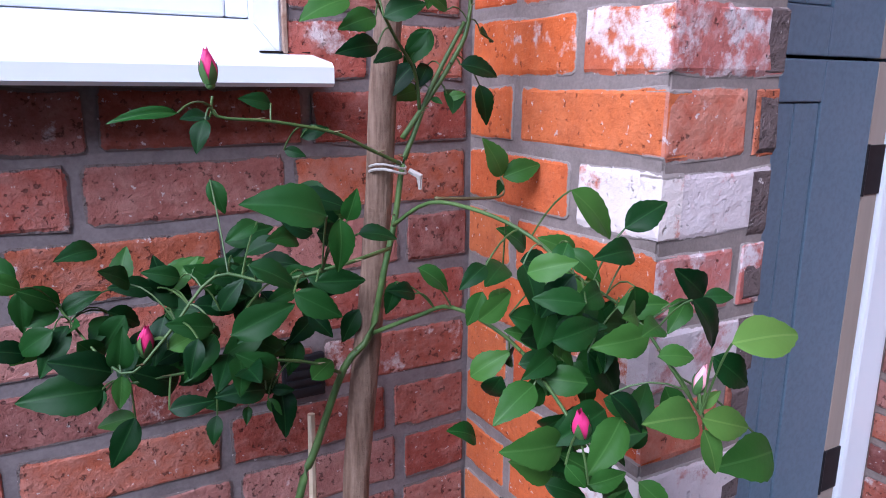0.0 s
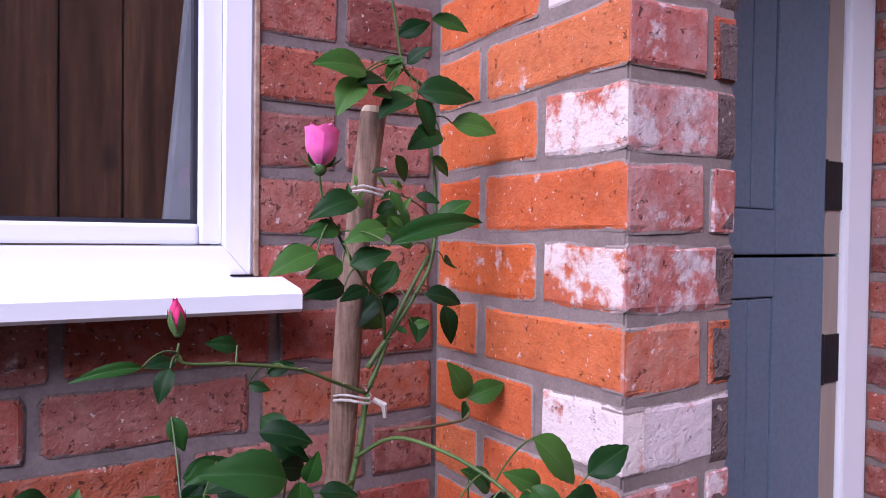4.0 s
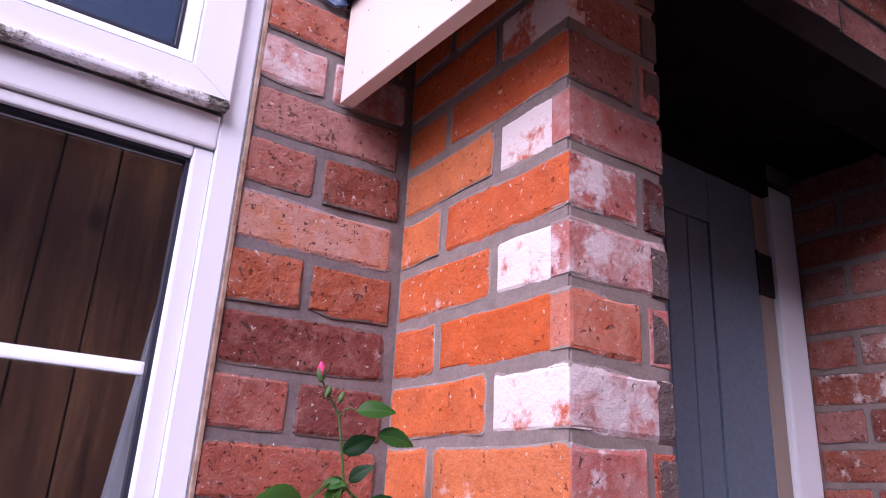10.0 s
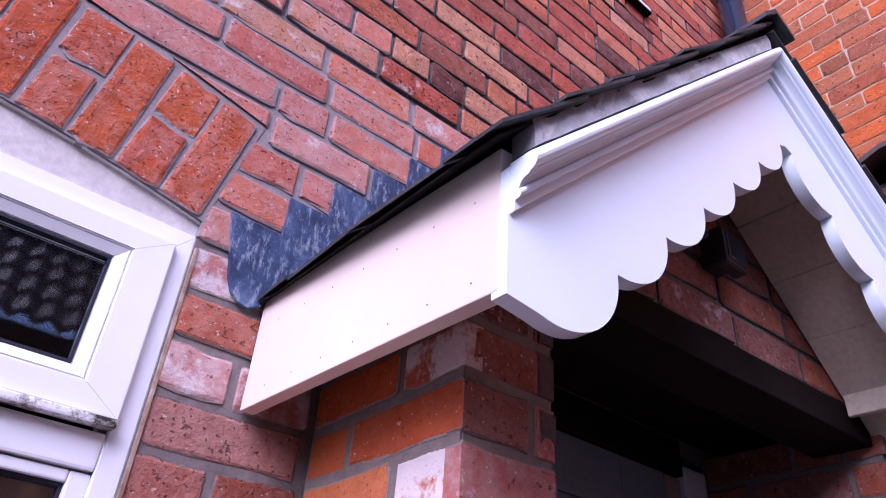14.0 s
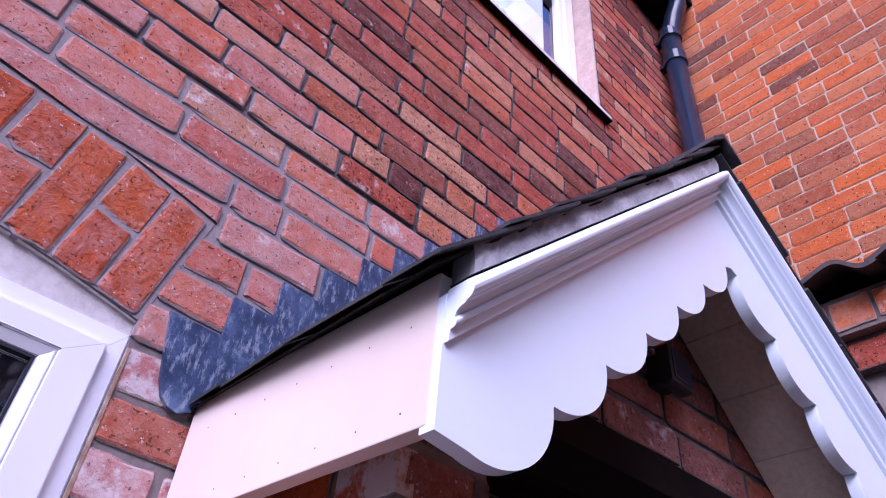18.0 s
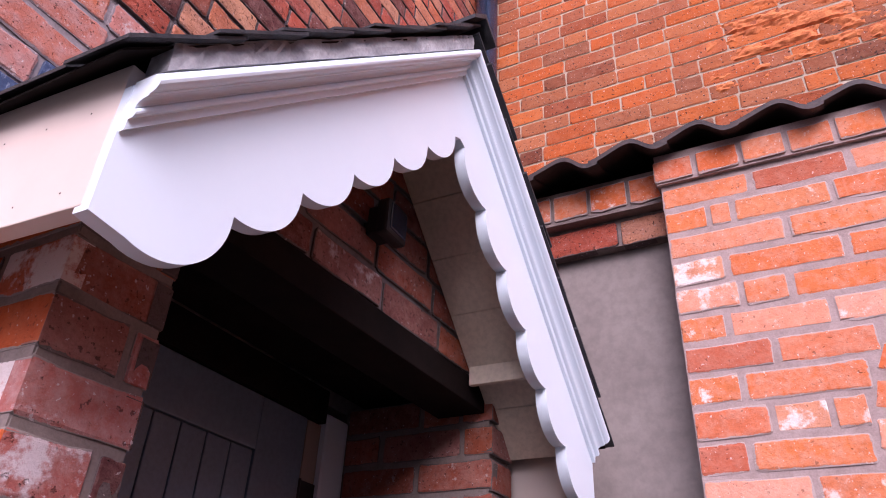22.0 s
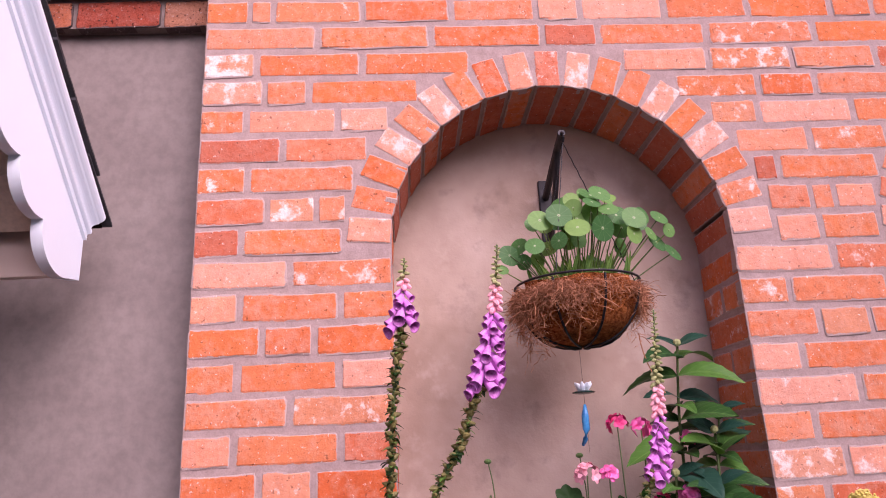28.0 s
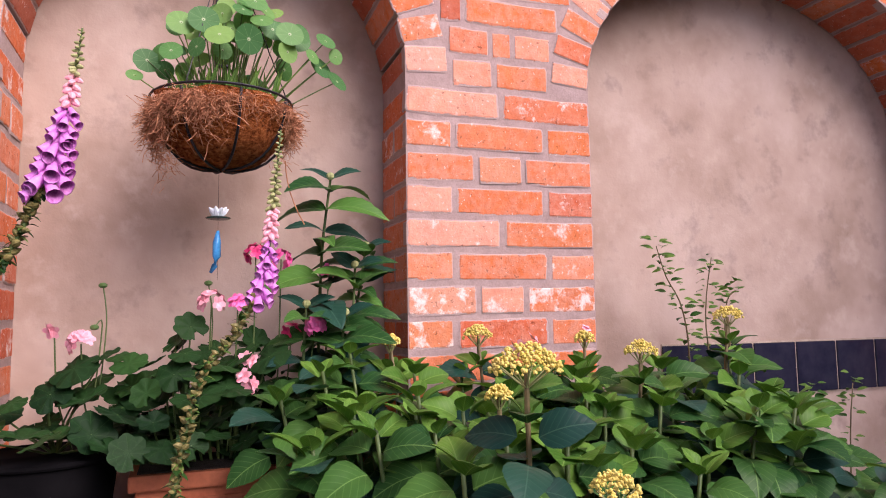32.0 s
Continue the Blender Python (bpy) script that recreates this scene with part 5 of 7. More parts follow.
def leaf_material(name, dark, light, vein, gloss=0.5, veins=55.0, spots=None, trans=0.10):
    dark, light = tuple(c * 0.8 for c in dark), tuple(c * 0.84 for c in light)
    m, n, l, b = material(name, dark, gloss, 0, 0.15 if gloss > 0.38 else 0.3)
    o = n.new("ShaderNodeObjectInfo")
    g = n.new("ShaderNodeNewGeometry")
    rnd = calc(n, l, "FRACT", calc(n, l, "ADD", o.outputs["Random"], calc(n, l, "MULTIPLY", g.outputs["Random Per Island"], 5.3)))
    col = ramp(n, l, rnd, [(0.0, dark), (0.6, tuple((p + q) / 2 for p, q in zip(dark, light))), (1.0, light)])
    blotch = noise_tex(n, l, 60, 3, 0.6)
    col = mix(n, l, calc(n, l, "MULTIPLY", blotch, 0.35), col, mix(n, l, 1.0, col, (0.45, 0.55, 0.5), "MULTIPLY"))
    tc = n.new("ShaderNodeAttribute")
    tc.attribute_name = "leafpos"
    sep = n.new("ShaderNodeSeparateXYZ")
    l.new(tc.outputs["Vector"], sep.inputs[0])
    ay = calc(n, l, "ABSOLUTE", sep.outputs[1])
    slant = calc(n, l, "SUBTRACT", sep.outputs[0], calc(n, l, "MULTIPLY", ay, 0.9))
    wave = calc(n, l, "SINE", calc(n, l, "MULTIPLY", slant, veins))
    side = calc(n, l, "GREATER_THAN", wave, 0.90)
    mid = calc(n, l, "LESS_THAN", ay, 0.012)
    vm = calc(n, l, "MAXIMUM", calc(n, l, "MULTIPLY", side, 0.02 if veins > 50 else 0.12), calc(n, l, "MULTIPLY", mid, 0.24 if veins > 50 else 0.4))
    col = mix(n, l, vm, col, vein)
    l.new(col, b.inputs["Base Color"])
    h = calc(n, l, "ADD", calc(n, l, "MULTIPLY", wave, -0.02 if veins > 50 else -0.10), calc(n, l, "MULTIPLY", blotch, 0.6))
    bump(n, l, b, h, 0.35 if veins > 50 else 0.45, 0.0018)
    t = n.new("ShaderNodeBsdfTranslucent")
    l.new(mix(n, l, 1.0, col, (1.5, 1.6, 0.7), "MULTIPLY"), t.inputs[0])
    mx = n.new("ShaderNodeMixShader")
    mx.inputs[0].default_value = trans
    out = n["Material Output"]
    l.new(b.outputs[0], mx.inputs[1])
    l.new(t.outputs[0], mx.inputs[2])
    l.new(mx.outputs[0], out.inputs[0])
    return m


LEAF_ROSE = leaf_material("rose leaf", (0.004, 0.025, 0.006), (0.024, 0.088, 0.014), (0.05, 0.13, 0.035), 0.46)
LEAF_MID = leaf_material("light rose leaf", (0.02, 0.085, 0.012), (0.075, 0.18, 0.028), (0.12, 0.23, 0.06), 0.42)
LEAF_YOUNG = leaf_material("young rose leaf", (0.07, 0.18, 0.03), (0.15, 0.27, 0.045), (0.25, 0.36, 0.10))
LEAF_HYD = leaf_material("hydrangea leaf", (0.013, 0.070, 0.019), (0.082, 0.222, 0.036), (0.19, 0.355, 0.095), 0.42, 42, trans=0.08)
LEAF_HYL = leaf_material("young hydrangea leaf", (0.06, 0.18, 0.022), (0.145, 0.31, 0.042), (0.24, 0.40, 0.10), 0.42, 42)
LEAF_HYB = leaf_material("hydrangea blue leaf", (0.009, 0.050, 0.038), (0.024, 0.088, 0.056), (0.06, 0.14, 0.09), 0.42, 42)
LEAF_GER = leaf_material("geranium leaf", (0.0055, 0.031, 0.009), (0.027, 0.092, 0.018), (0.042, 0.11, 0.033), 0.6, 16)
LEAF_NAS, n, l, b = material("nasturtium leaf", (0.05, 0.18, 0.03), 0.5, 0, 0.25)
na = n.new("ShaderNodeAttribute")
na.attribute_name = "leafpos"
ns = n.new("ShaderNodeSeparateXYZ")
l.new(na.outputs["Vector"], ns.inputs[0])
no = n.new("ShaderNodeObjectInfo")
cc = ramp(n, l, no.outputs["Random"], [(0.0, (0.045, 0.16, 0.045)), (0.4, (0.085, 0.245, 0.06)), (0.75, (0.14, 0.32, 0.085)), (1.0, (0.22, 0.40, 0.095))])
cc = mix(n, l, calc(n, l, "MULTIPLY", noise_tex(n, l, 70, 3, 0.6), 0.5), cc, mix(n, l, 1.0, cc, (0.5, 0.6, 0.6), "MULTIPLY"))
rays = calc(n, l, "LESS_THAN", calc(n, l, "ABSOLUTE", ns.outputs[1]), 0.035)
cc = mix(n, l, calc(n, l, "MULTIPLY", rays, 0.22), cc, (0.22, 0.38, 0.16))
cc = mix(n, l, ramp(n, l, ns.outputs[0], [(0.07, (0.9, 0.9, 0.9)), (0.15, (0, 0, 0))]), cc, (0.42, 0.52, 0.32))
l.new(cc, b.inputs["Base Color"])
tr = n.new("ShaderNodeBsdfTranslucent")
l.new(mix(n, l, 1.0, cc, (1.4, 1.5, 0.7), "MULTIPLY"), tr.inputs[0])
ms = n.new("ShaderNodeMixShader")
ms.inputs[0].default_value = 0.2
l.new(b.outputs[0], ms.inputs[1])
l.new(tr.outputs[0], ms.inputs[2])
l.new(ms.outputs[0], n["Material Output"].inputs[0])
STEM = plain_noise("green stem", (0.04, 0.085, 0.02), (0.09, 0.145, 0.035), 40, 0.5, 0.2, 0.001)
STEM_BR = plain_noise("brown green stem", (0.10, 0.085, 0.035), (0.17, 0.14, 0.06), 40, 0.6, 0.2, 0.001)
CANE = plain_noise("grey brown stick", (0.095, 0.05, 0.028), (0.33, 0.225, 0.16), 26, 0.8, 0.7, 0.004, stretch=(5, 5, 0.35), fine=150, detail=7)
CANE_END = plain_noise("cut wood", (0.42, 0.33, 0.22), (0.55, 0.45, 0.32), 60, 0.8, 0.3, 0.001)
PINK = plain_noise("rose pink petal", (0.78, 0.08, 0.34), (0.89, 0.22, 0.50), 60, 0.5, 0.2, 0.001)
PINK_DK = plain_noise("deep pink petal", (0.55, 0.02, 0.12), (0.70, 0.05, 0.22), 60, 0.5, 0.2, 0.001)
PINK_LT = plain_noise("pale pink petal", (0.80, 0.30, 0.38), (0.88, 0.50, 0.55), 50, 0.5, 0.2, 0.001)
PURPLE = plain_noise("foxglove purple petal", (0.60, 0.15, 0.58), (0.76, 0.34, 0.75), 70, 0.5, 0.2, 0.001)
PURPLE_IN = plain_noise("foxglove throat", (0.42, 0.08, 0.38), (0.66, 0.27, 0.62), 240, 0.6, 0.1, 0.001)
BUD_GR = plain_noise("pale green bud", (0.22, 0.27, 0.09), (0.42, 0.44, 0.20), 60, 0.6, 0.2, 0.001)
YELLOW = plain_noise("yellow flower bud", (0.58, 0.46, 0.06), (0.75, 0.66, 0.20), 60, 0.6, 0.1, 0.001)
SEPAL = plain_noise("sepal green", (0.05, 0.12, 0.03), (0.10, 0.19, 0.05), 50, 0.55, 0.2, 0.001)


def leaf_mesh(name, mat, width, seg=9, fold=0.18, droop=0.15, serr=0.03, belly=0.76, full=0.9, seed=0):
    """A unit leaf along +x, its upper side to +z, toothed at the rim, folded along the midrib."""
    r = random.Random(seed)
    verts, pos, faces = [], [], []
    cols = (-1, -0.66, -0.33, 0, 0.33, 0.66, 1)
    for i in range(seg + 1):
        s = i / seg
        wv = width * (math.sin(math.pi * s ** belly) ** full) * (1.08 - 0.20 * s) if 0 < i < seg else 0.004
        wv *= 1 + (serr * 3 if i % 2 else -serr) + r.uniform(-serr, serr)
        zc = -droop * s * s + 0.05 * math.sin(math.pi * s)
        tw = 0.06 * math.sin(s * 5 + seed)
        for c in cols:
            z = zc + fold * 1.6 * (abs(c) - 0.55 * c * c) * wv + tw * c * wv + 0.012 * math.sin(9 * s + 3 * c + seed) * abs(c)
            verts.append((s + (0.015 * abs(c) if i % 2 else 0), c * wv, z))
            pos.append((s, c * wv, 0))
    k = len(cols)
    for i in range(seg):
        for c in range(k - 1):
            q = i * k + c
            faces.append((q, q + k, q + k + 1, q + 1))
    return finish_leaf(name, verts, faces, pos, mat)


def finish_leaf(name, verts, faces, pos, mat):
    me = bpy.data.meshes.new(name)
    me.from_pydata(verts, [], faces)
    me.materials.append(mat)
    at = me.attributes.new("leafpos", "FLOAT_VECTOR", "POINT")
    at.data.foreach_set("vector", [c for p in pos for c in p])
    me.shade_smooth()
    return me


def round_leaf(name, mat, lobes, depth, cup, notch=False, seed=0):
    """A round leaf about the origin with its stalk below, upper side to +z."""
    r = random.Random(seed)
    k = 42
    verts, pos, faces = [(0, 0, 0)], [(0, 0, 0)], []
    for ring in (0.5, 1.0):
        for i in range(k):
            t = 2 * math.pi * i / k
            rad = ring * (1 + depth * (abs(math.cos(lobes * t / 2)) - 0.6) * 1.6 * (ring == 1.0))
            if notch and ring == 1.0 and (i <= 1 or i >= k - 1):
                rad *= 0.40
            z = cup * ring ** 2 + (0.05 if notch else 0.008) * ring * math.sin(lobes * t + seed) + r.uniform(-0.01, 0.01)
            verts.append((rad * math.cos(t), rad * math.sin(t), z))
            pos.append((ring * 1.0, 0.3 * math.sin(lobes * t * 0.5), 0))
    for i in range(k):
        j = (i + 1) % k
        faces.append((0, 1 + i, 1 + j))
        faces.append((1 + i, 1 + k + i, 1 + k + j, 1 + j))
    return finish_leaf(name, verts, faces, pos, mat)


ROSE_LEAVES = [leaf_mesh("leaf", LEAF_ROSE, 0.255 + 0.025 * (i % 2), 14, 0.22 + 0.1 * i / 3, 0.10 + 0.06 * i, 0.012, 0.80, 0.86, seed=i) for i in range(4)]
MID_LEAVES = [leaf_mesh("leaf", LEAF_MID, 0.275, 14, 0.24, 0.12 + 0.08 * i, 0.012, 0.80, 0.86, seed=60 + i) for i in range(2)]
YOUNG_LEAVES = [leaf_mesh("leaf", LEAF_YOUNG, 0.25, 14, 0.2, 0.12, 0.008, 0.82, 0.85, seed=9)]
HYD_LEAVES = [leaf_mesh("leaf", LEAF_HYD, 0.415, 15, 0.22, 0.22 + 0.10 * i, 0.010, 0.82, 0.66, seed=20 + i) for i in range(4)]
HYB_LEAVES = [leaf_mesh("leaf", LEAF_HYB, 0.41, 15, 0.14, 0.25 + 0.08 * i, 0.010, 0.82, 0.66, seed=30 + i) for i in range(2)]
HYL_LEAVES = [leaf_mesh("leaf", LEAF_HYL, 0.40, 15, 0.34, 0.10 + 0.06 * i, 0.010, 0.86, 0.66, seed=40 + i) for i in range(2)]
GER_LEAVES = [round_leaf("leaf", LEAF_GER, 7, 0.10, 0.16 - 0.16 * i, True, seed=i) for i in range(3)]
NAS_LEAVES = [round_leaf("leaf", LEAF_NAS, 9, 0.015, -0.04 + 0.08 * i, False, seed=5 + i) for i in range(2)]


def set_leaf(data, parent, base, way, up, size, name="leaf", scale_w=1.0):
    """A leaf object with its foot at base, pointing along way."""
    x = Vector(way).normalized()
    z = Vector(up) - x * Vector(up).dot(x)
    if z.length < 1e-4:
        z = x.orthogonal()
    z.normalize()
    y = z.cross(x)
    m = Matrix.Identity(4)
    for i in range(3):
        m[i][0], m[i][1], m[i][2], m[i][3] = x[i] * size, y[i] * size * scale_w, z[i] * size, base[i]
    ob = new(name, data)
    ob.parent = parent
    ob.matrix_basis = m
    return ob


def ellipsoid(c, rx, rz, seg=8, ring=5, bm=None, way=(0, 0, 1), pointed=0.0):
    bm = bm or bmesh.new()
    q = Vector((0, 0, 1)).rotation_difference(Vector(way))
    r = bmesh.ops.create_uvsphere(bm, u_segments=seg, v_segments=ring, radius=1)
    for v in r["verts"]:
        t = v.co.z
        f = 1 - pointed * max(0, t)
        v.co = Vector(c) + q @ Vector((v.co.x * rx * f, v.co.y * rx * f, t * rz))
    return bm


def rosebud(name, at, size, way, petals, label, open_=0.0):
    """A bud: petals wrapped round each other over green sepals."""
    bud = thing(name, label, "rosebud")
    bud.location = at
    q = Vector((0, 0, 1)).rotation_difference(Vector(way).normalized())
    bud.rotation_mode = "QUATERNION"
    bud.rotation_quaternion = q
    def girth(s, rr):
        """The petals' distance from the axis at the share s of their height."""
        if open_:
            return rr * (0.42 + 0.66 * math.sin(math.pi / 2 * min(1.0, s * 1.7)) + 0.32 * max(0.0, s - 0.75))
        return rr * (0.30 + 0.72 * math.sin(math.pi * min(s * 0.80 + 0.16, 1)))
    for i in range(6):
        a0 = i * 2.4
        rr = (0.22 + 0.035 * i) * size * (1.17 if open_ else 1.0)
        vs, fs = [], []
        for j in range(9):
            s = j / 8
            for k in range(11):
                t = a0 + (k / 10 - 0.5) * 2.5
                edge = abs(k / 10 - 0.5) * 2
                rad = girth(s, rr) * (1 + 0.05 * s * math.sin(3.1 * t + i))
                zz = size * ((1.25 if open_ else 1.6) * s - 0.10 * s * edge ** 2 * (1 + i * 0.2) + 0.03 * s ** 3 * math.sin(5 * t + 2 * i)) * (1 - 0.03 * i) + 0.04 * size
                vs.append((rad * math.cos(t) * (1 + 0.04 * edge), rad * math.sin(t), zz))
        for j in range(8):
            for k in range(10):
                p = j * 11 + k
                fs.append((p, p + 1, p + 12, p + 11))
        raw("petal", vs, fs, petals, bud, smooth=True)
    part("hip", ellipsoid((0, 0, -0.02 * size), 0.24 * size, 0.26 * size), SEPAL, bud, smooth=True)
    for i in range(5):
        t = i * 2 * math.pi / 5
        if open_:
            d = Vector((math.cos(t), math.sin(t), 0))
            set_leaf(MID_LEAVES[i % 2], bud, d * 0.16 * size, d * 0.5 + Vector((0, 0, 0.25)), d, 0.62 * size, "sepal", 0.5)
            continue
        vs, fs = [], []
        for j in range(7):
            s = j / 6 * (0.72 + 0.08 * (i % 2))
            rad = girth(s, 0.405 * size) * 1.02 + 0.012 * size + (0.06 * size if j == 6 else 0)
            half = 0.62 * (1 - (j / 6) ** 1.6) + 0.02
            for k in (-1, 0, 1):
                vs.append((rad * math.cos(t + k * half), rad * math.sin(t + k * half), size * 1.45 * s + 0.02 * size))
        for j in range(6):
            for k in range(2):
                p = j * 3 + k
                fs.append((p, p + 1, p + 4, p + 3))
        raw("sepal", vs, fs, SEPAL, bud, smooth=True)
    return bud


def stalk(parent, pts, r0, r1, mat=STEM, name="stem", sides=7):
    k = len(pts)
    # smooth the way through the points
    fine = []
    vs = [Vector(p) for p in pts]
    for i in range(k - 1):
        p0, p1, p2, p3 = vs[max(i - 1, 0)], vs[i], vs[i + 1], vs[min(i + 2, k - 1)]
        for j in range(4):
            t = j / 4
            fine.append(0.5 * ((2 * p1) + (p2 - p0) * t + (2 * p0 - 5 * p1 + 4 * p2 - p3) * t * t + (3 * p1 - p0 - 3 * p2 + p3) * t ** 3))
    fine.append(vs[-1])
    m = len(fine) - 1
    return part(name, tube(fine, [r0 + (r1 - r0) * i / m for i in range(m + 1)], sides), mat, parent, smooth=True), fine


# ---- the climbing rose on its stick ----
LEFT_SPRAY = (
    (0.028, 0.72, 0.883, -0.006, 0.708, 0.905),
    (0.027, 0.72, 0.877, -0.008, 0.708, 0.873),
    (0.029, 0.72, 0.874, 0.059, 0.708, 0.897),
    (0.062, 0.66, 0.833, 0.013, 0.648, 0.857),
    (0.067, 0.66, 0.834, 0.072, 0.648, 0.874),
    (0.069, 0.66, 0.829, 0.064, 0.648, 0.801),
    (0.057, 0.68, 0.81, -0.015, 0.668, 0.82),
    (0.078, 0.68, 0.778, 0.052, 0.668, 0.735),
    (0.106, 0.7, 0.893, 0.065, 0.688, 0.903),
    (0.119, 0.7, 0.889, 0.142, 0.688, 0.924),
    (0.119, 0.7, 0.886, 0.105, 0.688, 0.926),
    (0.146, 0.64, 0.867, 0.104, 0.628, 0.88),
    (0.125, 0.6, 0.873, 0.113, 0.588, 0.842),
    (0.131, 0.5, 0.907, 0.176, 0.488, 0.928),
    (0.156, 0.66, 0.875, 0.176, 0.648, 0.908),
    (0.174, 0.62, 0.925, 0.22, 0.608, 0.904),
)
LOW_SPRAY = (
    (0.207, 0.51, 0.984, 0.146, 0.498, 1.007),
    (0.217, 0.51, 0.981, 0.214, 0.498, 0.941),
    (0.223, 0.51, 0.979, 0.227, 0.498, 1.005),
    (0.236, 0.52, 0.966, 0.266, 0.508, 0.966),
    (0.192, 0.55, 0.916, 0.232, 0.538, 0.892),
    (0.228, 0.6, 0.908, 0.274, 0.588, 0.907),
    (0.166, 0.72, 0.988, 0.177, 0.708, 0.954),
    (0.199, 0.68, 0.951, 0.167, 0.668, 0.939),
    (0.189, 0.64, 0.798, 0.141, 0.628, 0.808),
    (0.147, 0.66, 0.773, 0.138, 0.648, 0.748),
    (0.181, 0.68, 0.766, 0.175, 0.668, 0.753),
    (0.201, 0.68, 0.77, 0.211, 0.668, 0.753),
    (0.205, 0.68, 0.779, 0.225, 0.668, 0.779),
    (0.2, 0.64, 0.813, 0.165, 0.628, 0.842),
    (0.103, 0.64, 0.797, 0.14, 0.628, 0.804),
    (0.053, 0.68, 0.811, 0.048, 0.668, 0.795),
)
RIGHT_SPRAY = (
    (0.483, 0.69, 0.978, 0.451, 0.678, 1.024),
    (0.484, 0.69, 0.976, 0.534, 0.678, 0.994),
    (0.48, 0.69, 0.974, 0.471, 0.678, 0.957),
    (0.411, 0.48, 0.994, 0.457, 0.468, 0.949),
    (0.455, 0.46, 0.961, 0.496, 0.448, 0.986),
    (0.402, 0.47, 0.952, 0.38, 0.458, 0.926),
    (0.466, 0.46, 0.94, 0.42, 0.448, 0.945),
    (0.366, 0.5, 0.885, 0.418, 0.488, 0.867),
    (0.485, 0.48, 0.864, 0.411, 0.468, 0.881),
    (0.413, 0.45, 0.86, 0.452, 0.438, 0.811),
    (0.513, 0.42, 0.903, 0.466, 0.408, 0.936),
    (0.513, 0.42, 0.903, 0.541, 0.408, 0.903),
    (0.504, 0.43, 0.899, 0.473, 0.418, 0.878),
    (0.476, 0.4, 0.911, 0.513, 0.388, 0.864),
    (0.419, 0.315, 0.912, 0.493, 0.303, 0.914),
    (0.42, 0.33, 0.897, 0.454, 0.318, 0.87),
)
RIGHT_LOW = (
    (0.399, 0.36, 0.891, 0.429, 0.348, 0.89),
    (0.416, 0.335, 0.85, 0.348, 0.323, 0.868),
    (0.42, 0.335, 0.849, 0.475, 0.323, 0.83),
    (0.424, 0.335, 0.839, 0.435, 0.323, 0.798),
    (0.42, 0.34, 0.855, 0.435, 0.328, 0.871),
    (0.357, 0.41, 0.809, 0.297, 0.398, 0.821),
    (0.358, 0.45, 0.842, 0.311, 0.438, 0.825),
    (0.399, 0.41, 0.828, 0.342, 0.398, 0.819),
    (0.359, 0.38, 0.789, 0.39, 0.368, 0.796),
    (0.336, 0.38, 0.812, 0.348, 0.368, 0.794),
    (0.543, 0.36, 0.778, 0.469, 0.348, 0.789),
    (0.341, 0.5, 0.933, 0.31, 0.488, 0.921),
    (0.329, 0.6, 0.909, 0.363, 0.588, 0.885),
    (0.315, 0.62, 0.892, 0.3, 0.608, 0.863),
    (0.336, 0.62, 0.877, 0.303, 0.608, 0.89),
    (0.417, 0.55, 0.929, 0.383, 0.538, 0.956),
)
TOP_SPRAY = (
    (0.338, 0.66, 1.327, 0.274, 0.64, 1.326),
    (0.332, 0.66, 1.318, 0.297, 0.64, 1.277),
    (0.36, 0.66, 1.318, 0.32, 0.64, 1.314),
    (0.377, 0.69, 1.326, 0.382, 0.67, 1.35),
    (0.365, 0.66, 1.306, 0.339, 0.64, 1.303),
    (0.381, 0.69, 1.315, 0.40, 0.67, 1.317),
    (0.39, 0.66, 1.305, 0.341, 0.64, 1.287),
    (0.413, 0.69, 1.319, 0.485, 0.67, 1.322),
    (0.413, 0.69, 1.312, 0.428, 0.67, 1.270),
    (0.458, 0.69, 1.289, 0.513, 0.67, 1.285),
    (0.442, 0.69, 1.279, 0.393, 0.67, 1.257),
    (0.402, 0.69, 1.423, 0.444, 0.67, 1.427),
    (0.37, 0.69, 1.345, 0.388, 0.67, 1.347),
    (0.311, 0.62, 1.196, 0.26, 0.608, 1.184),
    (0.294, 0.62, 1.168, 0.255, 0.608, 1.166),
    (0.33, 0.6, 1.17, 0.286, 0.588, 1.16),
    (0.315, 0.56, 1.155, 0.419, 0.548, 1.192),
    (0.366, 0.66, 1.207, 0.376, 0.648, 1.185),
    (0.407, 0.68, 1.206, 0.433, 0.668, 1.199),
    (0.424, 0.66, 1.176, 0.458, 0.648, 1.207),
    (0.296, 0.6, 1.135, 0.334, 0.588, 1.151),
)
MID_SPRAY = (
    (0.264, 0.6, 1.148, 0.215, 0.588, 1.13),
    (0.297, 0.62, 1.137, 0.257, 0.608, 1.125),
    (0.308, 0.64, 1.114, 0.264, 0.628, 1.108),
    (0.342, 0.66, 1.109, 0.306, 0.648, 1.1),
    (0.348, 0.66, 1.11, 0.367, 0.648, 1.132),
    (0.42, 0.68, 1.099, 0.467, 0.668, 1.093),
    (0.481, 0.74, 1.079, 0.49, 0.728, 1.031),
    (0.405, 0.68, 1.065, 0.421, 0.668, 1.071),
    (0.385, 0.68, 1.065, 0.393, 0.668, 1.06),
    (0.261, 0.62, 1.147, 0.236, 0.608, 1.15),
    (0.212, 0.66, 1.06, 0.182, 0.648, 1.068),
    (0.158, 0.66, 1.05, 0.131, 0.648, 1.052),
    (0.15, 0.64, 1.049, 0.137, 0.628, 1.022),
    (0.125, 0.62, 1.055, 0.071, 0.608, 1.054),
    (0.234, 0.7, 1.016, 0.253, 0.688, 1.01),
    (0.245, 0.68, 1.029, 0.269, 0.668, 1.04),
)

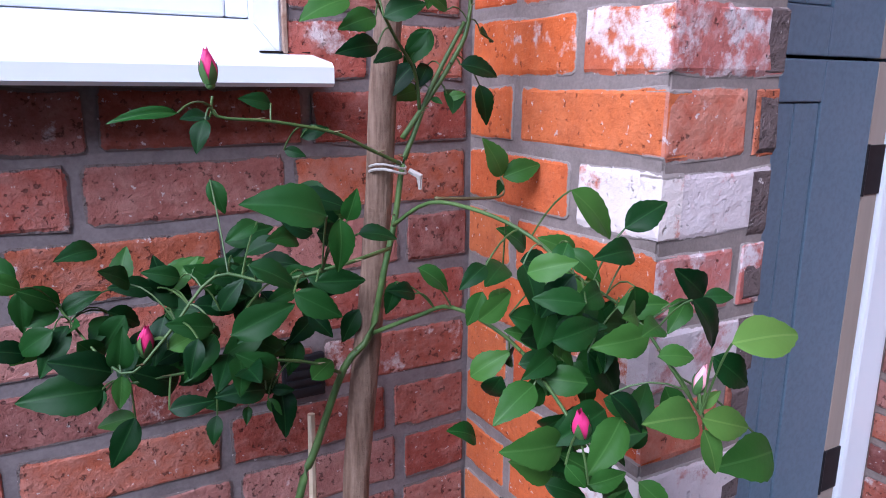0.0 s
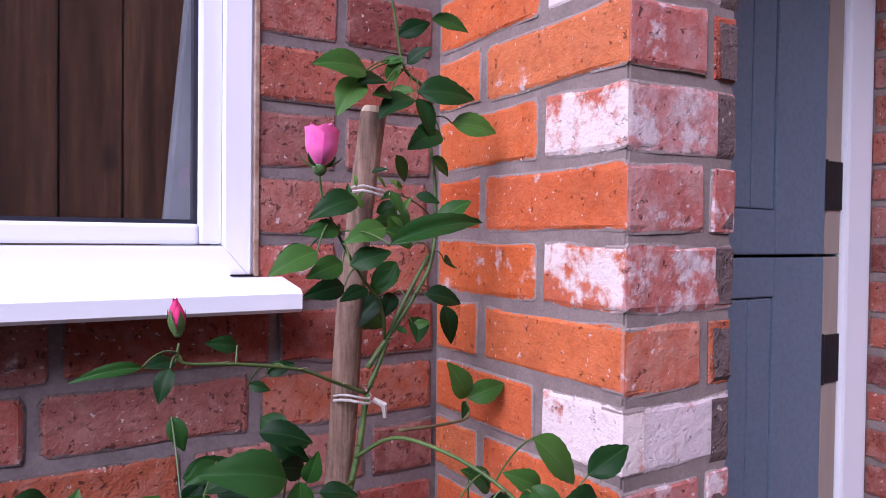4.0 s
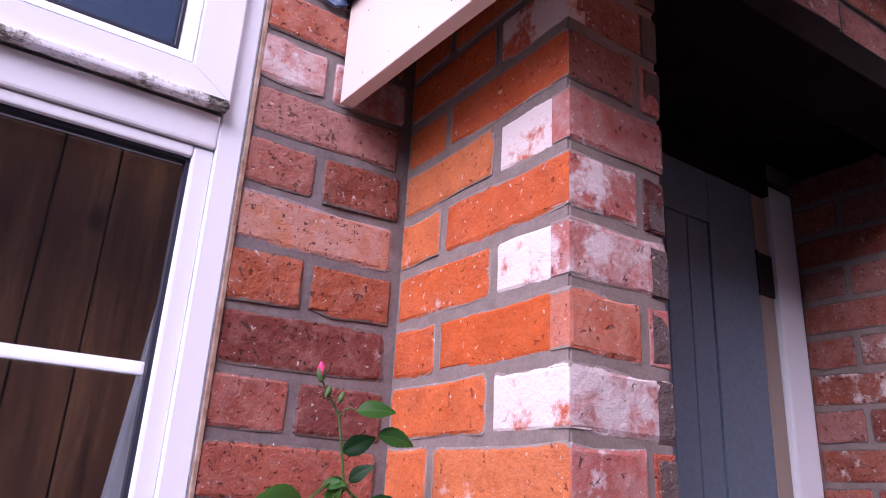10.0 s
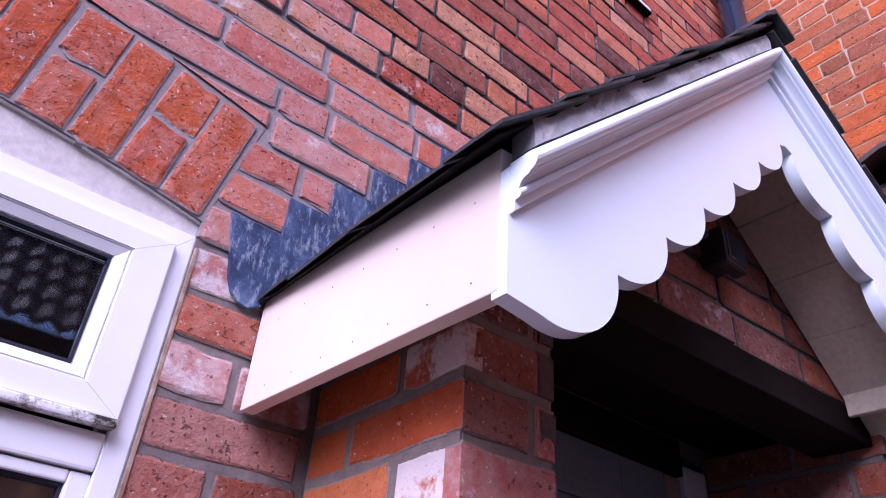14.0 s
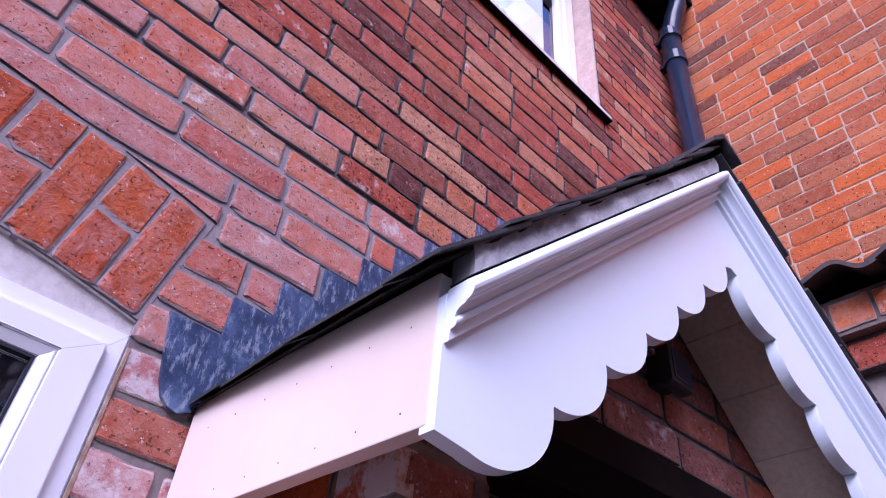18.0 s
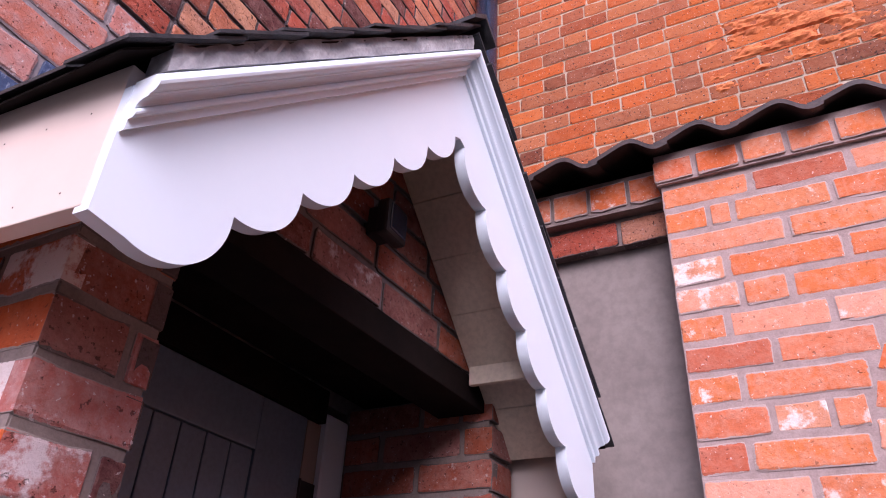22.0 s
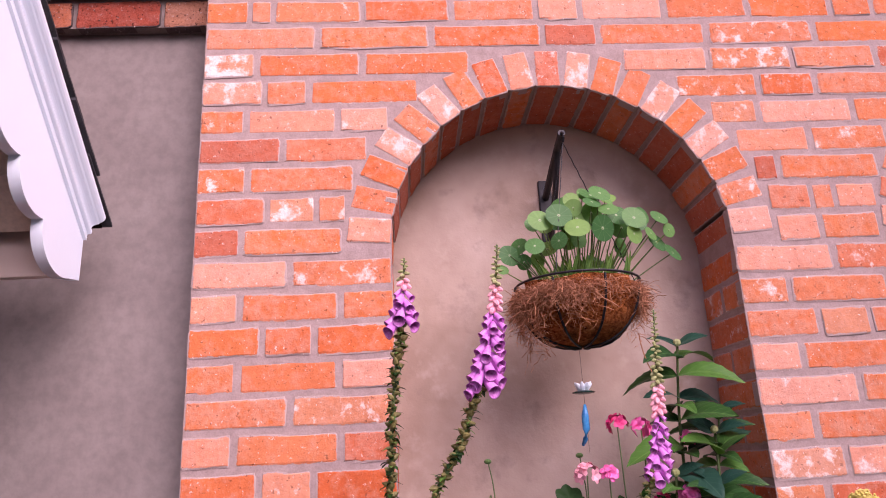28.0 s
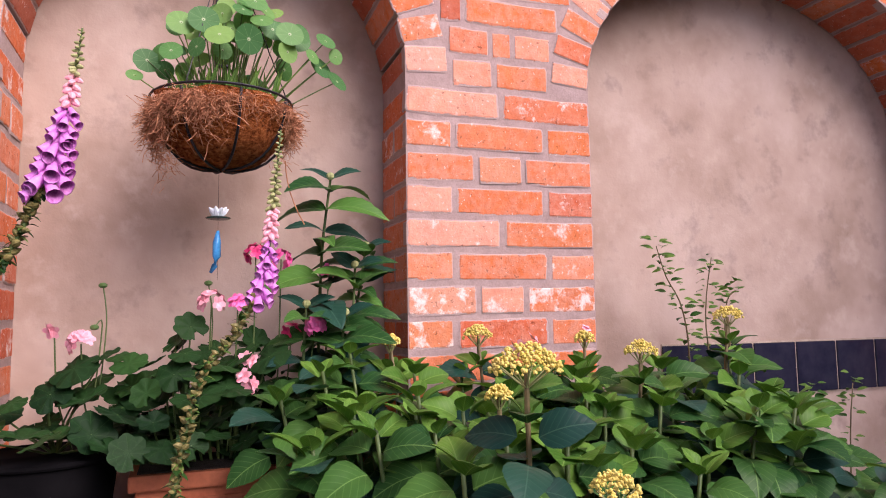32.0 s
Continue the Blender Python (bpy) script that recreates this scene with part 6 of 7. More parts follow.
stick = thing("garden_stake", "weathered grey-brown wooden stake with a cut top", "stake")
sb, st = Vector((0.262, 0.735, 0.0)), Vector((0.357, 0.690, 1.290))
pts = [sb.lerp(st, i / 12) + Vector((0.003 * math.sin(i * 1.7), 0.002 * math.cos(i * 2.3), 0)) for i in range(13)]
part("shaft", tube(pts, [0.0172 - 0.0003 * i + 0.0005 * math.sin(i * 2.1) for i in range(13)], 14), CANE, stick, smooth=True)
part("cut_end", tube([pts[-1] + Vector((0, 0, -0.001)), pts[-1] + Vector((0.001, 0, 0.006))], [0.0138, 0.0112], 12), CANE_END, stick, "pale splintered cut end")
peg = thing("cane_peg", "thin pale split cane peg in front of bricks", "cane")
part("shaft", tube([(0.262, 0.762, 0.0), (0.271, 0.76, 0.702)], [0.005, 0.0045], 7), CANE_END, peg)
rose = thing("rose_bush", "climbing rose with dark green toothed leaves tied to a stake", "rose bush")
tie_m = plain_noise("white twine", (0.40, 0.37, 0.33), (0.58, 0.54, 0.49), 200, 0.8, 0.4, 0.001)
for tx, ty, tz, name in ((0.340, 0.697, 0.992, "twine"), (0.352, 0.692, 1.205, "twine")):
    tie = thing("twine_tie", "white twine knotted round the stake and stem", "twine", group="twine ties")
    loop = [(tx + 0.019 * math.cos(a), ty - 0.006 + 0.021 * math.sin(a), tz + 0.003 * math.sin(2 * a)) for a in (2 * math.pi * i / 14 for i in range(15))]
    part("loop", tube(loop, 0.0015, 6), tie_m, tie)
    part("loop", tube([(x, y, z + 0.005) for x, y, z in loop], 0.0012, 6), tie_m, tie)
    part("loose_end", tube([(tx + 0.018, ty - 0.02, tz), (tx + 0.028, ty - 0.024, tz - 0.006), (tx + 0.030, ty - 0.022, tz - 0.020)], [0.003, 0.004, 0.002], 6), tie_m, tie)
STEMS = {
    "main": [(0.235, 0.7, 0.638), (0.256, 0.7, 0.693), (0.287, 0.69, 0.783), (0.315, 0.685, 0.817), (0.33, 0.68, 0.887), (0.344, 0.68, 0.946), (0.352, 0.68, 0.996), (0.367, 0.68, 1.033), (0.387, 0.68, 1.079), (0.424, 0.68, 1.142)],
    "upper": [(0.352, 0.68, 1.025), (0.378, 0.68, 1.059), (0.408, 0.68, 1.1), (0.429, 0.68, 1.142), (0.443, 0.7, 1.218), (0.447, 0.72, 1.271)],
    "upper_left": [(0.372, 0.68, 1.053), (0.361, 0.67, 1.091), (0.331, 0.65, 1.121), (0.301, 0.63, 1.155), (0.277, 0.62, 1.196), (0.273, 0.62, 1.231)],
    "tip": [(0.434, 0.7, 1.32), (0.403, 0.7, 1.343), (0.394, 0.7, 1.379), (0.386, 0.7, 1.416), (0.372, 0.7, 1.437), (0.361, 0.7, 1.454)],
    "side_left": [(0.349, 0.68, 0.999), (0.309, 0.67, 1.017), (0.27, 0.66, 1.034), (0.208, 0.65, 1.046), (0.162, 0.65, 1.051), (0.159, 0.65, 1.068)],
    "low_left": [(0.28, 0.685, 0.78), (0.238, 0.67, 0.806), (0.179, 0.66, 0.821), (0.123, 0.66, 0.821), (0.075, 0.66, 0.82)],
    "mid_left": [(0.328, 0.66, 0.916), (0.257, 0.62, 0.915), (0.199, 0.64, 0.902), (0.153, 0.66, 0.908), (0.105, 0.65, 0.86), (0.068, 0.65, 0.835), (0.027, 0.72, 0.88)],
    "arch_right": [(0.336, 0.67, 0.937), (0.352, 0.62, 0.967), (0.373, 0.56, 0.966), (0.394, 0.51, 0.95), (0.422, 0.48, 0.918), (0.462, 0.45, 0.885), (0.453, 0.4, 0.862), (0.42, 0.335, 0.851)],
    "low_right": [(0.318, 0.685, 0.818), (0.35, 0.64, 0.846), (0.367, 0.6, 0.864), (0.38, 0.52, 0.855), (0.371, 0.44, 0.834), (0.372, 0.41, 0.813)],
    "side_right": [(0.369, 0.64, 0.967), (0.428, 0.66, 0.96), (0.478, 0.68, 0.958), (0.48, 0.69, 0.979)],
}
STEMS["main"] = [(0.19, 0.72, 0.0), (0.205, 0.71, 0.45)] + STEMS["main"]
STEMS["tip"] = [(0.447, 0.72, 1.271)] + STEMS["tip"]
thick = {"main": (0.0052, 0.0022), "upper": (0.003, 0.002), "arch_right": (0.0022, 0.0013), "low_right": (0.0026, 0.0014)}
ways = {}
rr = random.Random(11)
for key, pts in STEMS.items():
    a, b = thick.get(key, (0.0021, 0.0011))
    ob, ways[key] = stalk(rose, pts, a, b, STEM if key not in ("side_right",) else STEM_BR)
    # thorns
    for p in ways[key][3::5]:
        d = Vector((rr.uniform(-1, 1), rr.uniform(-1, 0.2), 0.2)).normalized()
        part("thorn", tube([p, p + d * 0.009], [0.0014, 0.0003], 4), STEM_BR, ob)


def rose_leaf(base, tip, young=False, wide=1.0):
    b, t = Vector(base), Vector(tip)
    way = t - b
    up = Vector((-0.25 + rr.uniform(-0.45, 0.45), -1.0 + rr.uniform(-0.3, 0.35), 0.5 + rr.uniform(-0.2, 0.3)))
    light = rr.random() < (0.45 if b.x > 0.33 else 0.12)
    data = YOUNG_LEAVES[0] if young else MID_LEAVES[rr.randrange(2)] if light else ROSE_LEAVES[rr.randrange(4)]
    set_leaf(data, rose, b, way, up, way.length * (0.84 if young else 0.94), "leaf", wide)


def nearest(p, keys):
    best = None
    for k in keys:
        for q in ways[k]:
            d = (q - p).length
            if best is None or d < best[0]:
                best = (d, q)
    return best[1]


for spray, keys in ((LEFT_SPRAY, ("mid_left", "low_left")), (LOW_SPRAY, ("mid_left", "low_left", "main")), (RIGHT_SPRAY, ("arch_right", "side_right")), (RIGHT_LOW, ("arch_right", "low_right")), (TOP_SPRAY, ("upper", "upper_left", "tip")), (MID_SPRAY, ("upper_left", "side_left", "upper"))):
    for i, q in enumerate(spray):
        b, t = Vector(q[:3]), Vector(q[3:])
        young = (spray is RIGHT_LOW and i in (1, 2, 3, 4)) or (spray is RIGHT_SPRAY and i in (13, 14, 15)) and i == 14
        rose_leaf(b, t, young, 0.42 if (spray is TOP_SPRAY and i == 16) or (spray is MID_SPRAY and i == 13) else 1.0)
        s = nearest(b, keys)
        if (s - b).length > 0.006:
            part("leaf_stalk", tube(bend(s, b, 0.006, 5), [0.0009] * 6, 5), STEM, rose)
# the inner leaves of the two thick sprays, behind the outer ones
for key, cen, spread, cnt in (("mid_left", (0.155, 0.70, 0.855), (0.13, 0.04, 0.065), 84), ("arch_right", (0.42, 0.47, 0.862), (0.055, 0.075, 0.065), 58), ("low_right", (0.40, 0.46, 0.79), (0.06, 0.06, 0.08), 34), ("upper", (0.395, 0.70, 1.14), (0.05, 0.03, 0.10), 12), ("mid_left", (0.24, 0.70, 0.93), (0.06, 0.03, 0.04), 10)):
    for i in range(cnt):
        c = Vector([q + s * max(-1.2, min(1.2, rr.gauss(0, 0.6))) for q, s in zip(cen, spread)])
        c.x = min(c.x, 0.495)
        c.y = min(c.y, 0.80)
        way = Vector((rr.uniform(-1, 1), rr.uniform(-0.8, 0.4), rr.uniform(-0.9, 0.5))).normalized()
        rose_leaf(c, c + way * rr.uniform(0.034, 0.056))
        s = nearest(c, (key,))
        if (s - c).length < 0.06 and i % 2 == 0:
            part("leaf_stalk", tube(bend(s, c, 0.008, 4), [0.0008] * 5, 4), STEM, rose)
part("bud_stalk", tube(bend((0.105, 0.65, 0.86), (0.089, 0.66, 0.85), 0.004, 4), 0.0016, 5), STEM, rose)
part("bud_stalk", tube(bend((0.42, 0.335, 0.851), (0.419, 0.34, 0.872), 0.002, 4), 0.0016, 5), STEM, rose)
rosebud("rosebud", (0.158, 0.65, 1.078), 0.0185, (-0.1, -0.1, 1), PINK_DK, "small deep pink closed rosebud on an arching stem")
rosebud("rosebud", (0.089, 0.66, 0.846), 0.018, (0.1, -0.3, 1), PINK_DK, "small deep pink closed rosebud among dark leaves")
rosebud("rosebud", (0.372, 0.405, 0.812), 0.019, (-0.3, -0.2, 1), PINK_DK, "small pink rosebud opening above lower leaves")
rosebud("rosebud", (0.419, 0.34, 0.868), 0.013, (0.1, -0.2, 1), PINK_LT, "tiny green and pink rosebud on a young shoot")
rosebud("rosebud", (0.274, 0.62, 1.224), 0.031, (0.02, -0.1, 1), PINK, "bright pink half-open rosebud beside the stake", 1.5)
rosebud("rosebud", (0.361, 0.70, 1.453), 0.0125, (-0.15, -0.1, 1), PINK_DK, "tiny red closed rosebud at the top shoot")
rosebud("rosebud", (0.368, 0.698, 1.436), 0.008, (0.3, -0.1, 1), SEPAL, "tiny green rosebud below the top shoot")
rosebud("rosebud", (0.385, 0.70, 1.432), 0.008, (0.3, -0.1, 1), SEPAL, "tiny green rosebud on the side shoot")
for b, t in (((0.394, 0.70, 1.379), (0.432, 0.69, 1.40)), ((0.43, 0.69, 1.40), (0.475, 0.675, 1.395)), ((0.40, 0.70, 1.35), (0.375, 0.68, 1.345)), ((0.405, 0.70, 1.35), (0.425, 0.68, 1.37))):
    rose_leaf(b, t)
# curled young leaves at the stake's top
for i in range(13):
    c = Vector((0.352 + rr.uniform(-0.03, 0.035), 0.672 + rr.uniform(-0.012, 0.008), 1.205 + rr.uniform(-0.025, 0.022)))
    d = Vector((rr.uniform(-1, 1), rr.uniform(-0.6, 0.1), rr.uniform(-0.4, 0.7))).normalized()
    rose_leaf(c, c + d * rr.uniform(0.014, 0.026), i % 3 > 0, 0.7)
# dark vent in the wall behind the stem
vent = thing("wall_vent", "small black vent opening low in brick wall", "vent")
part("frame", box(0.262, 0.318, AY - 0.004, AY + 0.006, 0.685, 0.742, 0.002), BLACK, vent)
for i in range(4):
    part("slat", box(0.267, 0.313, AY - 0.006, AY + 0.002, 0.692 + i * 0.012, 0.699 + i * 0.012), BLACK, vent)

# ---- foxgloves ----
BELL = None


def bell_mesh():
    """A foxglove bell along +x: a flared tube with a rolled lip."""
    prof = [(0.0, 0.07), (0.10, 0.12), (0.3, 0.18), (0.6, 0.21), (0.86, 0.235), (0.97, 0.285), (1.0, 0.30)]
    bm = bmesh.new()
    rings = []
    for s, r in prof + [(0.97, 0.27), (0.86, 0.21), (0.6, 0.18), (0.3, 0.14)]:
        ring = []
        for k in range(10):
            t = 2 * math.pi * k / 10
            lip = 0.12 * max(0, -math.sin(t)) if s > 0.9 else 0
            ring.append(bm.verts.new((s + lip, r * math.cos(t), r * math.sin(t) * 0.9 - 0.08 * s * s)))
        rings.append(ring)
    for i, (a, b) in enumerate(zip(rings, rings[1:])):
        for k in range(10):
            f = bm.faces.new((a[k], a[(k + 1) % 10], b[(k + 1) % 10], b[k]))
            f.material_index = 1 if i >= 7 else 0
    bm.faces.new(rings[0][::-1])
    me = bpy.data.meshes.new("bell")
    bm.to_mesh(me)
    bm.free()
    me.materials.append(PURPLE)
    me.materials.append(PURPLE_IN)
    me.shade_smooth()
    return me


BELL = bell_mesh()
bm = ellipsoid((0.5, 0, 0), 0.3, 0.5, 7, 5, way=(1, 0, 0), pointed=0.3)
BUDM = bpy.data.meshes.new("bud")
bm.to_mesh(BUDM)
bm.free()
BUDM.materials.append(BUD_GR)
BUDP = BUDM.copy()
BUDP.materials.clear()
BUDP.materials.append(PINK_LT)
bm = ellipsoid((0.45, 0, 0), 0.34, 0.5, 7, 5, way=(1, 0, 0), pointed=0.8)
PODM = bpy.data.meshes.new("seed_pod")
bm.to_mesh(PODM)
bm.free()
PODM.materials.append(plain_noise("foxglove seed pod", (0.07, 0.075, 0.018), (0.27, 0.235, 0.075), 70, 0.6, 0.3, 0.001))


def foxglove(label, pts, f_top, f_low, buds, face, seed, bell=0.042, bare=0.25):
    """A spike along pts; bells from f_low to f_top of its length, buds above and pods below."""
    fg = thing("foxglove", label, "foxglove", "foxgloves by the wall")
    _, way = stalk(fg, pts, 0.0065, 0.0016, STEM, "stem")
    r = random.Random(seed)
    n = len(way) - 1
    total = sum((b - a).length for a, b in zip(way, way[1:]))

    def at(s):
        left = s * total
        for a, b in zip(way, way[1:]):
            d = (b - a).length
            if left <= d:
                return a.lerp(b, left / d), (b - a).normalized()
            left -= d
        return way[-1], (way[-1] - way[-2]).normalized()
    f = Vector(face).normalized()
    s = 1.0
    k = 0
    while s > bare:
        p, up = at(s)
        ang = k * 2.4
        sd = f.cross(Vector((0, 0, 1)))
        out = (f * (0.55 + 0.45 * math.cos(ang)) + sd * 0.95 * math.sin(ang)).normalized() if f_low <= s < 1 else Vector((math.cos(ang), math.sin(ang), 0))
        if s > f_top:
            size = 0.006 + 0.016 * (1 - s) / max(1e-3, 1 - f_top)
            set_leaf(BUDM if s > f_top + buds else BUDP, fg, p, out + Vector((0, 0, 0.25 - 1.1 * (1 - s) / max(1e-3, 1 - f_top))), (0, 0, 1), size, "bud")
            s -= 0.0042 / total
        elif s > f_low:
            grow = min(1.0, 0.55 + 0.6 * (f_top - s) / max(1e-3, f_top - f_low))
            set_leaf(BELL, fg, p, out + Vector((0, 0, -0.85)), (0, 0, 1), 1.04 * bell * grow * r.uniform(0.92, 1.06), "bell")
            s -= 0.0056 / total
        else:
            set_leaf(PODM, fg, p, out + Vector((r.uniform(-0.4, 0.4), r.uniform(-0.4, 0.4), 0.45 + r.uniform(-0.5, 0.5))), (0, 0, 1), r.uniform(0.013, 0.021), "seed_pod")
            for e in range(2):
                set_leaf(ROSE_LEAVES[k % 4] if (k + e) % 3 else YOUNG_LEAVES[0], fg, p, out + Vector((r.uniform(-0.8, 0.8), r.uniform(-0.8, 0.8), r.uniform(-0.6, 0.7))), (0, 0, 1), r.uniform(0.014, 0.024), "sepal", 1.0)
            s -= 0.0048 / total
        k += 1
    return fg


TOCAM = (-1, 0.15, 0)
foxglove("tall purple foxglove with last bells above seed pods", [(1.47, -0.43, 0.0), (1.48, -0.45, 0.8), (1.485, -0.470, 1.262), (1.489, -0.485, 1.549), (1.49, -0.505, 1.69), (1.49, -0.512, 1.814)], 0.968, 0.934, 0.01, TOCAM, 3, bare=0.52)
foxglove("tall leaning foxglove with dense purple bells and pink buds", [(1.44, -0.36, 0.0), (1.445, -0.43, 0.8), (1.448, -0.515, 1.283), (1.45, -0.60, 1.46), (1.45, -0.65, 1.59), (1.45, -0.675, 1.70), (1.45, -0.689, 1.823)], 0.934, 0.863, 0.025, TOCAM, 5, bare=0.50)
foxglove("slender foxglove with pink-purple bells and cream buds", [(1.45, -0.72, 0.0), (1.50, -0.80, 0.8), (1.523, -0.868, 1.219), (1.55, -0.93, 1.32), (1.566, -0.985, 1.43), (1.566, -1.0, 1.55), (1.566, -1.015, 1.71)], 0.885, 0.82, 0.03, TOCAM, 8, 0.033, bare=0.56)
foxglove("short foxglove spike with small purple bells", [(1.48, -0.36, 0.0), (1.49, -0.38, 0.8), (1.5, -0.392, 1.166), (1.5, -0.383, 1.272)], 0.972, 0.87, 0.0, TOCAM, 12, 0.036, bare=0.55)
foxglove("green foxglove spike in bud before grey render", [(1.78, 0.09, 0.0), (1.79, 0.10, 0.7), (1.8, 0.102, 1.112), (1.8, 0.101, 1.266)], 0.985, 0.983, -0.01, TOCAM, 14, 0.012, bare=0.6)

# ---- hanging basket ----
basket = thing("hanging_basket", "wire hanging basket lined with brown coir", "hanging basket")
BCX, BCY, BRZ, BRR, BDP = 1.785, -0.917, 1.812, 0.143, 0.138
m, n, l, b = material("coir fibre", (0.2, 0.08, 0.03), 0.95, 0, 0.1)
cf = noise_tex(n, l, 90, 5, 0.75, stretch=(1, 1, 1.6))
l.new(ramp(n, l, cf, [(0.3, (0.035, 0.010, 0.004)), (0.46, (0.27, 0.075, 0.018)), (0.68, (0.52, 0.19, 0.055))]), b.inputs["Base Color"])
bump(n, l, b, cf, 1.0, 0.012)
COIR = m
COIR_F = plain_noise("loose coir strands", (0.26, 0.10, 0.042), (0.58, 0.29, 0.15), 60, 0.9, 0.0)
rb = random.Random(21)
verts, faces = [], []
for j in range(9):
    a = math.pi / 2 * j / 8
    for k in range(28):
        t = 2 * math.pi * k / 28
        rib = 1.03 - 0.11 * abs(math.cos((t - 0.2) * 4)) ** 4
        q = BRR * (math.cos(a) ** 0.8) * rib * (1 + rb.uniform(-0.025, 0.025))
        verts.append((BCX + q * math.cos(t), BCY + q * math.sin(t), BRZ - BDP * math.sin(a) + rb.uniform(-0.004, 0.004)))
for j in range(8):
    for k in range(28):
        faces.append((j * 28 + k, j * 28 + (k + 1) % 28, j * 28 + 28 + (k + 1) % 28, j * 28 + 28 + k))
raw("liner", verts, faces, COIR, basket, "brown coir liner", True)
part("soil", ellipsoid((BCX, BCY, BRZ - 0.03), BRR * 0.93, 0.02, 16, 6), TIMBER_SHADE, basket)
part("rim", tube([(BCX + BRR * 1.02 * math.cos(t), BCY + BRR * 1.02 * math.sin(t), BRZ + 0.006) for t in (2 * math.pi * i / 32 for i in range(33))], 0.0028, 6), BLACK, basket)
for k in range(8):
    t = 2 * math.pi * k / 8 + 0.2
    pts = [(BCX + BRR * 1.035 * math.cos(a) ** 0.8 * math.cos(t), BCY + BRR * 1.035 * math.cos(a) ** 0.8 * math.sin(t), BRZ - BDP * 1.02 * math.sin(a)) for a in (math.pi / 2 * j / 8 * 0.98 for j in range(9))]
    part("rib", tube(pts, 0.0030, 5), BLACK, basket)
# loose strands hanging over the rim and below
v, fcs = [], []
for i in range(5200):
    t = rb.uniform(0, 2 * math.pi)
    heavy = rb.random() < 0.74
    if heavy:
        t = rb.choice((rb.gauss(1.75, 0.42), rb.gauss(4.75, 0.30), rb.gauss(2.6, 0.35)))
    lobe = 0.5 + 0.5 * math.cos(8 * (t - 0.2) + math.pi)
    drop = abs(rb.gauss(0, 0.006 + 0.016 * lobe + (0.016 if heavy else 0) + (0.022 if heavy and 1.2 < t < 2.2 else 0)))
    a = min(drop / BDP, 0.8)
    out = 1.0 + (rb.uniform(0, 0.075) if heavy else rb.uniform(0, 0.05))
    p = Vector((BCX + BRR * out * math.cos(t) * math.sqrt(1 - 0.5 * a * a), BCY + BRR * out * math.sin(t) * math.sqrt(1 - 0.5 * a * a), BRZ - 0.012 - drop + rb.uniform(-0.004, 0.008)))
    d = Vector((-math.sin(t) * rb.uniform(-1, 1), math.cos(t) * rb.uniform(-1, 1), rb.uniform(-0.9, 0.15))) + Vector((math.cos(t), math.sin(t), 0)) * rb.uniform(-0.15, 0.18)
    L = rb.uniform(0.010, 0.028) if heavy else rb.uniform(0.008, 0.020)
    curl = Vector((rb.uniform(-1, 1), rb.uniform(-1, 1), rb.uniform(-1, 0.4))) * L * 1.3
    sd = Vector((rb.uniform(-1, 1), rb.uniform(-1, 1), rb.uniform(-1, 1))).normalized() * rb.uniform(0.0004, 0.0009)
    for s in range(6):
        u = s / 5
        q = p + d * L * u + curl * u * u + curl.cross(d) * math.sin(5 * u + i) * 0.35
        v += [q - sd, q + sd]
    o = len(v) - 12
    fcs += [(o + e, o + e + 1, o + e + 3, o + e + 2) for e in (0, 2, 4, 6, 8)]
raw("coir_fringe", v, fcs, COIR_F, basket, "frayed coir strands")["kind"] = "stuff"
part("root_strand", tube(bend((1.78, -1.05, 1.70), (1.77, -1.09, 1.56), 0.01, 6, (0, 1, 0)), [0.0014] * 7, 5), COIR_F, basket)
HOOK = Vector((1.795, -0.922, 2.195))
for k in range(3):
    t = 2 * math.pi * k / 3 + 2.6
    e = Vector((BCX + BRR * math.cos(t), BCY + BRR * math.sin(t), BRZ + 0.006))
    part("chain", tube([HOOK.lerp(e, i / 24) + Vector((0.0016 * (-1) ** i, 0, 0)) for i in range(25)], 0.0013, 4), BLACK, basket)
brk = thing("wall_bracket", "black iron hanging basket bracket fixed to render", "bracket")
part("back_plate", box(IX - 0.010, IX + 0.002, -0.945, -0.907, 2.0, 2.205, 0.003), BLACK, brk)
part("arm", tube([(IX - 0.006, -0.926, 2.15), (1.95, -0.925, 2.19), (1.86, -0.924, 2.212), (1.795, -0.922, 2.222)], 0.010, 8), BLACK, brk)
part("strut", tube(bend((IX - 0.006, -0.926, 2.02), (1.87, -0.924, 2.205), -0.03, 8), 0.0085, 8), BLACK, brk)
part("hook", tube([(1.795, -0.922, 2.222), (1.785, -0.922, 2.215), (1.783, -0.922, 2.205), (1.79, -0.922, 2.196), (1.798, -0.922, 2.2)], 0.004, 6), BLACK, brk)
for z in (2.02, 2.18):
    part("screw", tube([(IX - 0.010, -0.926, z), (IX - 0.007, -0.926, z)], 0.005, 8), LEAD, brk)
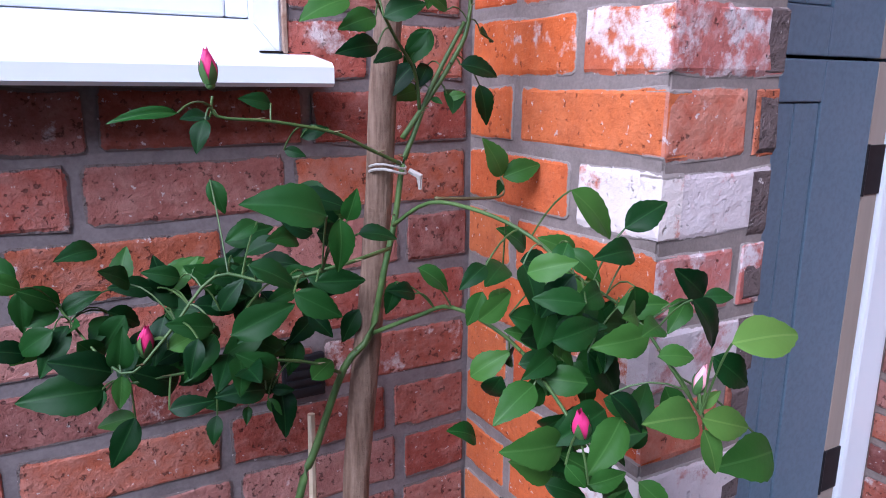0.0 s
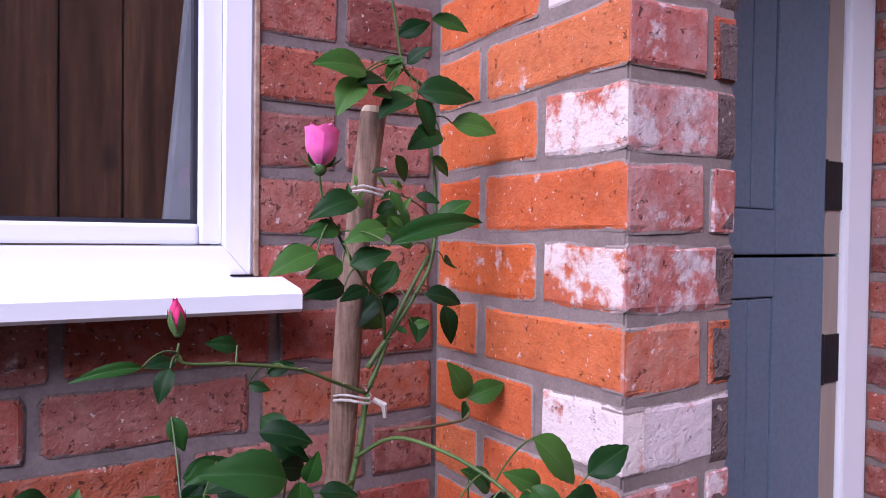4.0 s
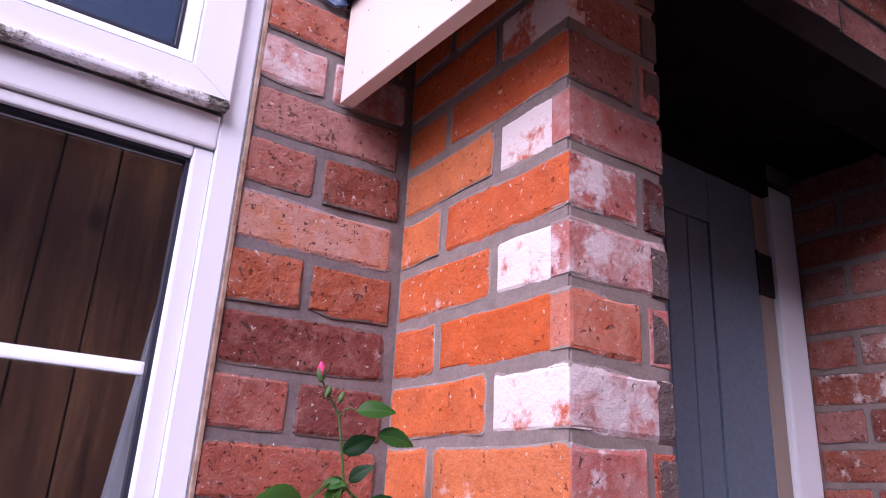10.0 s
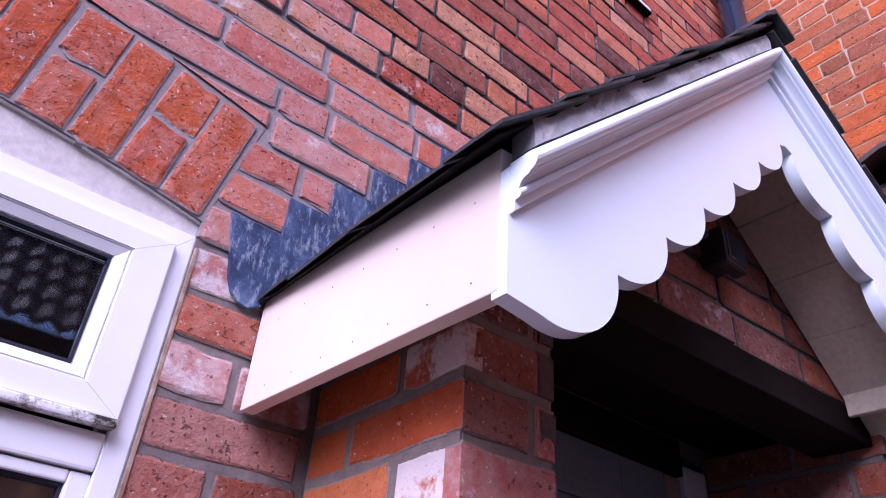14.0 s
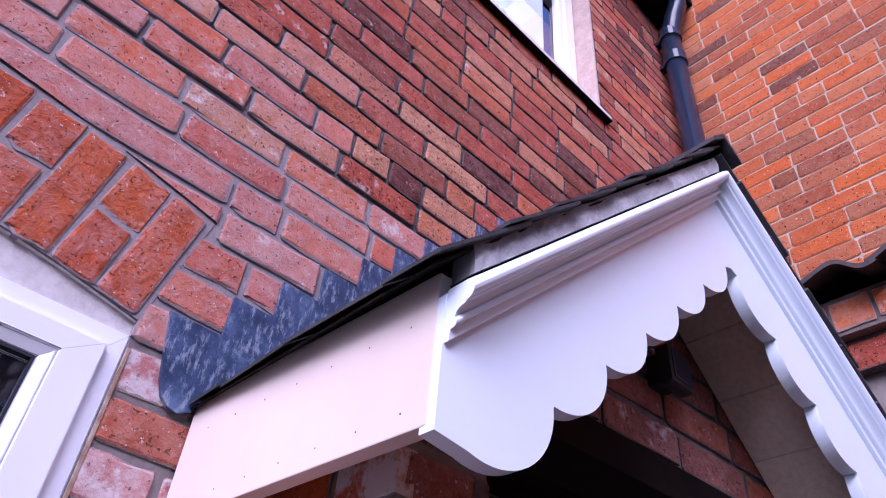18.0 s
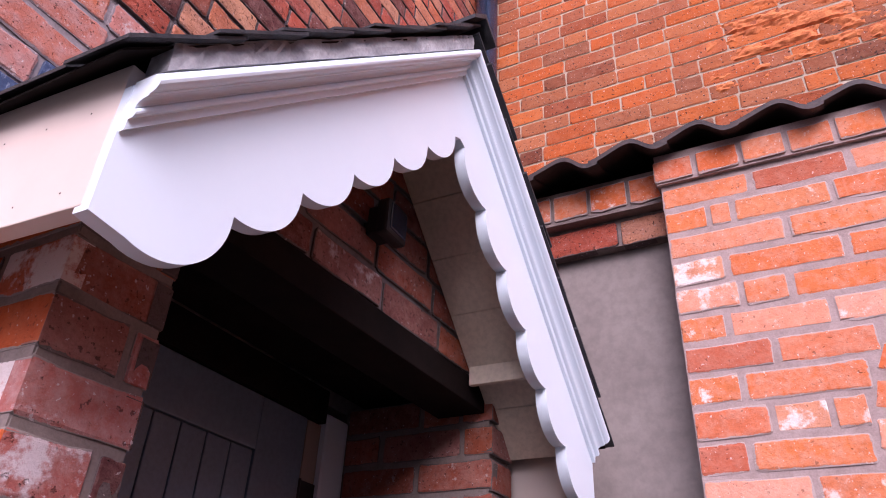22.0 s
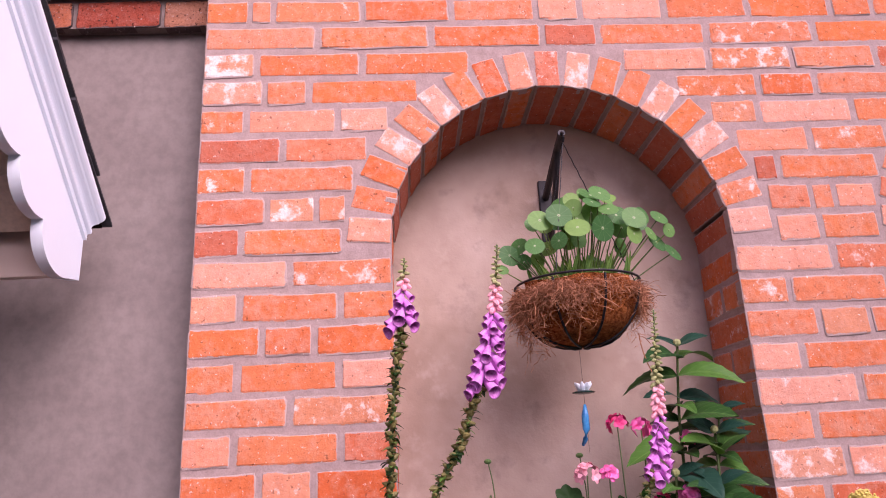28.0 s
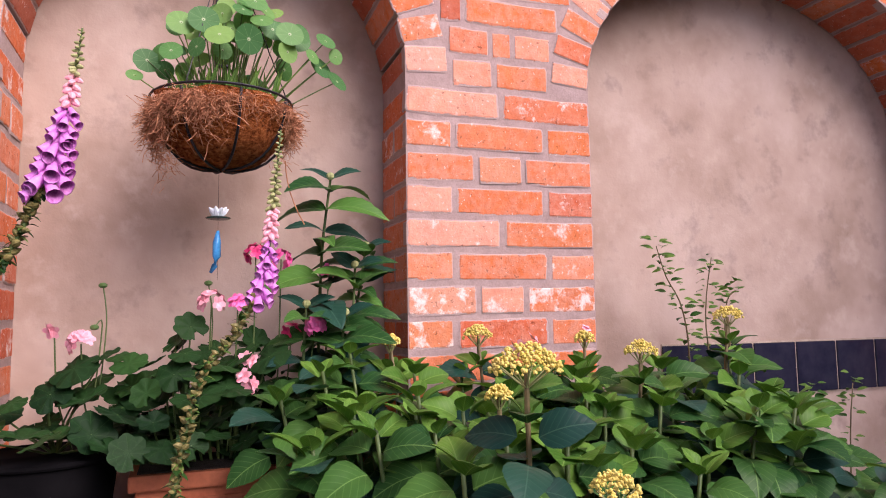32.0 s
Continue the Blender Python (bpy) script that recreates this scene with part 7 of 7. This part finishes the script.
# nasturtium in the basket
nas = thing("nasturtium", "nasturtium with round light green leaves in the basket", "nasturtium")
heads = []
while len(heads) < 41:
    t, rad = rb.uniform(0, 6.283), 0.165 * math.sqrt(rb.random())
    h = (BCX - 0.02 + rad * 0.65 * math.cos(t), BCY - 0.04 + rad * math.sin(t), BRZ + 0.25 - 0.12 * (rad / 0.165) ** 2 - abs(rb.gauss(0, 0.06)))
    if h[2] > BRZ + 0.075 and all((Vector(h) - Vector(g)).length > 0.036 for g in heads):
        heads.append(h)
heads += [(1.79, -1.14, 1.985), (1.80, -1.165, 1.955), (1.80, -1.13, 1.925), (1.79, -0.765, 1.90), (1.78, -0.742, 1.862), (1.80, -0.79, 1.925), (1.80, -0.96, 2.055), (1.82, -1.03, 2.05), (1.81, -1.17, 1.90), (1.80, -0.80, 1.885)]
for i, h in enumerate(heads):
    h = Vector(h)
    root = Vector((BCX + (h.x - BCX) * 0.35, BCY + (h.y - BCY) * 0.35, BRZ - 0.02))
    part("stalk", tube(bend(root, h, 0.015 * rb.uniform(-1, 1), 5, (0.4, 0.5, 0)), [0.0018, 0.0017, 0.0016, 0.0015, 0.0014, 0.0013], 5), STEM if i % 3 else LEAF_YOUNG, nas)
    nrm = Vector((-1.0 + rb.uniform(-0.3, 0.4), (h.y - BCY) * 1.5 + rb.uniform(-0.5, 0.5), 0.30 + rb.uniform(-0.5, 0.6))).normalized()
    set_leaf(NAS_LEAVES[i % 2], nas, h, nrm.orthogonal(), nrm, rb.uniform(0.017, 0.032), "leaf")
for i in range(130):
    t, rad = rb.uniform(0, 6.28), rb.uniform(0, 0.11)
    root = Vector((BCX + rad * math.cos(t), BCY + rad * math.sin(t), BRZ - 0.02))
    set_leaf(YOUNG_LEAVES[0], nas, root, (rb.uniform(-0.5, 0.5), rb.uniform(-0.5, 0.5), 1), (-1, 0, 0), rb.uniform(0.05, 0.12), "shoot", 0.20)
# wind chime under the basket
chime = thing("wind_chime", "small wind chime with white lily and blue fish pendant", "wind chime")
cx, cy = 1.80, -0.912
part("thread", tube([(cx, cy, 1.672), (cx, cy, 1.44)], 0.0005, 4), BLACK, chime)
part("lily_pad", ellipsoid((cx, cy, 1.572), 0.027, 0.004, 14, 6), plain_noise("dark green glaze", (0.01, 0.05, 0.045), (0.02, 0.08, 0.06), 30, 0.25, 0), chime)
for i in range(9):
    t = i * 2 * math.pi / 9
    d = Vector((math.cos(t), math.sin(t), 0))
    bm = ellipsoid(Vector((cx, cy, 1.584)) + d * 0.010, 0.0075, 0.015, 7, 5, way=(d * 1.3 + Vector((0, 0, 0.9 if i % 2 else 1.6))).normalized(), pointed=0.5)
    part("lily_petal", bm, PAINT, chime)
BLUE = plain_noise("blue glass", (0.02, 0.16, 0.42), (0.05, 0.32, 0.62), 80, 0.2, 0.2, 0.001)
pts = [(cx, cy, 1.545), (cx, cy + 0.002, 1.52), (cx, cy + 0.002, 1.49), (cx, cy + 0.006, 1.47), (cx, cy + 0.014, 1.455)]
part("pendant", tube(pts, [0.003, 0.0085, 0.0085, 0.006, 0.003], 8), BLUE, chime, smooth=True)

# ---- raised planting: plinth, trough, pots ----
tagged(link_mesh("planting_shelf", box(1.62, 2.07, -1.335, -0.49, 0.0, 0.86, 0.006), TIMBER_SHADE), "dark timber shelf under the plant containers", "shelf")
TERRA = plain_noise("terracotta", (0.36, 0.10, 0.04), (0.46, 0.15, 0.065), 12, 0.75, 0.2, 0.002, fine=90)
SOIL = plain_noise("dark soil", (0.012, 0.009, 0.007), (0.03, 0.022, 0.016), 60, 0.95, 1.0, 0.01)
tro = thing("plant_trough", "terracotta coloured trough with ribbed rim", "plant trough")
x0, x1, y0, y1 = 1.70, 1.90, -1.30, -0.755
part("body", box(x0 + 0.012, x1 - 0.012, y0 + 0.012, y1 - 0.012, 0.862, 1.046, 0.008), TERRA, tro)
part("rim", box(x0, x1, y0, y1, 1.036, 1.067, 0.005), TERRA, tro)
for z in (0.90, 0.955, 1.01):
    part("ridge", box(x0 + 0.008, x1 - 0.008, y0 + 0.008, y1 - 0.008, z, z + 0.008, 0.002), TERRA, tro)
part("soil", box(x0 + 0.015, x1 - 0.015, y0 + 0.015, y1 - 0.015, 1.06, 1.070), SOIL, tro)
# added pot fills the shaded corner; its near-black colour includes that shade
pot = thing("plant_pot", "plant pot made near black for the shaded shelf corner", "plant pot")
bm = bmesh.new()
bmesh.ops.create_cone(bm, cap_ends=True, segments=28, radius1=0.105, radius2=0.135, depth=0.245, matrix=Matrix.Translation((1.78, -0.60, 0.983)))
part("body", bm, plain_noise("black plastic", (0.003, 0.003, 0.0035), (0.006, 0.006, 0.0065), 20, 0.9, 0.1, 0.001, spec=0.02), pot, smooth=True)
part("rim", tube([(1.78 + 0.135 * math.cos(t), -0.60 + 0.135 * math.sin(t), 1.103) for t in (2 * math.pi * i / 28 for i in range(29))], 0.006, 8), pot.children[0].data.materials[0], pot)

# ---- geranium ----
ger = thing("geranium", "bushy geranium with round dark leaves in the trough", "geranium")
rg = random.Random(31)
placed = []
while len(placed) < 96:
    i = len(placed)
    y = max(-1.2, min(-0.50, rg.gauss(-0.88, 0.17)))
    top = 1.335 - 0.35 * abs(y + 0.86) + rg.uniform(-0.03, 0.03)
    deep = rg.random() ** 1.4
    z = max(top - 0.24 * deep, 1.125 if y < -0.72 else 1.15)
    x = 1.83 - 0.17 * deep + rg.uniform(-0.06, 0.05)
    p = Vector((x, y, z))
    if i < 80 and any((p - q).length < 0.046 for q in placed):
        continue
    placed.append(p)
    root = Vector((1.80, max(-1.27, min(-0.78, y * 0.7 - 0.27)), 1.065)) if y < -0.74 else Vector((1.80, -0.62, 1.10))
    if i % 2 == 0:
        part("stalk", tube(bend(root, p, 0.02, 5, (0.2, 0.4, 0.2)), [0.003, 0.0028, 0.0025, 0.0022, 0.002, 0.0018], 5), STEM, ger)
    nrm = Vector((-0.46 + rg.uniform(-0.45, 0.4), rg.uniform(-0.5, 0.5), 0.9 + rg.uniform(-0.3, 0.1))).normalized()
    set_leaf(GER_LEAVES[i % 3], ger, p, nrm.orthogonal() + Vector((0, 0, -0.3)), nrm, rg.uniform(0.026, 0.047), "leaf")

# the crowd of leaves low in the trough, joined
gv, gf, gp = [], [], []
for i in range(170):
    p0 = Vector((rg.uniform(1.80, 2.0), rg.uniform(-1.22, -0.70), 1.085 + 0.14 * rg.random() ** 1.5))
    nrm = Vector((rg.uniform(-0.7, 0.3), rg.uniform(-0.6, 0.6), 1)).normalized()
    ax = nrm.orthogonal().normalized()
    ay = nrm.cross(ax)
    size, me, o = rg.uniform(0.026, 0.046), GER_LEAVES[i % 3], len(gv)
    for q, a in zip(me.vertices, me.attributes["leafpos"].data):
        gv.append(p0 + (ax * q.co.x + ay * q.co.y + nrm * q.co.z) * size)
        gp.append(tuple(a.vector))
    gf += [tuple(o + k for k in q.vertices) for q in me.polygons]
ob = new("inner_leaves", finish_leaf("inner_leaves", gv, gf, gp, LEAF_GER))
ob.parent = ger
ob["kind"] = "stuff"


def flower_head(parent, at, n_fl, rad, petal_mat, size, r):
    """A cluster of five-petalled flowers, each a part with its petals."""
    for i in range(n_fl):
        d = Vector((r.uniform(-1, 0.4), r.uniform(-1, 1), r.uniform(-0.3, 1))).normalized()
        c = Vector(at) + d * rad
        v, f = [], []
        a = d.orthogonal().normalized()
        b2 = d.cross(a)
        for k in range(5):
            t = k * 2 * math.pi / 5 + i
            dirn = a * math.cos(t) + b2 * math.sin(t)
            sd = d.cross(dirn)
            o = len(v)
            v += [c, c + dirn * size * 0.55 + sd * size * 0.42 + d * size * 0.25, c + dirn * size + sd * size * 0.2 + d * size * 0.3, c + dirn * size - sd * size * 0.2 + d * size * 0.3, c + dirn * size * 0.55 - sd * size * 0.42 + d * size * 0.25]
            f.append((o, o + 1, o + 2, o + 3, o + 4))
        raw("flower", v, f, petal_mat, parent)


for at, n_fl, rad, mat, label in (((1.80, -0.901, 1.391), 11, 0.020, PINK_LT, "salmon pink flower head"), ((1.80, -0.657, 1.313), 9, 0.018, PINK_LT, "pale pink flower head"), ((1.80, -0.609, 1.342), 2, 0.006, PINK_LT, "pale pink flower"), ((1.82, -0.956, 1.391), 4, 0.010, PINK, "pink flower"), ((1.75, -0.968, 1.238), 2, 0.006, PINK_LT, "pale pink flower"), ((1.75, -0.978, 1.222), 2, 0.006, PINK_LT, "pale pink flower"), ((1.79, -0.975, 1.27), 3, 0.010, PINK_LT, "salmon flower"), ((1.78, -1.116, 1.339), 9, 0.014, PINK, "bright pink flower"), ((1.85, -0.995, 1.50), 8, 0.016, PINK_DK, "deep pink flower head"), ((1.85, -1.05, 1.49), 8, 0.014, PINK, "deep pink flower head"), ((1.82, -1.07, 1.33), 3, 0.01, PINK_DK, "red flower"), ((1.84, -1.155, 1.46), 3, 0.010, PINK, "pink flower")):
    st, _ = stalk(ger, [(1.80, at[1] * 0.8 - 0.17, 1.08), (1.81, at[1] * 0.95 - 0.04, 1.2), at], 0.002, 0.0016, STEM, "flower_stalk", 5)
    st["label"] = label
    flower_head(st, at, n_fl, rad, mat, 0.017, rg)
for at in ((1.85, -0.688, 1.431), (1.83, -0.895, 1.435), (1.80, -0.68, 1.345)):
    st, _ = stalk(ger, [(1.82, at[1], 1.2), (1.84, at[1] - 0.01, 1.35), at], 0.0016, 0.0014, STEM, "flower_stalk", 5)
    part("seed_head", ellipsoid(at, 0.009, 0.006, 8, 5), SEPAL, st)

# ---- hydrangea ----
hyd = thing("hydrangea", "large hydrangea with pointed green leaves and yellow buds", "hydrangea")
rh = random.Random(41)
HEADS = ((1.07, -1.272, 1.285), (1.74, -1.48, 1.31), (1.5, -1.747, 1.275), (1.6, -2.064, 1.345), (1.75, -1.275, 1.30), (1.3, -1.334, 1.225), (1.65, -1.703, 1.30), (1.05, -1.385, 1.125))
SHOOTS = ((1.38, -1.222, 1.225), (1.3, -1.129, 1.185), (1.6, -1.10, 1.255), (1.68, -1.17, 1.285), (1.4, -1.719, 1.19), (1.6, -1.65, 1.225), (1.35, -1.29, 1.20), (1.2, -1.40, 1.175), (1.12, -1.20, 1.16), (1.25, -1.55, 1.145), (1.22, -1.66, 1.10), (1.4, -1.889, 1.17), (1.42, -2.0, 1.13), (1.4, -1.034, 1.135), (1.66, -1.30, 1.25), (1.62, -1.88, 1.24), (1.55, -1.50, 1.235), (1.45, -1.42, 1.215), (1.66, -2.12, 1.25), (1.55, -2.2, 1.15), (1.45, -1.15, 1.20), (1.5, -2.0, 1.22), (1.3, -1.75, 1.13))
leafs = 0
MORE = []
while len(MORE) < 62:
    y = rh.uniform(-2.32, -1.02)
    x = rh.uniform(1.18 if y < -1.1 else 1.36, 1.78)
    MORE.append((x, y, 1.155 + 0.10 * (x - 1.2) - 0.20 * max(0, -y - 1.9) + rh.uniform(-0.05, 0.03)))
fv, ff, fp, fm = [], [], [], []


def joined_leaf(me, p0, way, up, size):
    """Adds one leaf to the joined foliage."""
    d = Vector(way).normalized()
    zax = (Vector(up) - d * Vector(up).dot(d)).normalized()
    yax = zax.cross(d)
    o = len(fv)
    for v, a in zip(me.vertices, me.attributes["leafpos"].data):
        fv.append(p0 + (d * v.co.x + yax * v.co.y + zax * v.co.z) * size)
        fp.append(tuple(a.vector))
    ff.extend(tuple(o + k for k in q.vertices) for q in me.polygons)
    fm.extend([0 if me in HYD_LEAVES else 1 if me in HYB_LEAVES else 2] * len(me.polygons))


for i, top in enumerate(HEADS + SHOOTS + tuple(MORE)):
    flower = i < len(HEADS)
    top = Vector(top)
    root = Vector((1.45 + (top.x - 1.45) * 0.45, -1.55 + (top.y + 1.55) * 0.6, 0.0))
    stem, way = stalk(hyd, [root, root.lerp(top, 0.5) + Vector((0.0, 0.0, 0.06)), top], 0.006, 0.0035, STEM_BR if flower else STEM, "stem", 6)
    turn = rh.uniform(0, 3.14)
    lime = rh.random() < 0.75
    for j in range(5):
        p = top - Vector((0, 0, (0.055 if flower else 0.0) + 0.002 + (0, 0.010, 0.030, 0.062, 0.10)[j]))
        size = (0.046, 0.074, 0.096, 0.100, 0.094)[j] * rh.uniform(0.72, 1.02) * (0.78 if i in (0, 7) else 1.0)
        turn += math.pi / 2 + rh.uniform(-0.3, 0.3)
        for s in (0, math.pi):
            t = turn + s + rh.uniform(-0.2, 0.2)
            rise = (1.2, 0.7, 0.3, 0.0, -0.28)[j] + rh.uniform(-0.2, 0.2)
            way_l = Vector((math.cos(t), math.sin(t), rise))
            foot = p + Vector((math.cos(t), math.sin(t), 0)) * (0.006 + 0.004 * j)
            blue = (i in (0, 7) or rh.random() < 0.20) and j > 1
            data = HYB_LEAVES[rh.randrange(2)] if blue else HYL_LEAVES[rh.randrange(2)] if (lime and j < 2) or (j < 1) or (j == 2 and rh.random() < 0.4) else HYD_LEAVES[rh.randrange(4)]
            up = Vector((-0.65 + rh.uniform(-0.3, 0.2), 0.1 + rh.uniform(-0.3, 0.3), 1.0)) if rise < 0.6 else Vector((-0.9 * math.cos(t), -0.9 * math.sin(t), 1.0))
            if leafs < 298:
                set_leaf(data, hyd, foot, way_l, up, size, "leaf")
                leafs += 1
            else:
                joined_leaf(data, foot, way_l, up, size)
    if flower:
        big = i in (0,)
        rad = 0.048 if big else (0.034 if i in (1, 2, 3, 7) else 0.022)
        head = part("flower_stalk", tube([top - Vector((0, 0, 0.07)), top], [0.004, 0.003], 6), STEM_BR, hyd)
        cl = bmesh.new()
        for q in range(340 if big else 190):
            t, rr2 = rh.uniform(0, 6.283), math.sqrt(rh.random())
            c = top + Vector((rad * rr2 * math.cos(t), rad * rr2 * math.sin(t), rad * 0.62 * (1 - rr2 ** 2) + rh.uniform(-0.006, 0.006)))
            bmesh.ops.create_icosphere(cl, subdivisions=1, radius=rh.uniform(0.0018, 0.0037), matrix=Matrix.Translation(c))
        part("flower_head", cl, YELLOW, head, "yellow budding flower head")["kind"] = "stuff"
        for q in range(9):
            t = q * 0.7
            part("floret_stalk", tube([top - Vector((0, 0, 0.025)), top + Vector((rad * 0.75 * math.cos(t), rad * 0.75 * math.sin(t), 0.002))], 0.0012, 4), BUD_GR, head)
        if i in (0, 6):
            flower_head(head, top + Vector((0.02, -0.01, rad * 0.62)), 4, 0.012, PINK_LT, 0.012, rh)

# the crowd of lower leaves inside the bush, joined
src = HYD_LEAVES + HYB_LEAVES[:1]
for i in range(800):
    y = rh.uniform(-2.38, -1.0)
    x = rh.uniform(1.15 if y < -1.12 else 1.35, 1.80)
    if y < -1.95:
        x = max(x, 1.28)
    z = 1.06 + 0.05 * (x - 1.4) - 0.16 * max(0, -y - 1.9) - abs(rh.gauss(0, 0.17))
    if z < 0.55:
        continue
    t = rh.uniform(0, 6.283)
    joined_leaf(src[i % len(src)], Vector((x, y, z)), (math.cos(t) - 0.35, math.sin(t), rh.uniform(-0.35, 0.35)), (-0.5 + rh.uniform(-0.4, 0.4), 0.1 + rh.uniform(-0.4, 0.4), 0.9), rh.uniform(0.065, 0.10))
me = finish_leaf("inner_leaves", fv, ff, fp, LEAF_HYD)
me.materials.append(LEAF_HYB)
me.materials.append(LEAF_HYL)
me.polygons.foreach_set("material_index", fm)
ob = new("inner_leaves", me)
ob.parent = hyd
ob["kind"] = "stuff"

# ---- tall leafy plant beside the arch, and a wild rose by the tiles ----
tall = thing("dahlia_plant", "tall plant with opposite pointed leaves before render", "plant")
for pts, sizes in (([(1.82, -1.12, 0.862), (1.83, -1.13, 1.25), (1.84, -1.14, 1.5), (1.84, -1.16, 1.675)], 0.10), ([(1.80, -1.18, 0.862), (1.82, -1.2, 1.2), (1.83, -1.215, 1.47)], 0.10), ([(1.79, -1.08, 0.862), (1.80, -1.09, 1.2), (1.80, -1.10, 1.38)], 0.09), ([(1.84, -1.15, 0.862), (1.86, -1.19, 1.2), (1.87, -1.23, 1.40), (1.87, -1.25, 1.52)], 0.085), ([(1.80, -1.13, 0.862), (1.78, -1.16, 1.2), (1.77, -1.18, 1.36)], 0.09)):
    ob, way = stalk(tall, pts, 0.005, 0.003, STEM, "stem", 6)
    for j, q in enumerate(range(len(way) - 1, 2, -1)):
        p = way[q]
        t = 1.2 + j * 1.35 + rh.uniform(-0.5, 0.5)
        for s in (0, math.pi):
            set_leaf(HYD_LEAVES[(j + 1) % 4] if j % 3 else HYB_LEAVES[j % 2], tall, p, (math.cos(t + s) - 0.25, math.sin(t + s), 0.55 - 0.07 * j + rh.uniform(-0.35, 0.3)), (-0.6, 0.2 + rh.uniform(-0.4, 0.4), 1), 1.3 * sizes * (0.55 if j == 0 else rh.uniform(0.6, 1.1)), "leaf", 0.66)
            if j > 1 and j % 2:
                set_leaf(HYD_LEAVES[j % 4], tall, p - Vector((0, 0, 0.02)), (math.cos(t + s + 1.4) - 0.3, math.sin(t + s + 1.4), 0.25), (-0.6, 0.2, 1), sizes * rh.uniform(0.6, 0.95), "leaf", 0.66)
    part("bud", ellipsoid(way[-1] + Vector((0, 0, 0.008)), 0.010, 0.010, 8, 5), BUD_GR, tall)
wild = thing("wild_rose", "thin rambling rose shoots with small leaves", "rose bush")
for pts in ([(1.9, -2.2, 0.0), (1.9, -2.19, 1.1), (1.9, -2.174, 1.352), (1.9, -2.12, 1.46), (1.9, -2.092, 1.545)], [(1.88, -2.25, 0.0), (1.89, -2.25, 1.1), (1.9, -2.25, 1.351), (1.9, -2.28, 1.515)], [(1.86, -2.3, 0.0), (1.88, -2.30, 1.1), (1.9, -2.32, 1.36), (1.9, -2.36, 1.42)], [(1.7, -2.34, 0.0), (1.7, -2.361, 0.921), (1.7, -2.418, 1.145)], [(1.7, -2.5, 0.0), (1.7, -2.53, 0.9), (1.7, -2.56, 1.16)]):
    ob, way = stalk(wild, pts, 0.003, 0.0014, STEM_BR, "stem", 5)
    for q in range(5, len(way)):
        if way[q].z < 0.85:
            continue
        for e in range(6):
            t = rh.uniform(0, 6.283)
            d = Vector((math.cos(t), math.sin(t), rh.uniform(-0.3, 0.5)))
            set_leaf(YOUNG_LEAVES[0] if e % 3 else MID_LEAVES[e % 2], wild, way[q] + d * 0.012 + Vector((0, 0, rh.uniform(-0.03, 0.03))), d, (-0.6, 0.2, 1), rh.uniform(0.018, 0.036), "leaf", 1.1)
